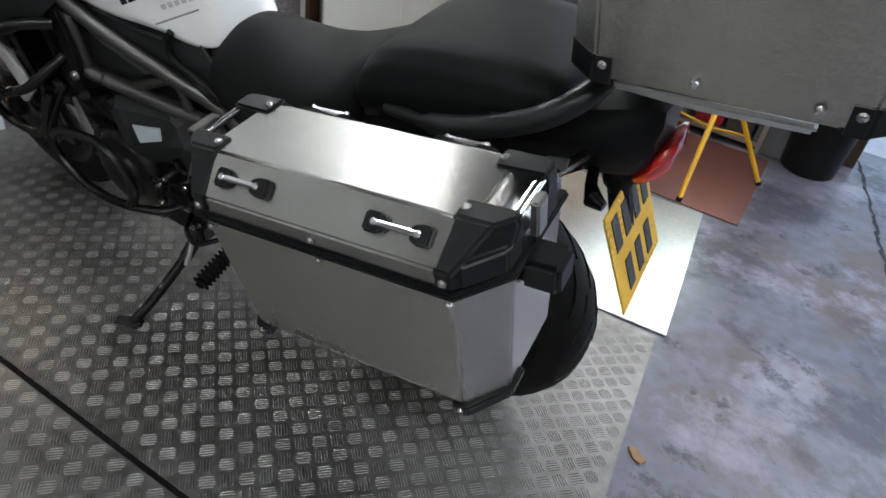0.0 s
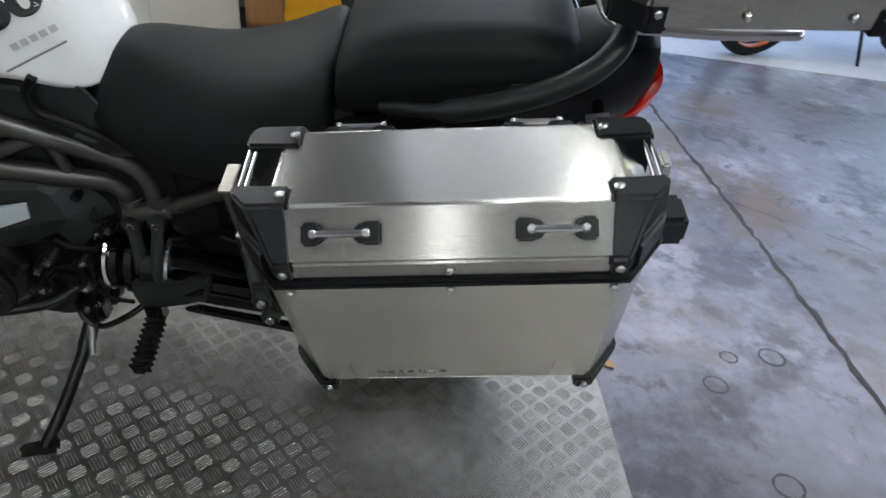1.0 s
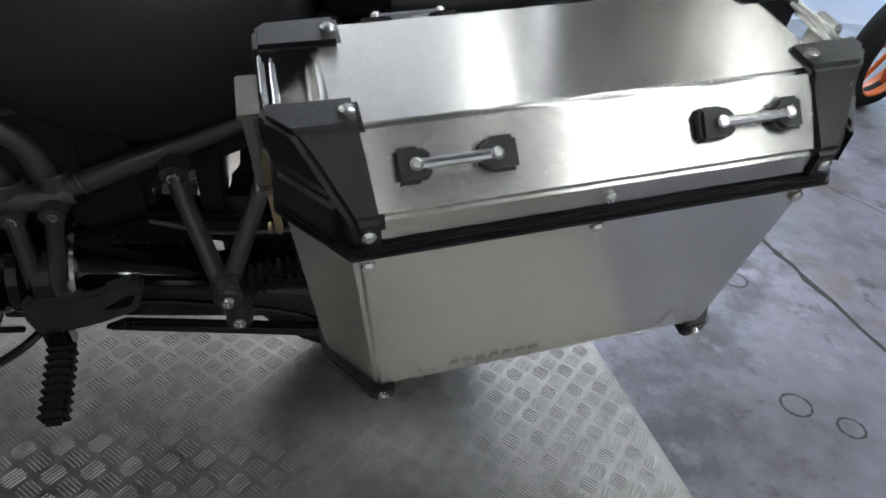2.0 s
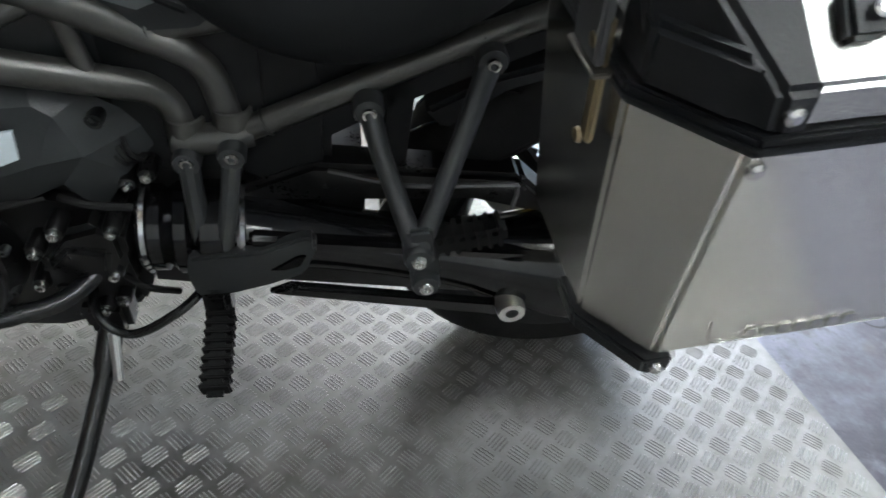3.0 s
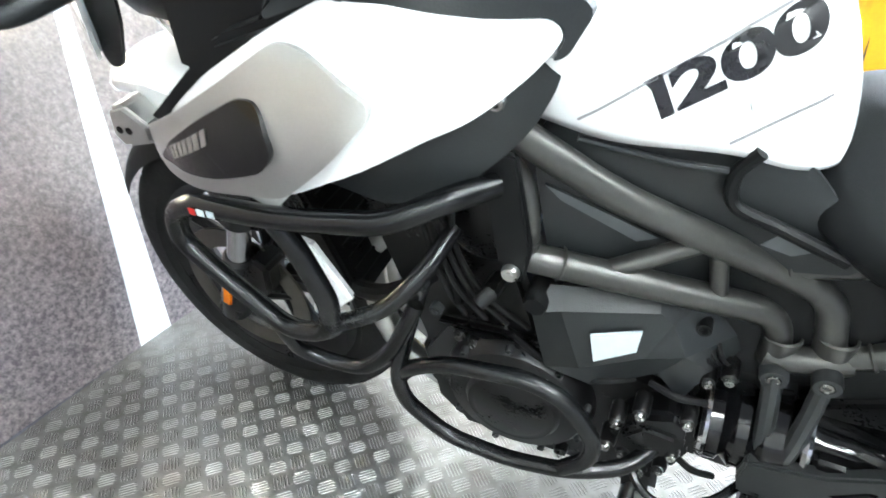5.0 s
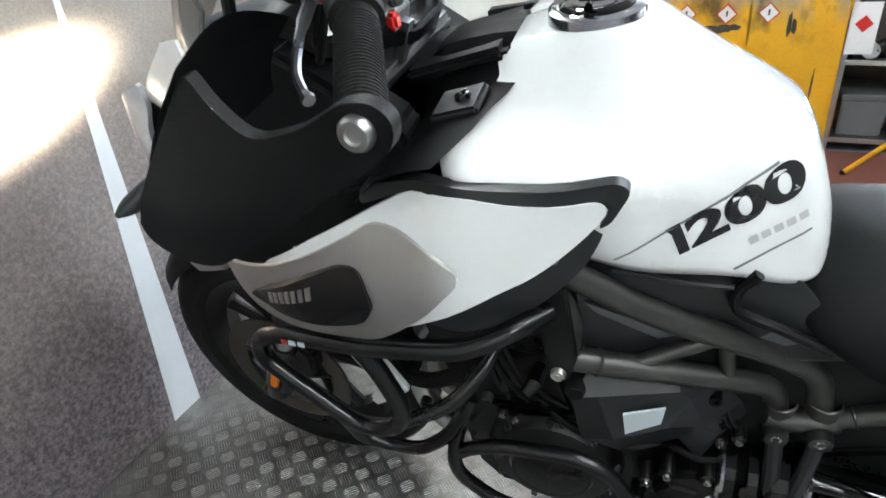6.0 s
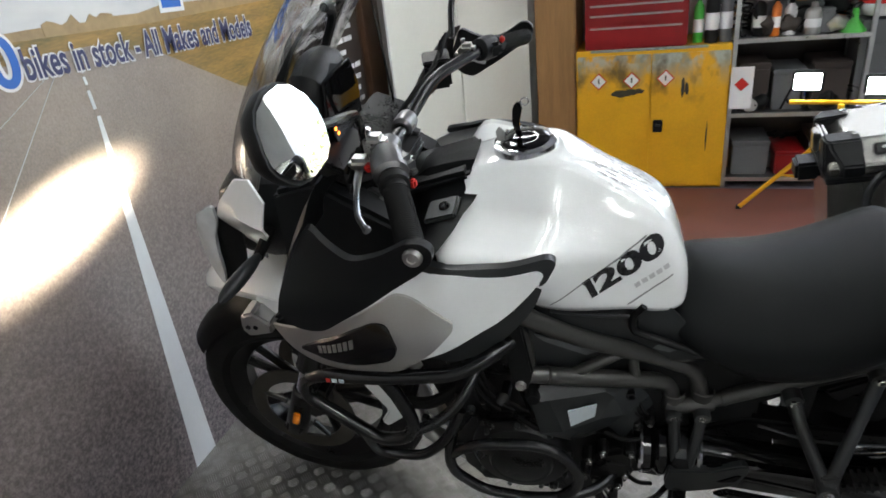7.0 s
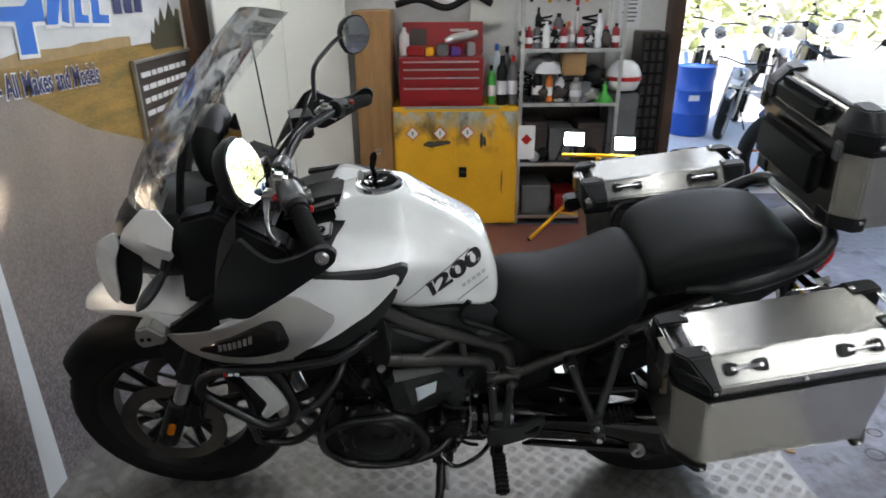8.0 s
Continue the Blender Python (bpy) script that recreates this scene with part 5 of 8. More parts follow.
both("front_indicator", lambda: tube(smooth_path([(0.178, -0.225, 0.99), (0.174, -0.26, 0.988), (0.166, -0.315, 0.985), (0.16, -0.355, 0.983)], 4), [0.006, 0.007, 0.009, 0.0105, 0.012, 0.013, 0.0135, 0.0138, 0.0135, 0.0125, 0.011, 0.008, 0.003], 12), GREYPL, bike, "black front indicator")


def fog():
    bm = prism([(0.05, 0.772), (0.06, 0.812), (0.09, 0.82), (0.125, 0.79), (0.122, 0.765), (0.065, 0.752)], -0.208, -0.155, 0.006)
    return bm


for a in both("fog_lamp", fog, SILVER, bike, "silver fog lamp housing"):
    sy = -1 if a.name == "fog_lamp" else 1
    for x, h in ((0.07, 0.782), (0.087, 0.782)):
        part("fog_lamp_hole", lathe([(0, -0.001), (0.0055, -0.001), (0.0055, 0.002), (0, 0.002)], 12, at=(x, sy * 0.2085, h)), GLOSSB, a)
both("fog_lamp_bracket", lambda: tube([(0.11, -0.18, 0.78), (0.2, -0.22, 0.75), (0.28, -0.27, 0.74)], 0.008, 8), TUBEB, bike)


# the nose stands a little back from the axle
for ob in list(bike.children):
    if ob.name.split(".")[0] in ("beak", "nose_panel", "beak_side", "headlamp_shell", "headlamp", "headlamp_reflector", "headlamp_bezel", "fog_lamp", "fog_lamp_bracket", "indicator_stalk", "front_indicator"):
        for piece in (ob, *ob.children):
            piece.data.transform(Matrix.Translation((0.014, 0, 0)))

# windscreen
def screen_mesh():
    bm = bmesh.new()
    rows = []
    n, m = 22, 14
    for i in range(n + 1):
        f = i / n
        x, z = 0.05 + 0.335 * f ** 1.4, 1.035 + 0.448 * f
        w = 0.13 + 0.075 * math.sin(math.pi * min(1, f * 1.15) * 0.62) - 0.115 * max(0, f - 0.72) ** 1.3 * 3.2
        if f > 0.9:
            w *= 1 - 0.25 * ((f - 0.9) / 0.1) ** 2
        row = []
        for j in range(m + 1):
            u = 2 * j / m - 1
            row.append(bm.verts.new((x + 0.105 * u * u * (1 - 0.2 * f), w * u, z - 0.03 * u * u * (1 if f > 0.8 else 0.4))))
        rows.append(row)
    for a, b in zip(rows, rows[1:]):
        for j in range(m):
            bm.faces.new((a[j], a[j + 1], b[j + 1], b[j]))
    bmesh.ops.solidify(bm, geom=bm.faces[:], thickness=0.004)
    return bm


ws = part("windscreen", screen_mesh(), SCREEN, bike, "tall clear acrylic windscreen", sharp=60)
ws.visible_shadow = False
both("screen_arm", lambda: prism([(0.14, 1.06), (0.165, 1.06), (0.20, 1.13), (0.19, 1.17), (0.175, 1.16)], -0.135, -0.125, 0.003), SILVER, bike)
both("screen_bracket", lambda: tube(smooth_path([(0.20, -0.10, 1.05), (0.24, -0.11, 1.2), (0.29, -0.11, 1.30), (0.30, -0.06, 1.33)], 5), 0.009, 8), BLACK, bike)

# cockpit
WARN = glow("warning_light", (1.0, 0.25, 0.03), 2.0)
pod = part("instrument_pod", hull([
    (0.24, [(0, 1.27), (-0.07, 1.265), (-0.095, 1.2), (-0.08, 1.12), (0, 1.11)]),
    (0.29, [(0, 1.28), (-0.085, 1.27), (-0.105, 1.19), (-0.09, 1.105), (0, 1.095)]),
    (0.32, [(0, 1.26), (-0.08, 1.255), (-0.1, 1.18), (-0.085, 1.10), (0, 1.09)])]), BLACK, bike, "black instrument pod", sub=1)
part("instrument_display", prism([(-0.07, 1.125), (0.07, 1.125), (0.085, 1.18), (0.065, 1.235), (-0.065, 1.235), (-0.085, 1.18)], 0.318, 0.323, 0.001, "x"), GLOSSB, pod, "dark glossy instrument display")
for y, z in ((-0.068, 1.152), (-0.06, 1.14)):
    part("warning_light", box((0.002, 0.006, 0.005), (0.3238, y, z), 0.0005), WARN, pod, "small orange warning light")
part("cockpit_tray", box((0.22, 0.22, 0.03), (0.3, 0, 1.03), 0.01, (0, -20, 0)), BLACK, bike)
part("top_clamp", turned(box((0.07, 0.24, 0.03), (0.385, 0, 1.035), 0.008, (0, 20, 0))), CASTG, bike, "cast grey top clamp")
for side in (-1, 1):
    part("bar_clamp", turned(box((0.052, 0.04, 0.08), (0.405, side * 0.05, 1.068), 0.012, (0, 20, 0))), CASTG, bike, "cast silver handlebar clamp")
    part("clamp_cap", turned(tube([(0.41, side * 0.027, 1.1), (0.41, side * 0.032, 1.101), (0.41, side * 0.07, 1.101), (0.41, side * 0.075, 1.1)], [0.016, 0.021, 0.021, 0.016], 16)), CASTG, bike)
LEVERM = material("worn_lever_alloy", (0.35, 0.35, 0.36), 0.3, 1.0, 0.2, 30.0, 0.05)
HB = [(0.41, 0, 1.098), (0.41, -0.08, 1.098), (0.455, -0.19, 1.19), (0.522, -0.30, 1.2), (0.596, -0.445, 1.167)]
HBR = [(0.41, 0, 1.098), (0.41, -0.08, 1.098), (0.44, -0.17, 1.145), (0.505, -0.32, 1.145), (0.58, -0.50, 1.11)]
for side in (-1, 1):
    path = [Vector((x, -y * side, z)) for x, y, z in (HB if side < 0 else HBR)]
    part("handlebar", turned(tube(rounded(path, 0.05, 6), 0.0125, 14)), TUBEB, bike, "black handlebar")
    b = path[4]
    d = (b - path[3]).normalized()
    a = b - d * 0.142
    gp = [a + d * k for k in (-0.005, 0.0, 0.012, 0.014, 0.13, 0.135)]
    part("grip", turned(tube(gp, [0.014, 0.022, 0.022, 0.017, 0.0175, 0.0165], 20)), RUBBER, bike, "black rubber grip")
    bm = bmesh.new()
    for k in range(26):
        q = a + d * (0.025 + k * 0.004)
        tube([q, q + d * 0.0015], 0.0184, 16, bm=bm)
    part("grip_rib", turned(bm), RUBBER, bike)
    def along(k, dx=0.0, dz=0.0):
        return a + d * k + Vector((dx, 0, dz))

    sm = CASTG if side < 0 else BLACK
    sw = part("switch_block", turned(tube([along(-0.062), along(-0.058), along(-0.035), along(-0.012), along(-0.006)], [0.017, 0.024, 0.027, 0.026, 0.02], 18)), sm, bike, "grey switch block" if side < 0 else "black switch block")
    part("switch_housing", turned(box((0.03, 0.04, 0.03), tuple(along(-0.035, 0.02, 0.0)), 0.008, (0, 0, 25 * side))), sm, sw)
    part("switch_button", turned(box((0.012, 0.012, 0.008), tuple(along(-0.03, 0.034, -0.006)), 0.002, (0, 0, 25 * side))), sm, sw)
    part("switch_button", turned(box((0.01, 0.012, 0.014), tuple(along(-0.018, 0.03, -0.016 if side < 0 else 0.016)), 0.003)), RED, sw, "red switch")
    part("switch_trigger", turned(box((0.016, 0.016, 0.012), tuple(along(-0.03, -0.03, 0.0)), 0.004)), RED, sw, "red switch trigger")
    lc = part("lever_clamp", turned(box((0.035, 0.03, 0.04), tuple(along(-0.08, -0.012, 0)), 0.008)), STEEL, bike)
    part("lever_pivot", turned(box((0.035, 0.03, 0.02), tuple(along(-0.05, -0.042, -0.006)), 0.007)), STEEL, lc)
    part("clamp_bolt", turned(lathe([(0, 0.006), (0.004, 0.006), (0.0055, 0.004), (0.0055, -0.01), (0, -0.01)], 12, "z", tuple(along(-0.08, -0.02, 0.024)))), CHROME, lc)
    lp = [along(-0.05, -0.045, -0.012), along(-0.01, -0.058, -0.02), along(0.025, -0.066, -0.034), along(0.04, -0.062, -0.042), along(0.05, -0.056, -0.045)]
    part("lever", turned(tube(smooth_path(lp, 5), [0.006] * 5 + [0.0045] * 13 + [0.006, 0.0065, 0.006], 8)), LEVERM, bike, "polished lever")

    # hand guard: a side plate bolted to the bar's end, and a deflector that wraps round before the grip
    def guard_depth(x, z):
        return -0.458 - 0.15 * (0.597 - x) + 0.6 * max(0, z - 1.10) * max(0, 0.597 - x) / 0.17

    bm = panel([(0.411, 1.123), (0.404, 1.08), (0.427, 1.058), (0.457, 1.052), (0.53, 1.096), (0.607, 1.148), (0.622, 1.163), (0.624, 1.18), (0.612, 1.192), (0.594, 1.192), (0.555, 1.168), (0.511, 1.155), (0.475, 1.175), (0.449, 1.196)], guard_depth, 0.012, 0.02)
    shell = bmesh.new()
    rows = []
    for i in range(9):
        f = i / 8
        lo = Vector((0.406 - 0.05 * math.sin(f * 1.57), -0.486 + 0.25 * f, 1.078))
        hi = Vector((0.449 - 0.03 * math.sin(f * 1.57), -0.435 + 0.18 * f, 1.197 - 0.03 * f + 0.02 * math.sin(math.pi * f)))
        rows.append([shell.verts.new(lo.lerp(hi, g / 5) + Vector((-0.012 * math.sin(math.pi * g / 5), 0, 0))) for g in range(6)])
    for r0, r1 in zip(rows, rows[1:]):
        for j in range(5):
            shell.faces.new((r0[j], r0[j + 1], r1[j + 1], r1[j]))
    bmesh.ops.solidify(shell, geom=shell.faces[:], thickness=0.004)
    bm = join(bm, shell)
    if side > 0:
        bm.transform(Matrix.Translation((-0.03, 0.06, -0.05)) @ Matrix.Diagonal((1, -1, 1, 1)))
    hg = part("hand_guard", turned(bm), BLACK, bike, "black plastic hand guard")
    gb = (0.6, -0.46, 1.172) if side < 0 else (0.57, 0.52, 1.122)
    bm = lathe([(0, -0.002), (0.005, -0.002), (0.006, -0.004), (0.0105, -0.0035), (0.0125, 0.0), (0.0125, 0.01), (0, 0.01)], 24, at=gb)
    if side > 0:
        bm = lathe([(0, 0.002), (0.005, 0.002), (0.006, 0.004), (0.0105, 0.0035), (0.0125, 0.0), (0.0125, -0.01), (0, -0.01)], 24, at=gb)
    part("guard_bolt", turned(bm), STEEL, hg, "bright hand guard bolt")

    # mirror
    stem = [Vector((0.46, side * 0.235, 1.2)), Vector((0.475, side * 0.265, 1.27)), Vector((0.488, side * 0.33, 1.295)), Vector((0.475, side * 0.44, 1.325))]
    if side > 0:
        stem = [Vector((0.47, 0.24, 1.2)), Vector((0.46, 0.30, 1.27)), Vector((0.50, 0.43, 1.30)), Vector((0.52, 0.46, 1.31))]
    part("mirror_stem", turned(tube(rounded(stem, 0.04, 6), 0.0065, 10)), TUBEB, bike, "black mirror stem")
    me_out = [(-0.060, -0.006), (-0.055, 0.012), (-0.044, 0.034), (-0.030, 0.046), (-0.004, 0.053), (0.024, 0.051), (0.042, 0.042), (0.056, 0.022), (0.061, 0.0), (0.056, -0.022), (0.044, -0.042), (0.026, -0.051), (-0.008, -0.053), (-0.032, -0.046), (-0.048, -0.032), (-0.057, -0.018)]
    me_out = [(y * 0.93, z * 1.03) for y, z in me_out]
    turn = pose(0.495, -0.475, 1.343, 5, -15, -2) if side < 0 else pose(0.552, 0.50, 1.303, 5, -4, -42)
    shell = bmesh.new()
    backs = [[shell.verts.new((x, y * k * side * -1, z * k)) for y, z in me_out] for x, k in ((0.002, 0.985), (0.0, 1.0), (-0.012, 0.97), (-0.022, 0.86), (-0.028, 0.6))]
    for r0, r1 in zip(backs, backs[1:]):
        for q in range(len(r0)):
            shell.faces.new((r0[q], r0[(q + 1) % len(r0)], r1[(q + 1) % len(r0)], r1[q]))
    shell.faces.new(backs[0])
    shell.faces.new(backs[-1][::-1])
    shell.transform(turn)
    mh = part("mirror_housing", turned(shell), BLACK, bike, "black rear-view mirror housing")
    # slightly convex glass
    glass = bmesh.new()
    rings = [[glass.verts.new((0.0062 - 0.5 * ((y * k) ** 2 + (z * k) ** 2) / 0.95, y * k * side * -1, z * k)) for y, z in me_out] for k in (0.91, 0.7, 0.45, 0.2)]
    for r0, r1 in zip(rings, rings[1:]):
        for q in range(len(r0)):
            glass.faces.new((r0[q], r0[(q + 1) % len(r0)], r1[(q + 1) % len(r0)], r1[q]))
    glass.faces.new(rings[-1])
    rim = [glass.verts.new((0.001, v.co.y, v.co.z)) for v in rings[0]]
    for q in range(len(rim)):
        glass.faces.new((rim[q], rim[(q + 1) % len(rim)], rings[0][(q + 1) % len(rim)], rings[0][q]))
    glass.faces.new(rim[::-1])
    # the near glass is tipped in its housing
    glass.transform(turn @ pose(0.0035, 0, 0, 0, -3, -6) if side < 0 else turn)
    part("mirror_glass", turned(glass), MIRROR, mh, "rear-view mirror glass")
res = part("brake_reservoir", turned(box((0.055, 0.065, 0.055), (0.425, 0.25, 1.125), 0.006, (0, 0, 20))), BLACK, bike, "black brake fluid reservoir")
part("reservoir_lid", turned(box((0.059, 0.069, 0.01), (0.425, 0.25, 1.157), 0.003, (0, 0, 20))), BLACK, res)
for k in range(3):
    part("cable", turned(tube(smooth_path([(0.44, 0.3 - 0.02 * k, 1.19), (0.43, 0.2, 1.15 - 0.02 * k), (0.40, 0.12, 1.12), (0.35, 0.06, 1.05)], 6), 0.005, 8)), RUBBER, bike)
    part("cable", turned(tube(smooth_path([(0.45, -0.26 + 0.02 * k, 1.2), (0.40, -0.2, 1.14 - 0.02 * k), (0.36, -0.13, 1.1), (0.33, -0.06, 1.03)], 6), 0.005, 8)), RUBBER, bike)
part("aerial", tube([(0.40, 0.05, 1.15), (0.375, 0.1, 1.42)], [0.0025, 0.0015], 6), TUBEB, bike)

seat = part("rider_seat", hull([
    (0.905, [(0, 0.79), (-0.03, 0.79), (-0.06, 0.78), (-0.095, 0.762), (-0.12, 0.745), (-0.10, 0.725), (0, 0.725)]),
    (0.955, [(0, 0.83), (-0.045, 0.828), (-0.09, 0.80), (-0.14, 0.765), (-0.155, 0.715), (-0.13, 0.695), (0, 0.695)]),
    (1.02, [(0, 0.822), (-0.07, 0.816), (-0.13, 0.775), (-0.166, 0.725), (-0.168, 0.67), (-0.14, 0.655), (0, 0.66)]),
    (1.10, [(0, 0.812), (-0.085, 0.806), (-0.15, 0.765), (-0.18, 0.71), (-0.175, 0.652), (-0.145, 0.64), (0, 0.65)]),
    (1.19, [(0, 0.828), (-0.10, 0.822), (-0.162, 0.782), (-0.185, 0.73), (-0.175, 0.67), (-0.145, 0.655), (0, 0.67)]),
    (1.27, [(0, 0.862), (-0.11, 0.857), (-0.166, 0.82), (-0.182, 0.77), (-0.172, 0.725), (-0.14, 0.71), (0, 0.73)]),
    (1.335, [(0, 0.895), (-0.105, 0.89), (-0.156, 0.86), (-0.17, 0.81), (-0.16, 0.775), (-0.13, 0.765), (0, 0.77)])]), VINYL, bike, "black grained vinyl rider seat", sub=2, sharp=180)
part("passenger_seat", hull([
    (1.318, [(0, 0.878), (-0.115, 0.874), (-0.148, 0.858), (-0.158, 0.84), (-0.148, 0.815), (0, 0.815)]),
    (1.345, [(0, 0.922), (-0.128, 0.917), (-0.160, 0.896), (-0.172, 0.862), (-0.162, 0.82), (0, 0.82)]),
    (1.395, [(0, 0.950), (-0.136, 0.945), (-0.165, 0.922), (-0.176, 0.878), (-0.165, 0.833), (0, 0.833)]),
    (1.47, [(0, 0.966), (-0.138, 0.961), (-0.166, 0.938), (-0.177, 0.895), (-0.166, 0.853), (0, 0.853)]),
    (1.57, [(0, 0.976), (-0.134, 0.971), (-0.160, 0.950), (-0.170, 0.908), (-0.158, 0.872), (0, 0.872)]),
    (1.66, [(0, 0.970), (-0.124, 0.966), (-0.148, 0.948), (-0.155, 0.912), (-0.144, 0.888), (0, 0.888)]),
    (1.695, [(0, 0.945), (-0.108, 0.942), (-0.128, 0.93), (-0.133, 0.91), (-0.122, 0.892), (0, 0.892)])], crease=((1, 0.75), (2, 0.55), (3, 0.6), (4, 0.85))), VINYL, bike, "black grained vinyl passenger seat", sub=2, sharp=180)
part("seat_tag", box((0.03, 0.002, 0.008), (1.6, -0.168, 0.905), 0.0005, (0, -8, 0)), HANGER, bike)
rail_path = smooth_path([(1.40, -0.165, 0.845), (1.50, -0.19, 0.865), (1.60, -0.193, 0.90), (1.68, -0.19, 0.945), (1.725, -0.155, 0.982), (1.738, -0.06, 0.99), (1.738, 0.06, 0.99), (1.725, 0.155, 0.982), (1.68, 0.19, 0.95), (1.60, 0.193, 0.905), (1.50, 0.19, 0.865), (1.40, 0.165, 0.845)], 6)
part("grab_rail", tube(rail_path, [0.011] * 6 + [0.018] * (len(rail_path) - 12) + [0.011] * 6, 12), GREYPL, bike, "charcoal grab rail hoop behind the seat")
part("tail_cowl", hull([
    (1.42, [(0, 0.85), (-0.10, 0.85), (-0.12, 0.80), (-0.10, 0.74), (0, 0.73)]),
    (1.62, [(0, 0.89), (-0.11, 0.885), (-0.13, 0.84), (-0.10, 0.79), (0, 0.78)]),
    (1.76, [(0, 0.95), (-0.105, 0.945), (-0.115, 0.88), (-0.085, 0.79), (0, 0.78)]),
    (1.835, [(0, 0.965), (-0.085, 0.96), (-0.09, 0.90), (-0.06, 0.80), (0, 0.79)])]), BLACK, bike, "black tail cowl", sub=1)
part("tail_light", hull([
    (1.79, [(0, 0.80), (-0.04, 0.797), (-0.055, 0.785), (-0.04, 0.768), (0, 0.765)]),
    (1.82, [(0, 0.862), (-0.058, 0.857), (-0.066, 0.83), (-0.052, 0.785), (0, 0.78)]),
    (1.854, [(0, 0.90), (-0.05, 0.895), (-0.056, 0.872), (-0.04, 0.822), (0, 0.812)])]), LENSRED, bike, "red tail light", sub=1)
part("rear_rack", prism([(1.70, -0.10), (1.72, -0.14), (1.86, -0.13), (2.0, -0.1), (2.0, 0.1), (1.86, 0.13), (1.72, 0.14), (1.70, 0.10)], 0.985, 1.0, 0.005, "z"), STEEL, bike, "flat silver luggage rack")
part("plate_holder", tube(smooth_path([(1.76, 0, 0.80), (1.775, 0, 0.74), (1.80, 0, 0.66), (1.815, 0, 0.60)], 5), [0.03] * 5 + [0.022] * 11, 10), BLACK, bike)
npm = pose(1.824, 0.0, 0.655, 0, -24, 0.8)
bm = box((0.003, 0.228, 0.205), bevel=0.001)
bm.transform(npm)
plate = part("number_plate", bm, PLATEY, bike, "yellow number plate")
for row, cells in ((0.05, (-0.075, -0.025, 0.03, 0.08)), (-0.05, (-0.05, 0.005, 0.06))):
    for y in cells:
        bm = box((0.002, 0.03, 0.065), (0.0022, y, row), 0)
        bm.transform(npm)
        part("plate_bar", bm, DECAL, plate)
bm = box((0.006, 0.2, 0.15), (-0.006, 0, 0.01), 0.002)
bm.transform(npm)
part("plate_backing", bm, BLACK, plate)
both("rear_indicator", lambda: tube([(1.74, -0.085, 0.815), (1.75, -0.12, 0.81), (1.765, -0.15, 0.808), (1.785, -0.155, 0.805)], [0.01, 0.01, 0.016, 0.008], 10), GLOSSB, bike)
both("pannier_rail", lambda: tube(rounded([(1.34, -0.14, 0.70), (1.33, -0.25, 0.80), (1.36, -0.27, 0.845), (1.70, -0.27, 0.885), (1.72, -0.2, 0.875), (1.73, -0.12, 0.86)], 0.03, 5), 0.009, 10), TUBEB, bike, "black pannier rail")
both("pannier_mount", lambda: box((0.034, 0.02, 0.004), (1.712, -0.205, 0.887), 0.001, (35, -15, 0)), CASTG, bike, "silver pannier mount plate")


# ---- luggage ----
def case_ring(hx, y0, y1, cham, z):
    """The case's outline seen from above: a long face at y0 with cut corners, its back at y1."""
    return [(-hx + cham, y0, z), (hx - cham, y0, z), (hx, y0 + cham * 1.25, z), (hx, y1, z), (-hx, y1, z), (-hx, y0 + cham * 1.25, z)]


def loft(rings, bevel=0.003):
    bm = bmesh.new()
    vs = [[bm.verts.new(c) for c in r] for r in rings]
    for a, b in zip(vs, vs[1:]):
        n = len(a)
        for j in range(n):
            bm.faces.new((a[j], a[(j + 1) % n], b[(j + 1) % n], b[j]))
    bm.faces.new(vs[0][::-1])
    bm.faces.new(vs[-1])
    bmesh.ops.recalc_face_normals(bm, faces=bm.faces[:])
    if bevel:
        bmesh.ops.bevel(bm, geom=[e for e in bm.edges if e.calc_face_angle(0) > 0.3], offset=bevel, segments=2, affect="EDGES")
    return bm


def latch(at, flip, parent, tilt=-42, about=0):
    """Two black ears with a steel bar between them."""
    m = pose(*at, 0, 0, about) @ pose(0, 0, 0, tilt, 0, 0)
    for k in (-1, 1):
        w = 0.0125 if k == flip else 0.0145
        bm = prism([(-w, -0.013), (w * 0.5, -0.013), (w * 1.25, -0.005), (w * 1.25, 0.005), (w * 0.5, 0.013), (-w, 0.013)], -0.008, 0.004, 0.003)
        bm.transform(m @ pose(k * 0.031, 0, 0) @ Matrix.Diagonal((-k, 1, 1, 1)))
        ear = part("tie_ring_base", bm, CAPS, parent)
        bm = lathe([(0, -0.0135), (0.003, -0.0135), (0.005, -0.012), (0.005, -0.009), (0, -0.009)], 12, at=(k * 0.029, 0, 0))
        bm.transform(m)
        part("rivet", bm, BOLT, ear)
    bm = tube([(-0.03, -0.008, 0), (0.03, -0.008, 0)], 0.0042, 10)
    bm.transform(m)
    part("tie_bar", bm, CHROME, parent, "bright tie-down bar")


def rivet(at, parent, rot=(0, 0, 0)):
    part("rivet", lathe([(0, -0.0045), (0.003, -0.0045), (0.0058, -0.0025), (0.0062, 0.001), (0, 0.001)], 14, at=at, rot=rot), BOLT, parent)


GOLD = material("yellow_zinc", (0.32, 0.26, 0.16), 0.35, 0.9)


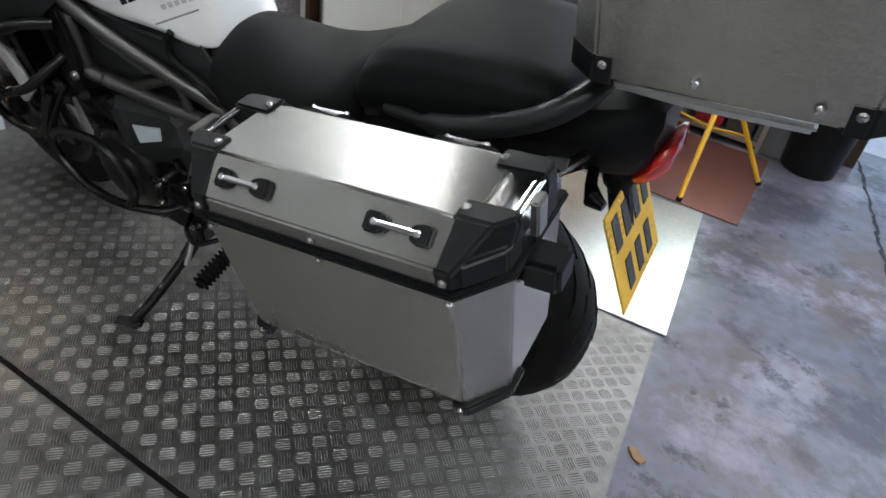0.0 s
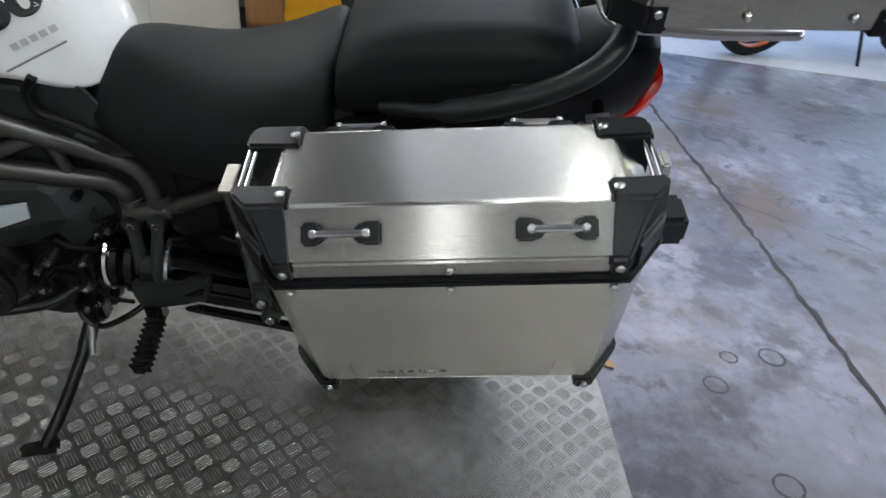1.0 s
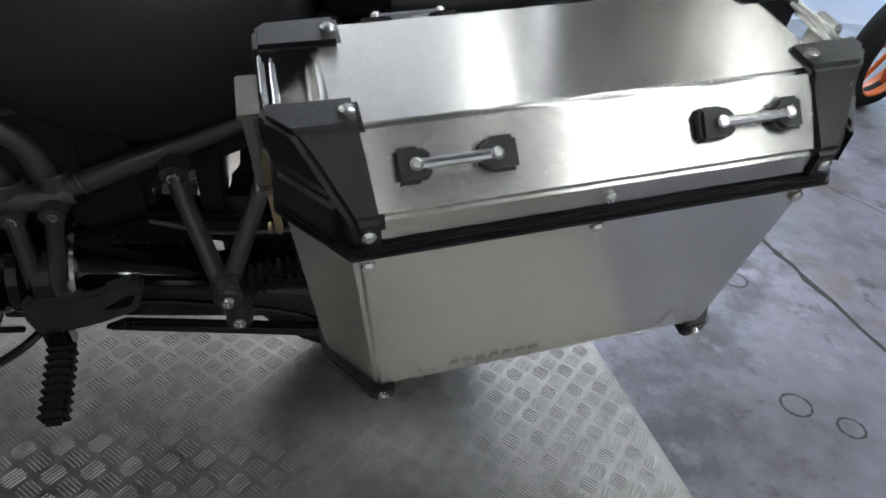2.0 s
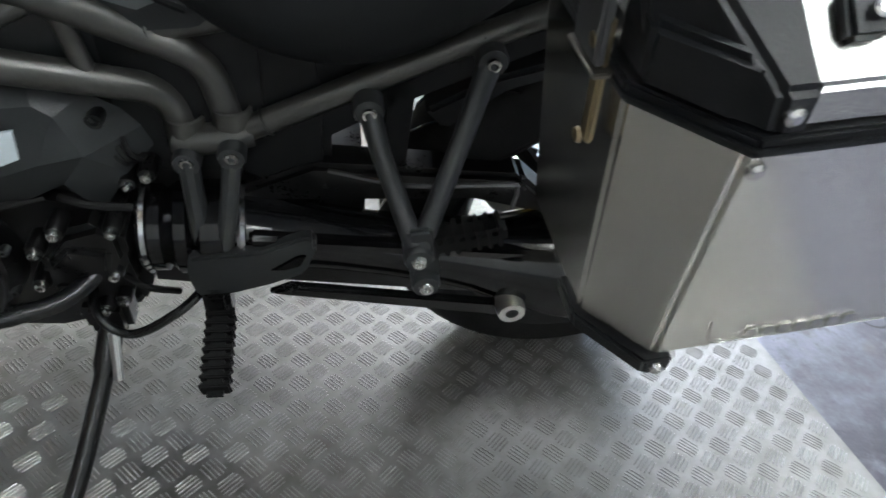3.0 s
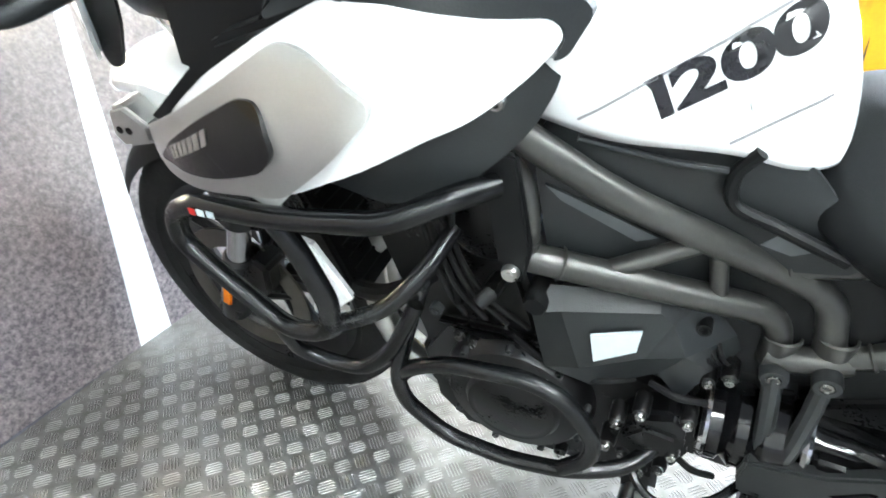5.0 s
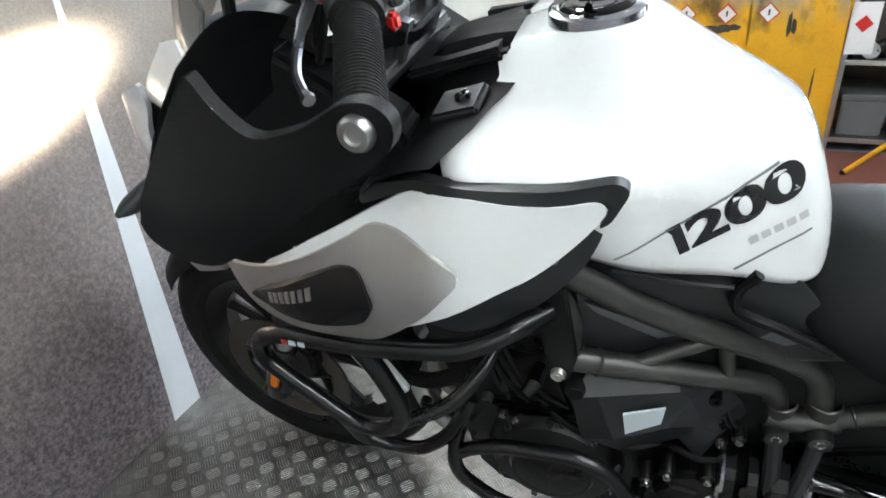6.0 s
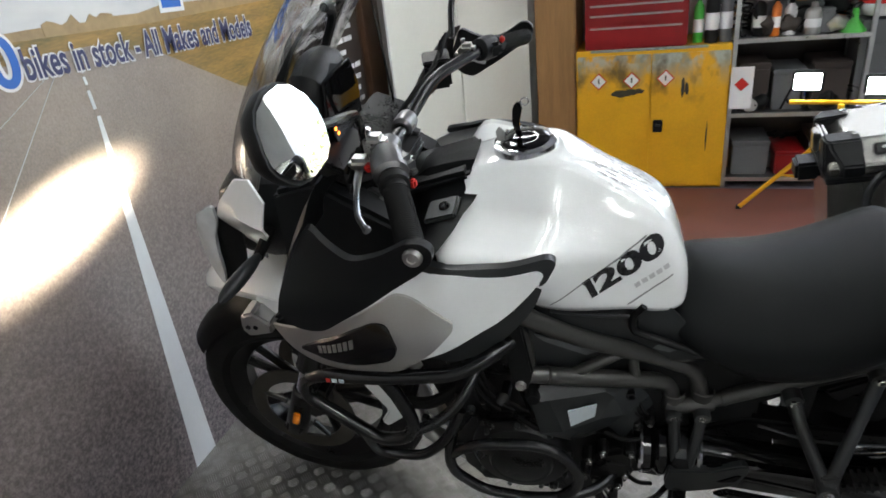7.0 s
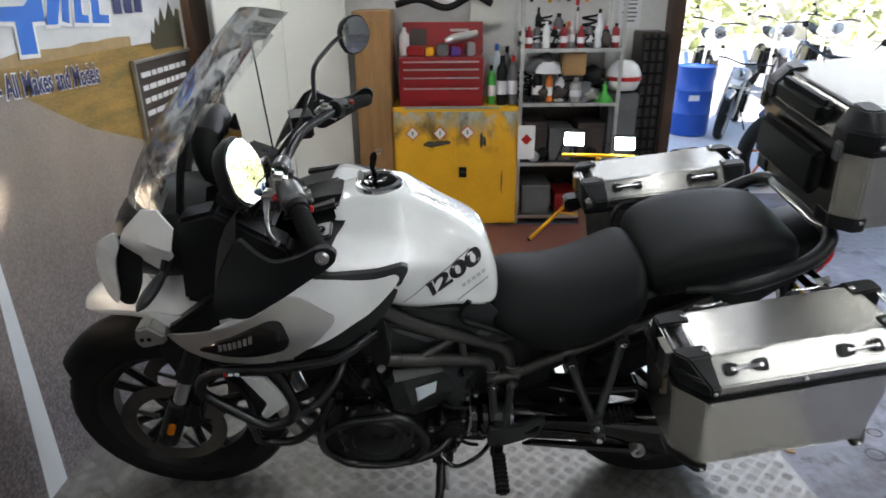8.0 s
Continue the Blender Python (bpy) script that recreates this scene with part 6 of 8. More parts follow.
def pannier(label):
    """An aluminium side case: outer face towards -y, built round the middle of its lid seam."""
    p = thing("pannier", pose(0, 0, 0), label, "pannier", "aluminium panniers on the motorcycle")
    # body in the brightened copy of the lid's metal
    body = part("body", loft([case_ring(0.232, 0.022, 0.226, 0.046, -0.261), case_ring(0.244, 0.004, 0.226, 0.048, -0.022)], 0.004), ALU_SIDE_LIT, p, "brushed aluminium case body")
    part("seam", loft([case_ring(0.247, -0.002, 0.229, 0.05, -0.027), case_ring(0.249, -0.005, 0.231, 0.05, -0.010)], 0.002), CAPS, p, "black rubber lid seal")
    part("seam_rib", loft([case_ring(0.250, -0.007, 0.232, 0.05, -0.020), case_ring(0.250, -0.007, 0.232, 0.05, -0.017)], 0.0005), CAPS, p)
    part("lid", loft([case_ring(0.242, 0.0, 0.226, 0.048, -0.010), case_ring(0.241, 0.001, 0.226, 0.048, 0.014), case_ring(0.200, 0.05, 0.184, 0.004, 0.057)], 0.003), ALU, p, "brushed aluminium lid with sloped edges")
    for sx in (-1, 1):
        # corner shoes over the lid's ends
        rings = []
        for z, inx, outx, y0, c in ((-0.012, 0.173, 0.238, -0.004, 0.046), (0.016, 0.173, 0.244, -0.003, 0.048), (0.047, 0.176, 0.248, 0.036, 0.03), (0.061, 0.178, 0.246, 0.047, 0.018)):
            rings.append([(sx * inx, y0, z), (sx * (outx - c), y0, z), (sx * outx, y0 + c * 1.2, z), (sx * outx, 0.085, z), (sx * inx, 0.082, z)])
        shoe = part("corner_shoe", loft(rings, 0.004), CAPS, p, "black plastic corner shoe")
        rivet((sx * 0.186, -0.003, 0.002), shoe)
        rivet((sx * 0.187, 0.062, 0.062), shoe, (-90, 0, 0))
        part("shoe_cheek", loft([[(sx * 0.205, 0.0, -0.008), (sx * 0.244, 0.05, -0.008), (sx * 0.244, 0.09, -0.008), (sx * 0.21, 0.09, -0.008)], [(sx * 0.205, 0.002, 0.028), (sx * 0.244, 0.05, 0.028), (sx * 0.244, 0.09, 0.04), (sx * 0.21, 0.09, 0.04)]], 0.004), CAPS, shoe)
        rings = []
        for z, inx, outx, y0, c in ((-0.012, 0.176, 0.248, -0.004, 0.03), (0.016, 0.176, 0.248, -0.003, 0.03), (0.047, 0.177, 0.248, 0.026, 0.012), (0.061, 0.178, 0.246, 0.034, 0.008)):
            rings.append([(sx * inx, 0.228 - y0, z), (sx * (outx - c), 0.228 - y0, z), (sx * outx, 0.228 - y0 - c * 1.2, z), (sx * outx, 0.155, z), (sx * inx, 0.152, z)])
        back = part("corner_shoe", loft(rings, 0.004), CAPS, p, "black plastic corner shoe")
        rivet((sx * 0.187, 0.170, 0.062), back, (-90, 0, 0))
        for dx in (0.234, 0.242):
            part("carry_rod", tube([(sx * dx, 0.075, 0.050), (sx * dx, 0.175, 0.052)], 0.0032, 10), CHROME, p, "bright carry rod")
        foot = part("foot_shoe", loft([[(sx * 0.168, 0.016, -0.281), (sx * 0.192, 0.016, -0.281), (sx * 0.236, 0.075, -0.281), (sx * 0.236, 0.12, -0.281), (sx * 0.168, 0.12, -0.281)], [(sx * 0.168, 0.016, -0.261), (sx * 0.194, 0.016, -0.261), (sx * 0.238, 0.075, -0.261), (sx * 0.238, 0.12, -0.261), (sx * 0.168, 0.12, -0.261)]], 0.003), CAPS, p, "black foot shoe")
        rivet((sx * 0.182, 0.015, -0.270), foot)
        rivet((sx * 0.187, 0.004, -0.04), body)
        latch((sx * 0.118, 0.0245, 0.0365), sx, p, -49)
        latch((sx * 0.112, 0.205, 0.0375), sx, p, -49, 180)
    for k in range(7):
        part("embossed_mark", box((0.010, 0.0012, 0.013), (-0.105 + 0.0145 * k, 0.0196 - 0.0009, -0.243), 0.0004, (-4, 0, 0)), ALU, body, "plain embossed mark")
    part("emboss_line", tube(rounded([(-0.147, 0.0178, -0.218), (-0.14, 0.0193, -0.252), (0.13, 0.0193, -0.252), (0.137, 0.0178, -0.218)], 0.01, 4), 0.0006, 6), ALU, body)
    rivet((0, 0.0, 0.0), p)
    rivet((0, 0.004, -0.038), body)
    hook = part("lock_block", box((0.052, 0.055, 0.046), (0.266, 0.115, -0.043), 0.007), CAPS, p, "black lock block")
    part("lock_clip", box((0.012, 0.03, 0.05), (0.251, 0.12, 0.03), 0.003), STEEL, hook)
    clip = part("lock_clip", box((0.008, 0.04, 0.07), (-0.256, 0.10, 0.02), 0.002), CASTG, p, "dull steel latch")
    for z in (-0.018, 0.056):
        part("clip_edge", box((0.016, 0.05, 0.004), (-0.254, 0.10, z), 0.001), DISCM, clip)
    hook = part("hook_plate", box((0.006, 0.013, 0.09), (-0.252, 0.088, -0.03), 0.002), GOLD, p, "yellow zinc hook plate")
    for z in (0.0, -0.07):
        part("rivet", lathe([(0, -0.004), (0.005, -0.003), (0.006, 0.0), (0, 0.001)], 12, "x", (-0.2575, 0.088, z), rot=(0, 0, 0)), GOLD, hook)
    return p


SEAT_L = BIKE @ pose(1.5115, -0.502, 0.868, 1, -8, 1.9)
left = pannier("brushed aluminium side case, scratched lid, by the side stand")
left.matrix_world = SEAT_L
right = copy_thing(left, BIKE @ pose(1.5115, 0.502, 0.868, -1, -8, 178.1) @ pose(0, 0, 0, 0, 16, 0))
tagged(right, "brushed aluminium side case hung beside the cabinet")


def top_box():
    p = thing("top_box", BIKE @ pose(1.883, 0, 1.043, 0, -6, 0), "brushed aluminium top case with black corner shoes on the rear rack", "top box")
    body = part("body", loft([[(-0.19, -0.17, 0), (-0.15, -0.205, 0), (0.15, -0.205, 0), (0.19, -0.17, 0), (0.19, 0.17, 0), (0.15, 0.205, 0), (-0.15, 0.205, 0), (-0.19, 0.17, 0)], [(-0.2, -0.17, 0.19), (-0.16, -0.212, 0.19), (0.16, -0.212, 0.19), (0.2, -0.17, 0.19), (0.2, 0.17, 0.19), (0.16, 0.212, 0.19), (-0.16, 0.212, 0.19), (-0.2, 0.17, 0.19)]], 0.004), ALU_OLD, p, "brushed aluminium case body")
    part("seam", loft([[(-0.204, -0.17, z), (-0.162, -0.216, z), (0.162, -0.216, z), (0.204, -0.17, z), (0.204, 0.17, z), (0.162, 0.216, z), (-0.162, 0.216, z), (-0.204, 0.17, z)] for z in (0.188, 0.202)], 0.002), CAPS, p, "black rubber lid seal")
    part("lid", loft([[(-0.2, -0.17, 0.202), (-0.16, -0.212, 0.202), (0.16, -0.212, 0.202), (0.2, -0.17, 0.202), (0.2, 0.17, 0.202), (0.16, 0.212, 0.202), (-0.16, 0.212, 0.202), (-0.2, 0.17, 0.202)], [(-0.2, -0.168, 0.222), (-0.16, -0.21, 0.222), (0.16, -0.21, 0.222), (0.2, -0.168, 0.222), (0.2, 0.168, 0.222), (0.16, 0.21, 0.222), (-0.16, 0.21, 0.222), (-0.2, 0.168, 0.222)], [(-0.165, -0.16, 0.272), (-0.155, -0.17, 0.272), (0.155, -0.17, 0.272), (0.165, -0.16, 0.272), (0.165, 0.16, 0.272), (0.155, 0.17, 0.272), (-0.155, 0.17, 0.272), (-0.165, 0.16, 0.272)]], 0.003), ALU_OLD, p, "brushed aluminium lid")
    for sx in (-1, 1):
        for sy in (-1, 1):
            s = part("corner_shoe", loft([[(sx * 0.14, sy * 0.217, z), (sx * 0.163, sy * 0.217, z), (sx * 0.206, sy * 0.172, z), (sx * 0.206, sy * 0.13, z), (sx * 0.14, sy * 0.13, z)] for z in (0.2, 0.24)] + [[(sx * 0.13, sy * 0.178, 0.278), (sx * 0.158, sy * 0.178, 0.278), (sx * 0.172, sy * 0.165, 0.278), (sx * 0.172, sy * 0.12, 0.278), (sx * 0.13, sy * 0.12, 0.278)]], 0.004), CAPS, p, "black plastic corner shoe")
            rivet((sx * 0.15, sy * 0.218, 0.212), s, (0, 0, 0 if sy < 0 else 180))
            fshoe = part("foot_shoe", loft([[(sx * 0.125, sy * 0.208, z), (sx * 0.152, sy * 0.208, z), (sx * 0.195, sy * 0.168, z), (sx * 0.195, sy * 0.12, z), (sx * 0.125, sy * 0.12, z)] for z in (-0.006, 0.035)], 0.004), CAPS, p, "black plastic corner shoe")
            rivet((sx * 0.14, sy * 0.209, 0.022), fshoe, (0, 0, 0 if sy < 0 else 180))
        part("carry_rod", tube([(sx * 0.168, -0.13, 0.268), (sx * 0.168, 0.13, 0.268)], 0.005, 10), CHROME, p)
    for x in (-0.03, 0.1):
        rivet((x, -0.209, 0.02), body)
    part("back_pad", box((0.035, 0.26, 0.11), (-0.215, 0, 0.115), 0.012), VINYL, p, "black padded backrest")
    part("back_pad", box((0.04, 0.2, 0.06), (-0.205, 0, 0.245), 0.015), VINYL, p, "black padded backrest")
    for sy in (-1, 1):
        part("lid_latch", box((0.012, 0.024, 0.045), (-0.207, sy * 0.165, 0.19), 0.004), CASTG, p, "dull steel lid latch")
    part("mount_plate", prism([(-0.13, -0.12), (-0.15, 0.0), (-0.13, 0.12), (0.14, 0.1), (0.14, -0.1)], -0.02, -0.006, 0.004, "z"), STEEL, p, "silver mounting plate")
    return p


top_box()

# ---- printed banner on the wall ----
SKYP = material("printed_pale_sky", (0.6, 0.6, 0.6), 0.42, 0.0, 0.25, 1.6, 0.02, 12.0, stretch=(1, 0.5, 1.6), dark=(0.4, 0.42, 0.45))
GRASSP = material("printed_dry_grass", (0.33, 0.19, 0.05), 0.42, 0.0, 0.5, 9.0, 0.02, 90.0, stretch=(1, 0.35, 2.2), dark=(0.1, 0.085, 0.025))
HILLP = material("printed_ochre_hills", (0.36, 0.25, 0.12), 0.42, 0.0, 0.3, 10.0, 0.02, 60.0)
TREEP = material("printed_dark_trees", (0.06, 0.055, 0.03), 0.42, 0.0, 0.4, 30.0, 0.02, 60.0)
def road_print():
    """A printed road: pale brown far off, dark violet grit near, speckled."""
    m = material("printed_road", (0.36, 0.30, 0.245), 0.4, 0.0, 0.35, 2.0, 0.02, 190.0, dark=(0.2, 0.165, 0.15))
    nt = m.node_tree
    b = nt.nodes["Principled BSDF"]
    co = [n for n in nt.nodes if n.type == "TEX_COORD"][0]
    sep, fade, mix = nt.nodes.new("ShaderNodeSeparateXYZ"), nt.nodes.new("ShaderNodeMapRange"), nt.nodes.new("ShaderNodeMix")
    grit, ramp = nt.nodes.new("ShaderNodeTexNoise"), nt.nodes.new("ShaderNodeValToRGB")
    grit.inputs["Scale"].default_value, grit.inputs["Detail"].default_value, grit.inputs["Roughness"].default_value = 85.0, 5, 0.75
    ramp.color_ramp.elements[0].position, ramp.color_ramp.elements[1].position = 0.4, 0.66
    ramp.color_ramp.elements[0].color, ramp.color_ramp.elements[1].color = (0.07, 0.058, 0.074, 1), (0.3, 0.262, 0.268, 1)
    nt.links.new(co.outputs["Object"], sep.inputs[0])
    nt.links.new(co.outputs["Object"], grit.inputs[0])
    nt.links.new(grit.outputs[0], ramp.inputs[0])
    fade.inputs[1].default_value, fade.inputs[2].default_value, fade.inputs[3].default_value, fade.inputs[4].default_value = 0.2, 1.0, 0.95, 0.15
    nt.links.new(sep.outputs[2], fade.inputs[0])
    mix.data_type = "RGBA"
    nt.links.new(fade.outputs[0], mix.inputs[0])
    nt.links.new(b.inputs["Base Color"].links[0].from_socket, mix.inputs[6])
    nt.links.new(ramp.outputs[0], mix.inputs[7])
    nt.links.new(mix.outputs[2], b.inputs["Base Color"])
    return m


ROADP = road_print()
LINEP = material("printed_white_line", (0.72, 0.74, 0.77), 0.4, 0.0, 0.06, 8.0, 0.02)
BLUEP = material("printed_blue", (0.02, 0.14, 0.55), 0.4, 0.0, 0.06)
NAVYP = material("printed_navy", (0.03, 0.035, 0.12), 0.4, 0.0, 0.06)
WHITEP = material("printed_white", (0.78, 0.78, 0.79), 0.4, 0.0, 0.04)

banner = thing("banner", pose(WALL_X, 0, 0), "printed banner of an open road under pale sky on the wall", "banner")


def printed(name, outline, layer, mat, label=""):
    """A flat printed area in the wall's plane: outline of (y, z)."""
    return part(name, prism(outline, 0.001 * layer - 0.0008, 0.001 * layer, 0, "x"), mat, banner, label)


part("cloth", box((0.002, 5.64, 2.9), (-0.0012, -1.18, 1.46), 0), WHITEP, banner)
printed("sky", [(-4, 1.2), (1.64, 1.2), (1.64, 2.9), (-4, 2.9)], 1, SKYP)
rng = random.Random(4)


def ragged(y0, y1, z, amp, n, floor):
    top = [(y0 + (y1 - y0) * i / n, z + amp * (rng.random() - 0.35)) for i in range(n + 1)]
    return top + [(y1, floor), (y0, floor)]


printed("hill", ragged(-2.5, 1.1, 1.318, 0.012, 40, 1.2), 2, HILLP)
printed("bush", ragged(-0.02, 0.2, 1.325, 0.03, 12, 1.3), 3, HILLP)
printed("grass", [(-4, 1.29), (-0.1, 1.302), (0.335, 1.285), (0.7, 1.285), (1.64, 1.28), (1.64, 0.7), (-4, 0.7)], 3, GRASSP)
printed("tree_line", [(1.28, 1.27), (1.30, 1.33), (1.33, 1.31), (1.36, 1.38), (1.39, 1.34), (1.43, 1.42), (1.46, 1.36), (1.50, 1.40), (1.53, 1.44), (1.57, 1.37), (1.60, 1.41), (1.635, 1.40), (1.635, 1.24), (1.3, 1.25)], 4, TREEP)
printed("road", [(0.03, 1.262), (0.10, 1.262), (0.335, 1.205), (0.67, 1.04), (1.2, 0.86), (1.64, 0.72), (1.64, 0.0), (-4, 0.0), (-4, 1.0), (-0.1, 1.262)], 4, ROADP)
printed("line", [(-0.028, 0.001), (0.07, 0.001), (0.057, 1.10), (0.045, 1.10)], 5, LINEP)
for z0, z1, w in ((1.118, 1.165, 0.010), (1.178, 1.198, 0.008), (1.207, 1.219, 0.006), (1.228, 1.236, 0.005)):
    printed("line_dash", [(0.048 - w / 2, z0), (0.048 + w / 2, z0), (0.046 + w / 2, z1), (0.046 - w / 2, z1)], 5, LINEP)
for y0, y1, z0 in ((-0.9, -0.03, 0.35), (-1.3, -0.05, 0.62)):
    printed("faint_line", [(y0, z0), (y0 + 0.008, z0), (y1 + 0.002, 1.22), (y1, 1.22)], 5, SKYP)


def wall_words(text, y, z, width, height, mat, layer, bold, fall=0.0):
    me = words(text, 0.1, mat, "lettering", 0.0002, bold=bold)
    xs = [v.co.x for v in me.vertices]
    zs = [v.co.z for v in me.vertices]
    me.transform(Matrix.Translation((0.001 * layer, y, z)) @ pose(0, 0, 0, 0, 0, 90) @ Matrix.Diagonal((width / (max(xs) - min(xs)), 1, height / (max(zs) - min(zs)), 1)) @ Matrix.Translation((-min(xs), 0, -min(zs))))
    for v in me.vertices:
        v.co.z += fall * (y + width - v.co.y)
    ob = new("lettering", me)
    ob.parent = banner
    return ob


TXT = "bikes in stock - All Makes and Models"
wall_words(TXT, -0.108, 1.177, 0.91, 0.077, WHITEP, 6, 0.006, 0.042)
wall_words(TXT, -0.104, 1.181, 0.902, 0.069, NAVYP, 7, 0.0022, 0.042)
wall_words("0", -0.19, 1.205, 0.085, 0.125, WHITEP, 6, 0.008)
wall_words("0", -0.183, 1.212, 0.071, 0.111, BLUEP, 7, 0.002)
# plain shapes where a trade name stands
for grow, lay, mt in ((0.012, 6, WHITEP), (0.0, 7, BLUEP)):
    g = grow
    printed("mark", [(0.13 - g, 1.50 + g), (0.2, 1.62 + g), (0.50 + g, 1.62 + g), (0.553 + g, 1.50), (0.545 + g, 1.405 - g), (0.475 + g, 1.405 - g), (0.468 + g, 1.313 - g), (0.387 - g, 1.317 - g), (0.395 - g, 1.41 - g), (0.152 - g, 1.425 - g)], lay, mt, "plain blue mark")
    printed("mark", [(0.547 - g, 1.393 - g), (0.61 + g, 1.391 - g), (0.70 + g, 1.55 + g), (0.62, 1.55 + g)], lay, mt)
    printed("mark", [(0.64 - g, 1.40 - g), (0.68 + g, 1.39 - g), (0.735 + g, 1.55 + g), (0.69, 1.55 + g)], lay, mt)
    printed("mark", [(0.716 - g, 1.391 - g), (0.804 + g, 1.385 - g), (0.81 + g, 1.41), (0.77 + g, 1.415), (0.80 + g, 1.55 + g), (0.76 - g, 1.55 + g)], lay, mt)
    printed("mark", [(0.83 - g, 1.384 - g), (0.948 + g, 1.377 - g), (0.955 + g, 1.405), (0.89 + g, 1.41), (0.91 + g, 1.55 + g), (0.865 - g, 1.55 + g)], lay, mt)
    printed("mark", [(0.02 - g, 1.44 - g), (0.085 + g, 1.44 - g), (0.09 + g, 1.55 + g), (0.02 - g, 1.55 + g)], lay, NAVYP if mt is BLUEP else mt)
for k in range(3):
    printed("mark", [(1.0 + 0.09 * k, 1.408), (1.065 + 0.09 * k, 1.405), (1.07 + 0.09 * k, 1.463), (1.005 + 0.09 * k, 1.466)], 7, NAVYP)
printed("mark", [(0.27, 1.47), (0.33, 1.452), (0.45, 1.452), (0.49, 1.475), (0.45, 1.49), (0.31, 1.49)], 8, SKYP)

# ---- notice board, dark door, white board, cupboard ----
NOTICE = material("dark_brown_notice", (0.045, 0.035, 0.03), 0.45, 0.0, 0.2, 6.0, 0.05)
DARKWOOD = material("dark_stained_wood", (0.07, 0.035, 0.018), 0.45, 0.0, 0.3, 4.0, 0.1, 40.0, stretch=(4, 4, 0.5))
nb = thing("notice_board", pose(WALL_X + 0.012, 1.36, 0.78), "dark notice board with rows of white writing on the wall", "notice board")
part("board", box((0.012, 0.6, 0.88), (0, 0, 0), 0.002), NOTICE, nb)
for y in (-0.3, 0.3):
    part("frame", box((0.016, 0.018, 0.9), (0.001, y, 0), 0.003), SILVER if y < 0 else DARKWOOD, nb)
part("frame", box((0.016, 0.6, 0.014), (0.001, 0, 0.44), 0.003), SILVER, nb)
for r in range(14):
    z = 0.385 - r * 0.052 - (0.02 if r > 3 else 0) - (0.02 if r > 8 else 0)
    y = -0.26
    while y < 0.24:
        w = rng.uniform(0.03, 0.09)
        if y + w > 0.26 or (r in (3, 8, 13) and y > 0.05):
            break
        part("text_bar", box((0.002, w, 0.021), (0.0072, y + w / 2, z), 0), WHITEP, nb)
        y += w + 0.014
slab("door_1", (WALL_X, 1.68, 0.0), (WALL_X + 0.04, 2.0, 2.1), DARKWOOD, "dark stained wooden door beside the banner", "door", 0.003)
a, b = Vector((-0.303, 1.635, 0)), Vector((0.204, 2.475, 0))
d = b - a
wb = thing("partition", pose(a.x, a.y, 0, 0, 0, math.degrees(math.atan2(d.y, d.x))), "tall cream-white partition board behind the motorcycle", "partition", kind="structure")
part("board", box((d.length, 0.03, 2.4), (d.length / 2, 0.02, 1.2), 0.003), PANELW, wb)
part("edge_strip", box((0.012, 0.04, 2.4), (-0.004, 0.02, 1.2), 0.002), SILVER, wb)
part("edge_strip", box((0.02, 0.012, 2.4), (d.length * 0.46, 0.001, 1.2), 0.002), PANELW, wb)
cb = thing("wooden_cupboard", pose(0.350, 2.66, 0), "tall varnished pine cupboard beside the yellow cabinet", "cupboard")
part("body", box((0.222, 0.4, 1.32), (0, 0, 0.68), 0.004), WOOD, cb)
part("door", box((0.208, 0.018, 1.26), (0, -0.206, 0.68), 0.003), WOOD, cb)
part("plinth", box((0.212, 0.38, 0.03), (0, 0.01, 0.015), 0.002), DARKWOOD, cb)
part("top", box((0.226, 0.42, 0.02), (0, 0, 1.349), 0.003), WOOD, cb)

# ---- yellow cabinet ----
SMEAR = material("grey_paint_smear", (0.3, 0.33, 0.32), 0.6, 0.0, 0.4, 30.0, 0.1)
SOOT = material("dark_grease_mark", (0.05, 0.045, 0.03), 0.6, 0.0, 0.4, 30.0, 0.1)
yc = thing("storage_cabinet", pose(0.8605, 2.65, 0), "yellow steel flammables cabinet with two doors and grease marks", "cabinet")
part("body", box((0.797, 0.4, 0.785), (0, 0.01, 0.395), 0.004), YELLOW, yc)
for sx in (-1, 1):
    dr = part("door", box((0.388, 0.018, 0.74), (sx * 0.197, -0.2, 0.39), 0.004), YELLOW_DOOR, yc)
    for z in (0.12, 0.66):
        part("hinge", lathe([(0, -0.025), (0.006, -0.025), (0.006, 0.025), (0, 0.025)], 10, "z", (sx * 0.392, -0.211, z)), YELLOW, dr)
hd = part("handle", box((0.05, 0.012, 0.07), (0.045, -0.214, 0.37), 0.004), BLACK, yc, "black recessed handle")
part("lever", box((0.034, 0.01, 0.014), (0.045, -0.223, 0.375), 0.003), GREYPL, hd)
for x, z in ((-0.275, 0.625), (-0.10, 0.625), (0.075, 0.63)):
    st = part("hazard_sticker", box((0.066, 0.0012, 0.066), (x, -0.2102, z), 0, (0, 45, 0)), RED, yc, "white hazard diamond with red edge")
    part("sticker_face", box((0.055, 0.0012, 0.055), (x, -0.2112, z), 0, (0, 45, 0)), WHITEP, st)
    part("sticker_mark", box((0.008, 0.0012, 0.026), (x, -0.2122, z + 0.002), 0), SOOT, st)


def blot(x, z, w, h, mat, y=-0.2105, seed=1):
    r = random.Random(seed)
    pts = []
    for k in range(18):
        a = 2 * math.pi * k / 18
        q = 1 + 0.35 * (r.random() - 0.5)
        pts.append((x + w / 2 * q * math.cos(a), z + h / 2 * q * math.sin(a)))
    return prism(pts, y, y - 0.0008, 0)


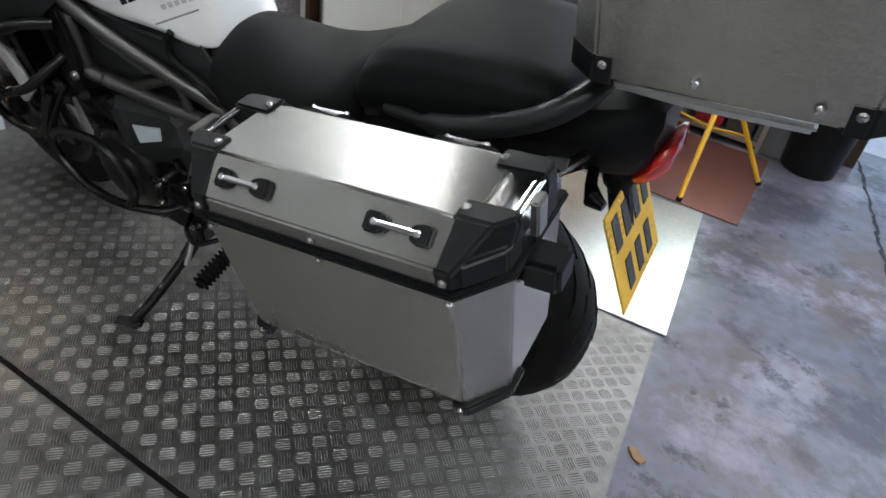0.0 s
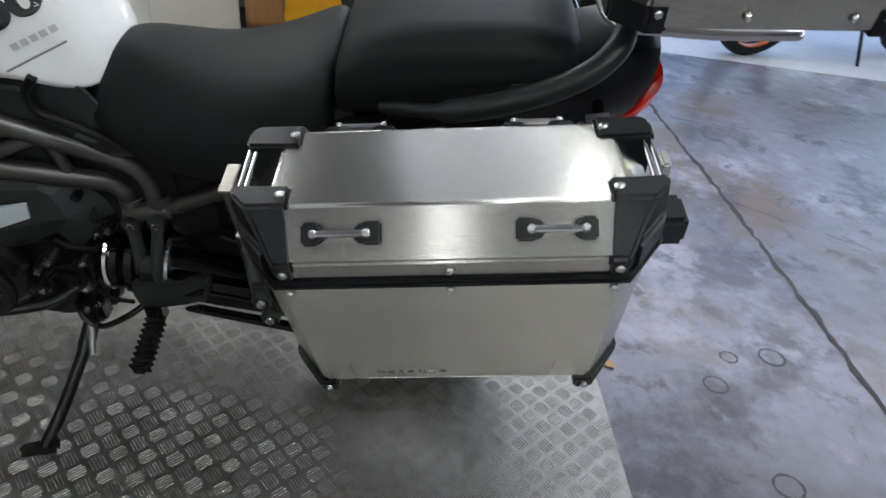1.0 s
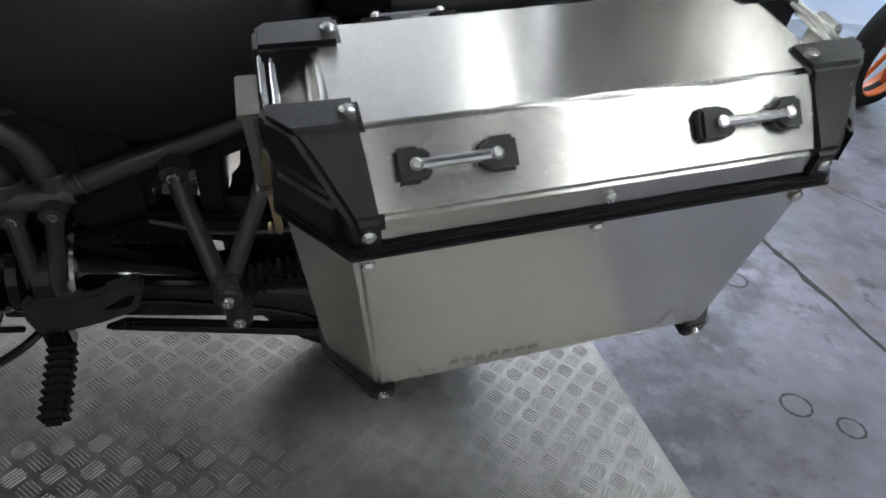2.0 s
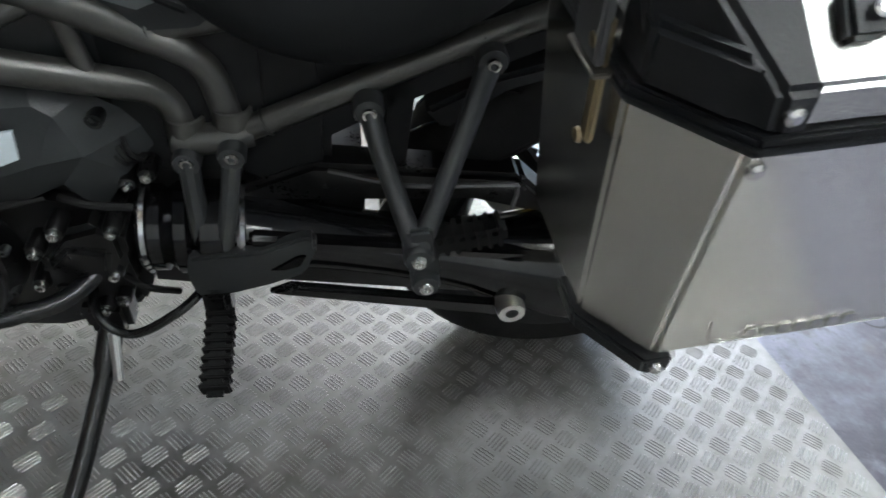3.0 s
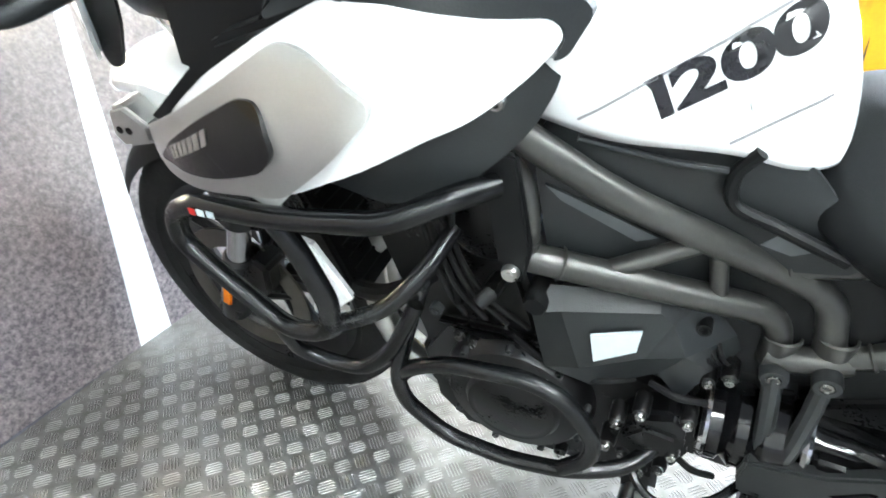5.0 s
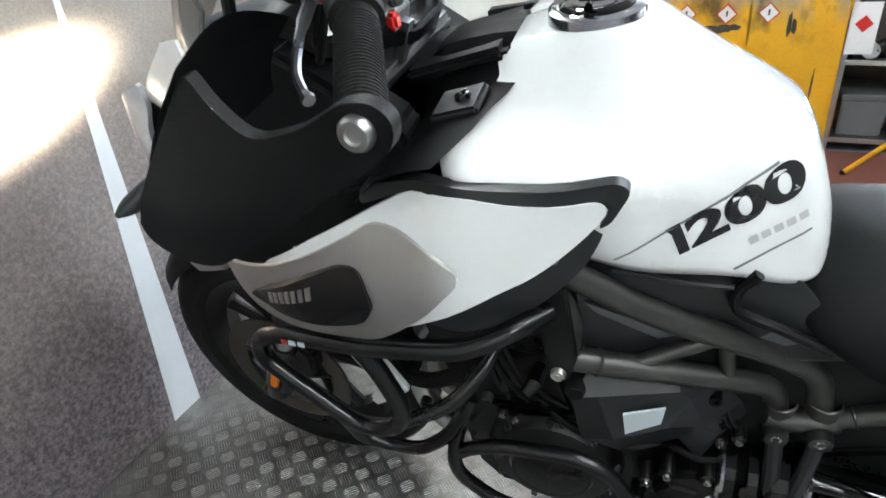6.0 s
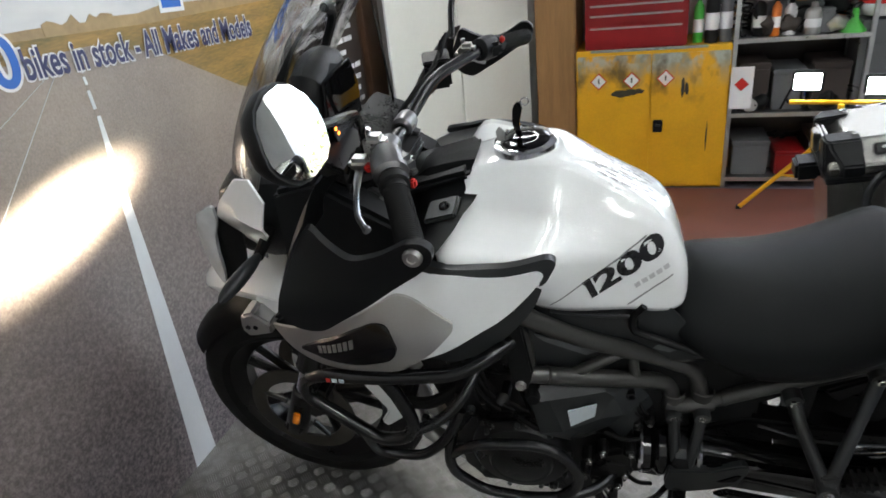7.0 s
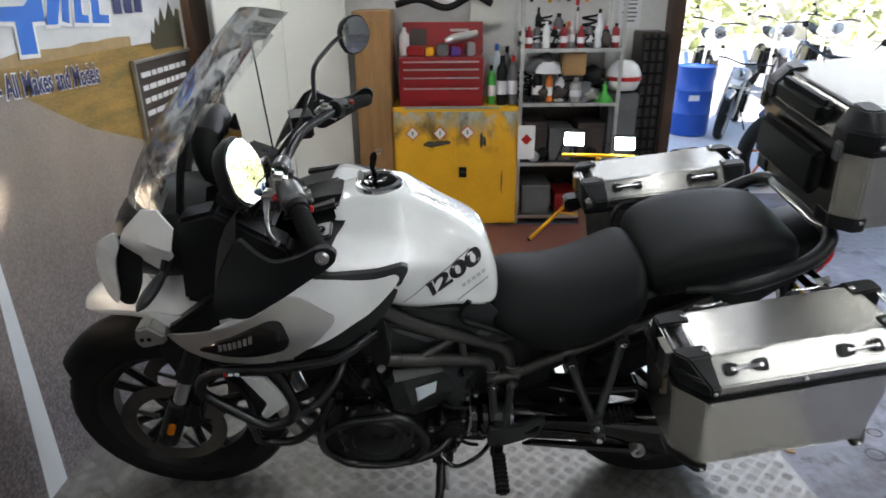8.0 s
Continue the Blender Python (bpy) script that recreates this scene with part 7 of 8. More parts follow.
for i, (x, z, w, h, mt) in enumerate(((-0.155, 0.555, 0.10, 0.04, SOOT), (-0.10, 0.562, 0.07, 0.035, SOOT), (-0.06, 0.567, 0.05, 0.025, SOOT), (0.165, 0.58, 0.018, 0.11, SOOT), (0.185, 0.57, 0.02, 0.07, SOOT), (0.3, 0.3, 0.008, 0.16, SOOT))):
    part("paint_mark", blot(x, z, w, h, mt, -0.2094 - 0.0001 * i, i), mt, yc)
part("top_smear", box((0.6, 0.02, 0.012), (-0.02, -0.185, 0.783), 0.002), SMEAR, yc)

# ---- red tool chest ----
REDP = material("red_steel_paint", (0.27, 0.01, 0.012), 0.32, 0.0, 0.12, 8.0, 0.05)
tc = thing("tool_chest", pose(0.771, 2.62, 0.789), "red steel tool chest with its lid open on the cabinet", "tool chest")
part("body", box((0.526, 0.3, 0.296), (0, 0, 0.149), 0.006), REDP, tc)
for z, h in ((0.262, 0.04), (0.214, 0.044), (0.16, 0.05), (0.076, 0.09)):
    dw = part("drawer", box((0.492, 0.014, h), (0, -0.154, z), 0.004), REDP, tc)
    part("drawer_pull", box((0.47, 0.012, 0.009), (0, -0.165, z + h / 2 - 0.008), 0.003), STEEL, dw, "bright drawer pull")
lid = part("lid", box((0.526, 0.02, 0.2), (0.012, 0.165, 0.39), 0.006, (-6, 0, 0)), REDP, tc, "open red lid")
part("lid_plate", box((0.11, 0.004, 0.12), (-0.15, 0.151, 0.39), 0.001, (-6, 0, 0)), NOTICE, lid)
part("lid_mark", box((0.12, 0.004, 0.016), (0.12, 0.148, 0.44), 0.001, (-6, 0, 0)), SILVER, lid)


def bottle(name, x, y, z, r, h, mat, capmat, label, category="bottle"):
    t = thing(name, pose(x, y, z), label, category)
    part("body", lathe([(0, 0), (r, 0), (r, h * 0.68), (r * 0.9, h * 0.76), (r * 0.4, h * 0.86), (r * 0.36, h * 0.9), (0, h * 0.9)], 20, "z"), mat, t)
    part("cap", lathe([(0, h * 0.88), (r * 0.42, h * 0.88), (r * 0.42, h), (0, h)], 16, "z"), capmat, t)
    part("label", lathe([(r * 1.01, h * 0.22), (r * 1.015, h * 0.22), (r * 1.015, h * 0.5), (r * 1.01, h * 0.5), (r * 1.01, h * 0.22)], 20, "z"), WHITEP, t)
    return t


GREENP = material("green_plastic", (0.06, 0.45, 0.05), 0.35, 0.0, 0.15)
ORANGEP = material("orange_plastic", (0.75, 0.2, 0.02), 0.4, 0.0, 0.15)
BLUEPL = material("blue_drum_paint", (0.01, 0.08, 0.42), 0.35, 0.0, 0.15, 5.0, 0.1)
CARD = material("brown_cardboard", (0.4, 0.24, 0.1), 0.7, 0.0, 0.2, 6.0, 0.1)
GREYB = material("grey_box_board", (0.13, 0.135, 0.14), 0.6, 0.0, 0.2, 6.0, 0.1)
PURPLE = material("purple_plastic", (0.12, 0.05, 0.3), 0.4, 0.0, 0.2)
bottle("bottle", 1.09, 2.56, 0.789, 0.026, 0.24, GREENP, BLACK, "green bottle standing on the yellow cabinet")
bottle("bottle", 1.155, 2.54, 0.789, 0.034, 0.30, BLACK, BLACK, "black bottle with a white label on the cabinet")
bottle("bottle", 1.225, 2.55, 0.789, 0.032, 0.30, GREYB, RED, "grey spray bottle with red top on the cabinet")
bottle("bottle", 1.13, 2.70, 0.789, 0.03, 0.36, LABELW, BLUEP, "pale bottle with blue cap on the cabinet")
bottle("bottle", 1.20, 2.72, 0.789, 0.03, 0.34, GREYB, BLACK, "grey bottle standing on the yellow cabinet")
bottle("bottle", 0.54, 2.60, 1.087, 0.032, 0.17, WHITEP, WHITEP, "white plastic bottle on the tool chest")
for i, (x, w, h, mt, nm) in enumerate(((0.62, 0.12, 0.06, REDP, "red"), (0.70, 0.06, 0.05, YELLOW, "yellow"), (0.78, 0.07, 0.07, GREYB, "grey"), (0.86, 0.06, 0.05, PURPLE, "purple"), (0.95, 0.05, 0.08, SILVER, "silver"))):
    solid("tool_case", box((w, 0.1, h), bevel=0.008), mt, pose(x, 2.60, 1.088 + h / 2, 0, 0, 7 * i - 12), nm + " plastic tool case on top of the tool chest", "tool case")
solid("power_tool", tube([(0, 0, 0), (0.05, 0, 0.02), (0.12, 0, 0.03), (0.2, 0, 0.05)], [0.02, 0.03, 0.03, 0.022], 12), SILVER, pose(0.80, 2.56, 1.172), "silver air tool lying across the tool cases", "air tool")

# ---- shelving ----
SHELFM = material("dull_shelf_steel", (0.22, 0.22, 0.23), 0.4, 0.8, 0.3, 6.0, 0.1)
sh = thing("shelving_unit", pose(1.575, 2.66, 0), "bright steel shelving unit crowded with workshop things", "shelving")
for sx in (-0.305, 0.305):
    for sy in (-0.19, 0.19):
        part("post", box((0.022, 0.022, 1.5), (sx, sy, 0.75), 0.003), STEEL, sh)
SHELVES = (0.05, 0.412, 0.797, 1.125)
for z in SHELVES:
    part("shelf", box((0.6, 0.39, 0.01), (0, 0, z + 0.006), 0.002), SHELFM, sh)
    part("shelf_lip", box((0.61, 0.012, 0.022), (0, -0.2, z), 0.003), STEEL, sh, "bright shelf edge")
# added dark sheet that stands in for the gloom behind the lower shelves
part("back_sheet", box((0.6, 0.006, 0.72), (0, 0.21, 0.38), 0.001), NOTICE, sh)


def crate(x, y, z, w, dpt, h, mat, label):
    t = thing("storage_box", pose(x, y, z), label, "box")
    part("body", box((w, dpt, h * 0.86), (0, 0, h * 0.43), 0.006, taper=1.06), mat, t)
    part("lid", box((w * 1.08, dpt * 1.08, h * 0.12), (0, 0, h * 0.92), 0.005), mat, t)
    return t


for i in range(11):
    x = 1.31 + 0.053 * i
    bottle("spray_can", x, 2.5 + 0.03 * (i % 2), 1.137, 0.023, 0.125 + 0.015 * ((i * 7) % 3), (REDP, GREYB, WHITEP, BLACK, REDP, SILVER)[i % 6], (RED, BLACK, WHITEP)[i % 3], ("red", "grey", "white", "black", "red", "silver")[i % 6] + " spray can on the top shelf", "spray can")
crate(1.66, 2.55, 0.809, 0.1, 0.12, 0.0 + 0.12, GREYB, "small grey storage box on the shelf")
bottle("tin", 1.62, 2.51, 0.809, 0.04, 0.15, SILVER, SILVER, "silver tin standing on the shelf", "tin")
bottle("bottle", 1.45, 2.5, 0.809, 0.022, 0.19, ORANGEP, BLACK, "orange bottle standing on the shelf")
bottle("bottle", 1.38, 2.53, 0.809, 0.03, 0.2, BLACK, BLACK, "black bottle standing on the shelf")
bottle("bottle", 1.52, 2.53, 0.809, 0.03, 0.17, WHITEP, BLACK, "white bottle standing on the shelf")
crate(1.60, 2.56, 0.97, 0.14, 0.14, 0.14, CARD, "brown cardboard box on the shelf")
solid("box_stand", box((0.2, 0.2, 0.16), (0, 0, 0.08), 0.005), GREYB, pose(1.6, 2.68, 0.809), "grey carton behind the bottles on the shelf", "carton")
solid("funnel", lathe([(0.0, 0.0), (0.014, 0.0), (0.018, 0.05), (0.055, 0.1), (0.058, 0.11), (0.05, 0.1), (0, 0.05)], 20, "z", rot=(180, 0, 0), at=(0, 0, 0.11)), GREENP, pose(1.80, 2.5, 0.809), "bright green plastic funnel on the shelf", "funnel")
solid("cloth", lathe([(0, 0.06), (0.04, 0.065), (0.07, 0.04), (0.085, 0.0), (0, 0)], 9, "z"), WHITEP, pose(1.44, 2.5, 0.99), "crumpled white cloth on the shelf", "cloth")
solid("rag_box", box((0.14, 0.14, 0.18), (0, 0, 0.09), 0.004), GREYB, pose(1.43, 2.6, 0.809), "grey carton under a cloth on the shelf", "carton")
# mostly dark boxes: the lower shelves' gloom is put into their colour
for i, (x, z, w, h, mt, nm) in enumerate(((1.38, 0.424, 0.14, 0.26, NOTICE, "black"), (1.55, 0.424, 0.15, 0.22, GREYB, "grey"), (1.74, 0.424, 0.16, 0.25, NOTICE, "black"), (1.4, 0.062, 0.18, 0.2, GREYB, "grey"), (1.6, 0.062, 0.14, 0.14, REDP, "red"), (1.76, 0.062, 0.13, 0.22, NOTICE, "black"))):
    crate(x, 2.63, z, w, 0.26, h, mt, nm + " storage box on the lower shelves")
solid("wheel_hub", lathe([(0, 0), (0.035, 0), (0.035, 0.03), (0.02, 0.035), (0.02, 0.05), (0, 0.05)], 20), STEEL, pose(1.37, 2.47, 0.46), "small bright metal hub on the shelf edge", "hub")
sg = solid("hazard_card", box((0.11, 0.003, 0.22), bevel=0.001), WHITEP, pose(1.315, 2.45, 0.56), "white hazard card with a red diamond by the shelf", "card")
part("diamond", box((0.05, 0.002, 0.05), (0.0, -0.003, 0.02), 0, (0, 45, 0)), RED, sg)
rng = random.Random(11)
for i in range(9):
    x = 1.30 + 0.06 * i
    solid("hanging_tool", tube([(0, 0, 0), (0, 0, -0.1), (0, 0, -0.13), (0, 0, -0.2)], [0.006, 0.006, 0.014, 0.012], 8), (STEEL, BLACK, RED, YELLOW)[i % 4], pose(x, 2.83, 1.56 + 0.06 * rng.random()), ("steel", "black", "red", "yellow")[i % 4] + " hand tool hanging over the shelf", "hand tool")
# more of the clutter on the shelves, in two uneven rows
rng = random.Random(31)
TINTS = ((BLACK, "black"), (NOTICE, "dark brown"), (REDP, "red"), (GREYB, "grey"), (SILVER, "silver"), (ORANGEP, "orange"), (BLUEPL, "blue"), (WHITEP, "white"), (BLACK, "black"), (NOTICE, "dark brown"), (CARD, "brown"))
for z in (0.809, 0.424, 0.062, 1.137):
    for row, y0 in enumerate((2.76, 2.66)):
        for i in range(8 if row == 0 else 5):
            x, w, h = 1.312 + (0.07 if row == 0 else 0.115) * i + rng.uniform(-0.015, 0.015), rng.uniform(0.03, 0.06), rng.uniform(0.08, 0.25 if row == 0 else 0.15)
            mt, nm = rng.choice(TINTS)
            pick = rng.random()
            if pick < 0.4:
                bottle("tin", x, y0 + rng.uniform(-0.03, 0.03), z, w * 0.55, h, mt, BLACK, nm + " tin among the clutter on the shelf", "tin")
            elif pick < 0.75:
                t = crate(x, y0, z, w, 0.07, h * 0.8, mt, nm + " small carton among the clutter on the shelf")
                t.rotation_euler = (0, 0, rng.uniform(-0.5, 0.5))
            else:
                solid("cable_coil", tube([(0.045 * math.cos(a), 0.03 * math.sin(a), 0.012 + 0.0028 * k) for k, a in enumerate(np.linspace(0, 25, 60))], 0.007, 6), RUBBER, pose(x, y0, z + 0.002), "coil of black cable on the shelf", "cable coil")
# rags and pads thrown over the things
for x, y, z, r, mt, nm in ((1.40, 2.56, 1.06, 0.075, GREYB, "grey"), (1.50, 2.60, 1.03, 0.06, WHITEP, "white"), (1.73, 2.6, 0.985, 0.07, BLACK, "black"), (1.72, 2.56, 0.66, 0.06, GREYB, "grey")):
    bm = bmesh.new()
    bmesh.ops.create_icosphere(bm, subdivisions=3, radius=r)
    for v in bm.verts:
        k = 1 + 0.45 * noise.noise(v.co * 22 + Vector((x * 9, y, z)))
        v.co = Vector((v.co.x * k * 1.1, v.co.y * k * 0.8, v.co.z * k * 0.9))
    low = min(v.co.z for v in bm.verts)
    for v in bm.verts:
        v.co.z -= low
    solid("rag", bm, mt, pose(x, y, z - 0.10), nm + " crumpled rag thrown among the things on the shelf", "rag", sharp=70)
# tangled cables, gloves and tools in front of the rest
rng = random.Random(47)
for z, n, top in ((0.809, 7, 0.13), (0.424, 6, 0.12), (1.137, 4, 0.09)):
    for i in range(n):
        x, y = 1.31 + 0.53 * (i + rng.uniform(0.1, 0.9)) / n, 2.495 + rng.uniform(0, 0.03)
        if rng.random() < 0.5:
            pts = [(rng.uniform(-0.05, 0.05), rng.uniform(-0.015, 0.02), 0.012 + top * rng.random()) for k in range(7)]
            pts[0] = (pts[0][0], pts[0][1], 0.008)
            solid("cable", tube(smooth_path(pts, 5), 0.0055, 6), RUBBER, pose(x, y, z), "tangled black cable hanging over the shelf edge", "cable")
        else:
            bm = bmesh.new()
            bmesh.ops.create_icosphere(bm, subdivisions=3, radius=0.042)
            for v in bm.verts:
                k = 1 + 0.5 * noise.noise(v.co * 30 + Vector((x * 13, z * 7, i)))
                v.co = Vector((v.co.x * k * 1.15, v.co.y * k * 0.7, v.co.z * k))
            low = min(v.co.z for v in bm.verts)
            for v in bm.verts:
                v.co.z -= low
            mt, nm = rng.choice(TINTS[:5])
            solid("work_glove", bm, mt, pose(x, y, z), nm + " crumpled work glove on the shelf", "glove", sharp=70)
# helmet
hm = thing("helmet", pose(1.93, 2.56, 0.875), "white motorcycle helmet with a red stripe on a stand", "helmet")
part("shell", lathe([(0, 0.185), (0.05, 0.178), (0.085, 0.15), (0.106, 0.105), (0.105, 0.05), (0.09, 0.01), (0.08, 0.0), (0, 0.02)], 28, "z"), WHITE, hm)
part("stripe", lathe([(0.109, 0.085), (0.1095, 0.085), (0.1085, 0.06), (0.108, 0.06), (0.109, 0.085)], 28, "z"), RED, hm)
crate(1.93, 2.60, 0.0, 0.17, 0.2, 0.875, GREYB, "tall grey carton under the helmet")
vt = thing("plastic_rack", pose(2.11, 2.66, 0), "tall black plastic rack with square openings by the doorway", "rack")
part("body", box((0.16, 0.2, 1.22), (0, 0.03, 0.61), 0.006), NOTICE, vt)
for k in range(17):
    part("slat", box((0.15, 0.02, 0.018), (0, -0.078, 0.06 + 0.07 * k), 0.003), BLACK, vt)
for sx in (-0.07, -0.023, 0.023, 0.07):
    part("upright", box((0.012, 0.022, 1.2), (sx, -0.08, 0.61), 0.003), BLACK, vt)
pp = solid("paper_notice", box((0.15, 0.002, 0.21), bevel=0.0005), WHITEP, pose(2.02, 2.893, 1.33), "white paper notice taped to the wall", "notice")
for k in range(6):
    part("text_bar", box((0.1 - 0.012 * (k % 3), 0.001, 0.01), (0, -0.0018, 0.07 - 0.026 * k), 0), GREYB, pp)
el = thing("switch_box", pose(1.07, 2.87, 1.40), "grey electrical switch box on the wall", "switch box")
part("case", box((0.22, 0.06, 0.3), (0, 0, 0), 0.006), PANELW, el)
part("cover", box((0.2, 0.012, 0.27), (0, -0.035, 0), 0.004), PANELW, el)
solid("hose", tube(smooth_path([(0, 0, 0), (0.15, 0.02, 0.03), (0.33, 0, -0.02), (0.5, 0.02, 0.05), (0.62, 0, 0.0)], 6), 0.022, 12), RUBBER, pose(0.48, 2.78, 1.385), "thick black rubber hose hanging along the wall", "hose")
solid("door_jamb", box((0.07, 0.26, 3.05), bevel=0.004), DARKWOOD, pose(2.305, 2.88, 1.521), "dark wooden jamb of the open doorway", "door frame", kind="structure")

# ---- work lamp on its tripod ----
tp = thing("work_lamp", pose(1.67, 1.98, 0), "twin work lamp, switched on, on a yellow tripod", "work lamp")
HUB = Vector((0, 0, 0.47))
for fx, fy in ((-0.35, 0.17), (0.032, -0.362), (0.288, 0.11)):
    ft = Vector((fx, fy, 0.008))
    lg = part("leg", tube([HUB + (ft - HUB) * 0.05, ft], 0.011, 10), YELLOW, tp, "yellow tripod leg")
    part("brace", tube([Vector((0, 0, 0.22)), HUB + (ft - HUB) * 0.55], 0.006, 8), YELLOW, lg)
    part("foot", tube([ft + Vector((0, 0, 0.012)), ft - Vector((0, 0, 0.006))], 0.014, 10), BLACK, lg)
part("pole", tube([(0, 0, 0.18), (0, 0, 0.58)], 0.013, 12), YELLOW, tp)
part("collar", tube([(0, 0, 0.44), (0, 0, 0.49)], 0.024, 12), BLACK, tp)
part("cross_bar", tube([(-0.2, 0.05, 0.585), (0.22, 0.05, 0.57)], 0.011, 10), YELLOW, tp)
for x, z in ((-0.13, 0.675), (0.165, 0.645)):
    lh = part("lamp_head", box((0.13, 0.05, 0.095), (x, 0.08, z), 0.01, (0, 0, -12)), BLACK, tp, "black lamp head")
    part("lamp_glass", box((0.105, 0.006, 0.072), (x - 0.006, 0.052, z), 0.002, (0, 0, -12)), LAMPLED, lh, "shining lamp glass")

# ---- black bucket, wood chip, floor crack ----
bk = thing("bucket", pose(2.13, 2.51, -0.004), "black plastic bin standing on the floor", "bin")
part("body", lathe([(0, 0.0), (0.12, 0.0), (0.13, 0.01), (0.155, 0.42), (0.165, 0.43), (0.16, 0.44), (0.148, 0.43), (0.12, 0.02), (0, 0.02)], 32, "z"), BLACK, bk)
solid("wood_chip", prism([(-0.028, 0.008), (-0.012, 0.02), (0.024, -0.006), (0.014, -0.024), (-0.005, -0.02)], 0.0, 0.005, 0.001, "z"), WOOD, pose(1.975, 0.195, -0.003), "small splinter of pale wood on the concrete", "wood chip")
CRACK = material("dark_crack", (0.04, 0.038, 0.04), 0.8, 0.0, 0.3, 20.0, 0.2)
bm = bmesh.new()
rng = random.Random(5)


def crack(pts, w):
    path = []
    for p, q in zip(pts, pts[1:]):
        for k in range(14):
            path.append((p[0] + (q[0] - p[0]) * k / 14 + rng.uniform(-0.007, 0.007), p[1] + (q[1] - p[1]) * k / 14 + rng.uniform(-0.007, 0.007)))
    own = bmesh.new()
    rows = []
    for i, (x, y) in enumerate(path):
        g = w * rng.uniform(0.4, 1.2)
        rows.append((own.verts.new((x - g, y - g * 0.3, -0.0032)), own.verts.new((x + g, y + g * 0.3, -0.0032))))
    for r0, r1 in zip(rows, rows[1:]):
        own.faces.new((r0[0], r0[1], r1[1], r1[0]))
    return own


def on_floor(ob):
    ob.matrix_parent_inverse = bpy.data.objects["floor"].matrix_world.inverted()


bpy.context.view_layer.update()
FLOOR = bpy.data.objects["floor"]
on_floor(part("floor_joint", crack([(2.36, 2.9), (2.45, 2.27), (2.50, 1.85), (2.595, 1.2), (2.65, 0.72), (2.695, 0.3), (2.81, -1.2), (2.92, -3.0)], 0.011), CRACK, FLOOR))
on_floor(part("floor_joint", crack([(2.46, 2.03), (2.67, 1.98), (3.19, 2.0), (3.55, 1.98), (5.2, 2.1)], 0.005), CRACK, FLOOR))
on_floor(part("floor_joint", crack([(2.595, 1.2), (3.1, 0.95), (3.5, 0.2)], 0.003), CRACK, FLOOR))
for x, y, r in ((2.263, 0.165, 0.032), (2.331, 0.28, 0.024), (2.35, -0.13, 0.035), (2.44, -0.2, 0.03), (2.461, 0.303, 0.036)):
    n = 28
    own = bmesh.new()
    rows = []
    for k in range(n):
        a = 2 * math.pi * k / n
        g = 0.0035 * rng.uniform(0.5, 1.3)
        rows.append((own.verts.new((x + (r - g) * math.cos(a), y + (r - g) * 0.9 * math.sin(a), -0.0033)), own.verts.new((x + (r + g) * math.cos(a), y + (r + g) * 0.9 * math.sin(a), -0.0033))))
    for k in range(n):
        own.faces.new((rows[k][0], rows[k][1], rows[(k + 1) % n][1], rows[(k + 1) % n][0]))
    on_floor(part("ring_stain", own, CRACK, FLOOR))

# ---- outside ----
ASPH = material("pale_yard_concrete", (0.62, 0.61, 0.61), 0.7, 0.0, 0.2, 1.0, 0.2, 20.0)
solid("ground", box((160, 120, 0.1), (30, 63.1, -0.056), 0), ASPH, pose(0, 0, 0), "pale sunlit yard outside the doorway", "ground", kind="structure")
br = thing("oil_drum", pose(3.42, 5.25, 0), "blue steel oil drum in the yard", "drum")
part("body", lathe([(0, 0), (0.195, 0), (0.2, 0.01), (0.2, 0.22), (0.207, 0.23), (0.2, 0.24), (0.2, 0.46), (0.207, 0.47), (0.2, 0.48), (0.2, 0.69), (0.205, 0.70), (0.195, 0.705), (0.19, 0.69), (0, 0.69)], 40, "z"), BLUEPL, br)
part("label", box((0.11, 0.002, 0.06), (-0.05, -0.2, 0.40), 0.0), WHITEP, br)


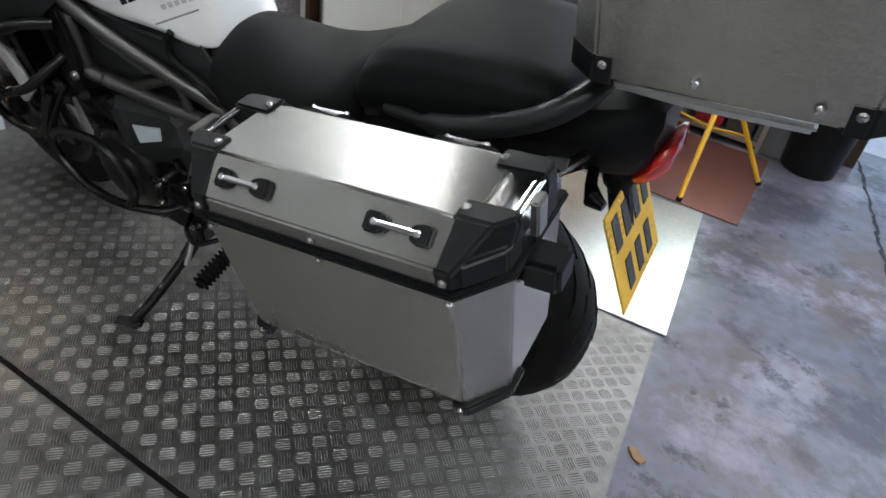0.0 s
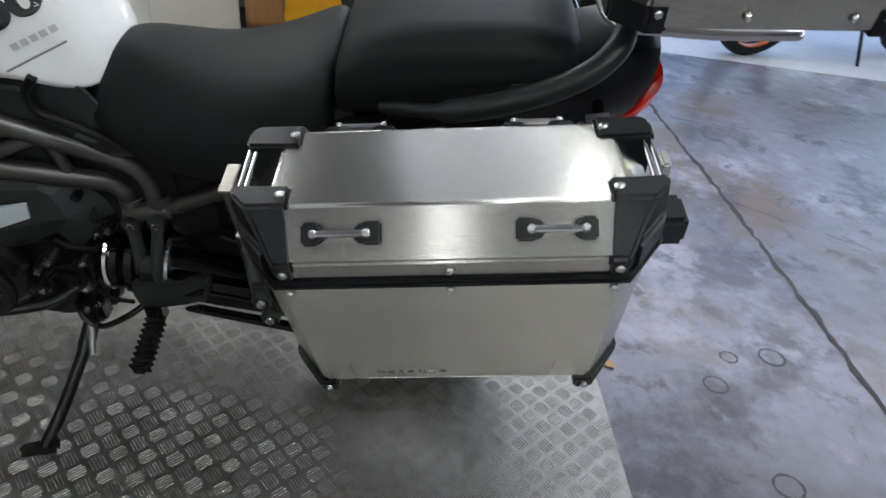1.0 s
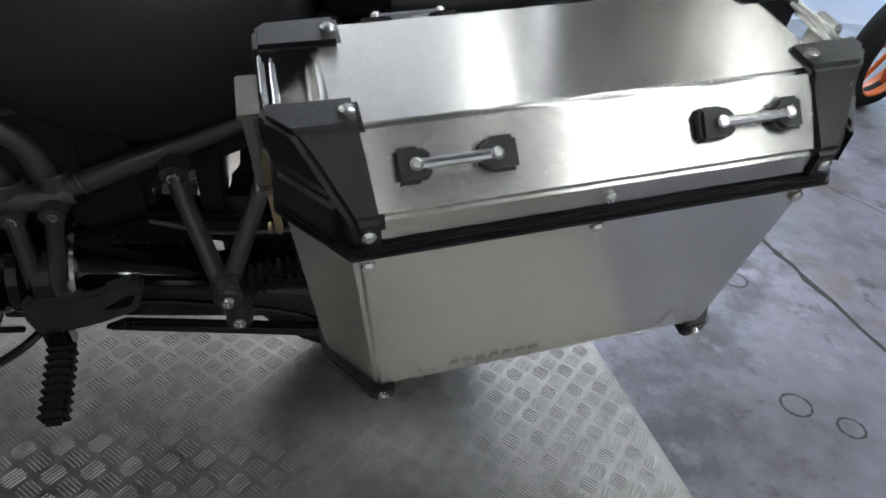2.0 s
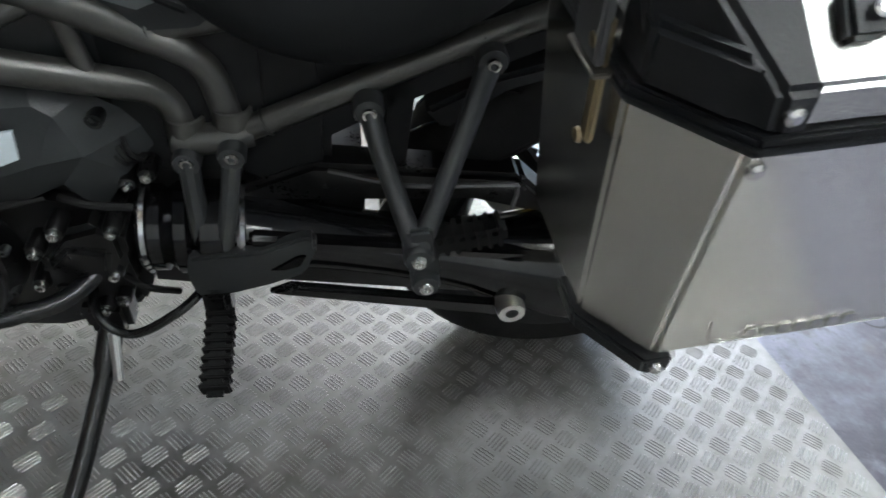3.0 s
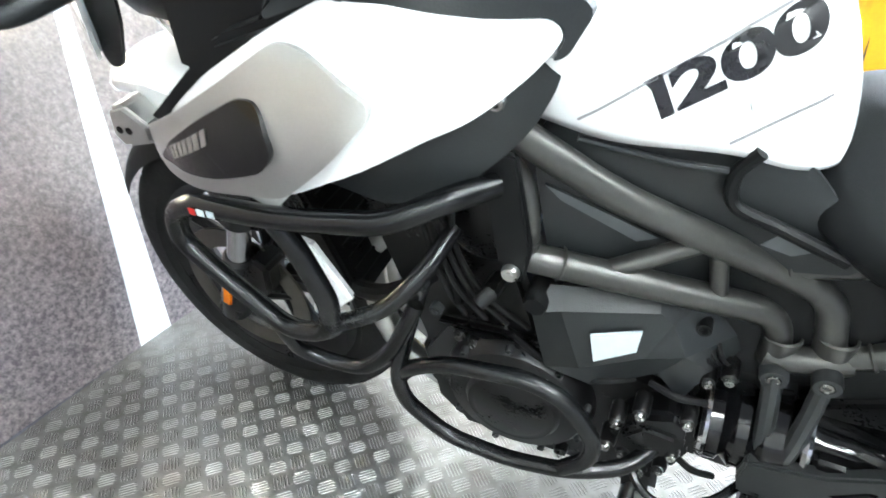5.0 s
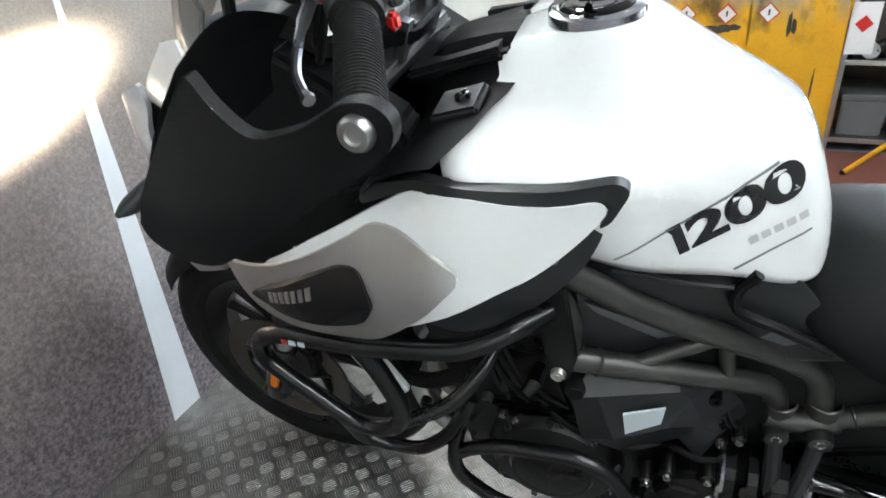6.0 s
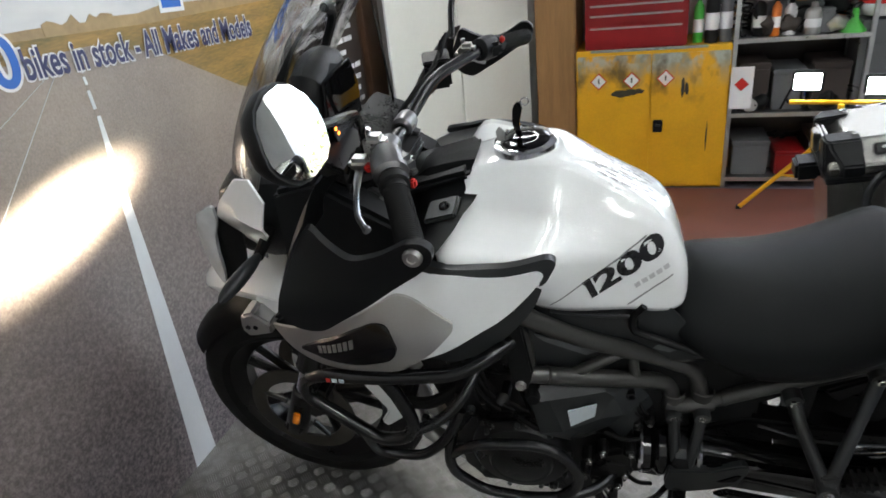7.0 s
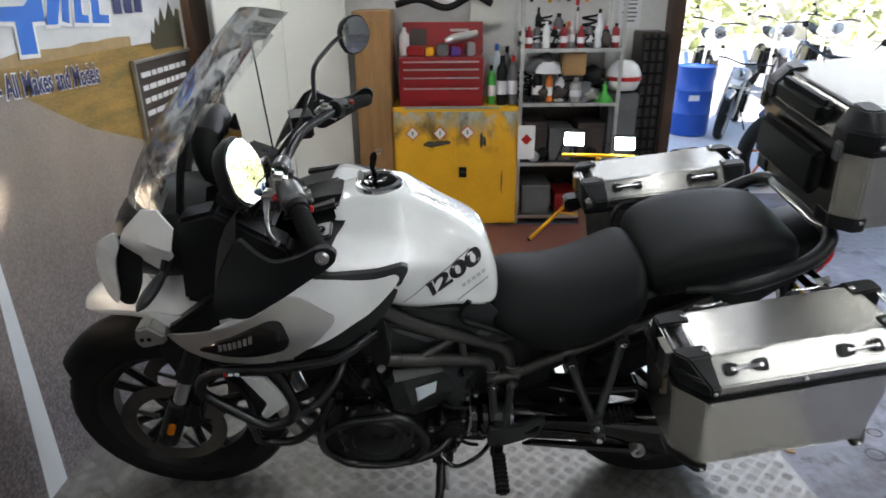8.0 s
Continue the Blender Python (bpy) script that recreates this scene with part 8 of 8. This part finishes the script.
def parked_bike(m, paint, label, rims=None):
    """A parked motorcycle, its front towards -x."""
    t = thing("parked_motorcycle", m, label, "motorcycle", "motorcycles parked outside")
    for x, nm in ((0, "front_wheel"), (1.42, "rear_wheel")):
        w = part(nm, lathe([(0.245, -0.05), (0.29, -0.055), (0.312, -0.03), (0.316, 0), (0.312, 0.03), (0.29, 0.055), (0.245, 0.05), (0.235, 0), (0.245, -0.05)], 40, at=(x, 0, 0.316)), RUBBER, t)
        for k in range(6):
            a = k * math.pi / 3
            part("spoke", tube([(x, 0, 0.316), (x + 0.24 * math.cos(a), 0, 0.316 + 0.24 * math.sin(a))], 0.011, 6), rims or SILVER, w)
        part("rim", lathe([(0.238, -0.045), (0.246, -0.05), (0.246, 0.05), (0.238, 0.045), (0.238, -0.045)], 40, at=(x, 0, 0.316)), rims or SILVER, w)
    for y in (-0.1, 0.1):
        part("fork_leg", tube([(0, y, 0.316), (0.1, y, 0.55), (0.3, y, 0.95)], [0.024, 0.024, 0.02], 10), SILVER, t)
    part("mudguard", tube([(-0.2, 0, 0.59), (-0.08, 0, 0.66), (0.1, 0, 0.64)], [0.03, 0.055, 0.05], 8), paint, t)
    part("engine", box((0.42, 0.34, 0.36), (0.68, 0, 0.45), 0.05), ENGINE, t)
    part("fuel_tank", hull([(0.36, [(0, 0.9), (-0.1, 0.88), (-0.13, 0.78), (0, 0.74)]), (0.55, [(0, 0.98), (-0.13, 0.93), (-0.15, 0.8), (0, 0.74)]), (0.82, [(0, 0.86), (-0.09, 0.84), (-0.1, 0.77), (0, 0.74)])]), paint, t, sub=2)
    part("seat", hull([(0.8, [(0, 0.84), (-0.09, 0.83), (-0.1, 0.75), (0, 0.73)]), (1.1, [(0, 0.84), (-0.13, 0.83), (-0.13, 0.77), (0, 0.75)]), (1.5, [(0, 0.92), (-0.09, 0.91), (-0.09, 0.86), (0, 0.85)])]), VINYL, t, sub=1)
    part("tail", hull([(1.3, [(0, 0.88), (-0.1, 0.86), (-0.09, 0.76), (0, 0.75)]), (1.68, [(0, 0.92), (-0.05, 0.91), (-0.05, 0.85), (0, 0.84)])]), paint, t, sub=1)
    part("headlamp", lathe([(0, -0.06), (0.07, -0.055), (0.085, -0.03), (0.08, 0.03), (0.04, 0.09), (0, 0.1)], 24, "x", (0.1, 0, 0.9)), CHROME, t)
    part("handlebar", tube(rounded([(0.42, -0.36, 1.03), (0.32, -0.22, 1.04), (0.28, 0, 1.0), (0.32, 0.22, 1.04), (0.42, 0.36, 1.03)], 0.05), 0.012, 8), TUBEB, t)
    for y in (-1, 1):
        part("mirror", lathe([(0, -0.008), (0.022, -0.006), (0.026, 0.004), (0, 0.015)], 16, "x", (0.36, y * 0.33, 1.17)), BLACK, t)
        part("mirror_stem", tube([(0.34, y * 0.25, 1.04), (0.36, y * 0.33, 1.19)], 0.005, 6), TUBEB, t)
    part("swing_arm", tube([(0.85, -0.1, 0.42), (1.42, -0.1, 0.316)], 0.03, 8), ENGINE, t)
    part("exhaust", tube([(0.6, 0.17, 0.26), (1.0, 0.19, 0.3), (1.5, 0.2, 0.45)], [0.03, 0.04, 0.05], 12), CHROME, t)
    part("side_stand", tube([(0.75, -0.12, 0.28), (0.78, -0.25, 0.0)], 0.012, 8), TUBEB, t)
    return t


BLUEBIKE = material("dark_blue_bike_paint", (0.02, 0.03, 0.12), 0.2, 0.0, 0.05, coat=0.6)
ORANGEW = material("orange_wheel_paint", (0.6, 0.13, 0.02), 0.35, 0.0, 0.1)
parked_bike(pose(3.64, 4.98, -0.004, 8, 0, 58) @ Matrix.Diagonal((0.74, 0.74, 0.74, 1)), SILVER, "silver motorcycle parked in the bright yard")
parked_bike(pose(4.3, 7.2, -0.004, 8, 0, 75), WHITE, "white motorcycle parked in the bright yard")
parked_bike(pose(5.3, 7.4, -0.004, 8, 0, 75), SILVER, "silver-grey motorcycle parked in the bright yard")
parked_bike(pose(3.6, 8.2, -0.004, 8, 0, 80), BLUEBIKE, "dark blue motorcycle parked in the bright yard")
parked_bike(pose(6.2, 7.8, -0.004, 8, 0, 75), WHITE, "white sports motorcycle parked in the bright yard")
parked_bike(pose(3.3, 3.3, -0.004, 8, 0, 22), BLUEBIKE, "dark blue motorcycle with orange wheels standing in the doorway", ORANGEW)
parked_bike(pose(3.95, 1.62, -0.004, 8, 0, 20), BLUEBIKE, "dark motorcycle with orange wheels standing on the workshop floor", ORANGEW)
rng = random.Random(21)
# Leaf colour lightened far past foliage: the yard's glare is put into it.
LEAF = material("sunlit_leaves", (0.4, 0.44, 0.18), 0.6, 0.0, 0.5, 3.0, 0.0)
verts, faces = [], []
for i in range(3600):
    x, y = rng.uniform(-2, 26), rng.uniform(13, 17)
    z = max(0.05, rng.uniform(0, 1) ** 0.7 * (2.6 + 1.2 * math.sin(x * 0.8) + 0.6 * math.sin(x * 2.3)))
    s = rng.uniform(0.08, 0.22)
    a, t = rng.uniform(0, 6.28), rng.uniform(-0.9, 0.9)
    u = Vector((math.cos(a), math.sin(a), t)) * s
    v = Vector((-math.sin(a), math.cos(a), rng.uniform(-0.9, 0.9))) * s * 0.6
    c = Vector((x, y, z))
    k = len(verts)
    verts += [c - u, c - v, c + u, c + v]
    faces.append((k, k + 1, k + 2, k + 3))
me = bpy.data.meshes.new("hedge")
me.from_pydata(verts, [], faces)
me.materials.append(LEAF)
tagged(new("hedge", me), "sunlit yellow-green hedge behind the yard", "hedge", kind="stuff")
# stone kept this pale to carry the same glare behind the leaves
ROCK = material("sunlit_stone", (0.72, 0.67, 0.58), 0.8, 0.0, 0.3, 3.0, 0.3)
slab("yard_wall", (-2, 17.5, -0.01), (40, 17.9, 2.3), ROCK, "pale sunlit stone wall at the back of the yard")

# ---- light of the motorcycle's headlamp on the banner ----
hl = new("headlamp_beam", bpy.data.lights.new("headlamp_beam", "SPOT"))
hl.data.energy, hl.data.color, hl.data.spot_size, hl.data.spot_blend, hl.data.shadow_soft_size = 46.0, (1.0, 0.9, 0.72), radians(94), 1.0, 0.03
hl.matrix_world = look((-0.10, -0.13, 1.0), (WALL_X, -0.15, 0.90), 12) @ Matrix.Diagonal((1, 0.27, 1, 1))
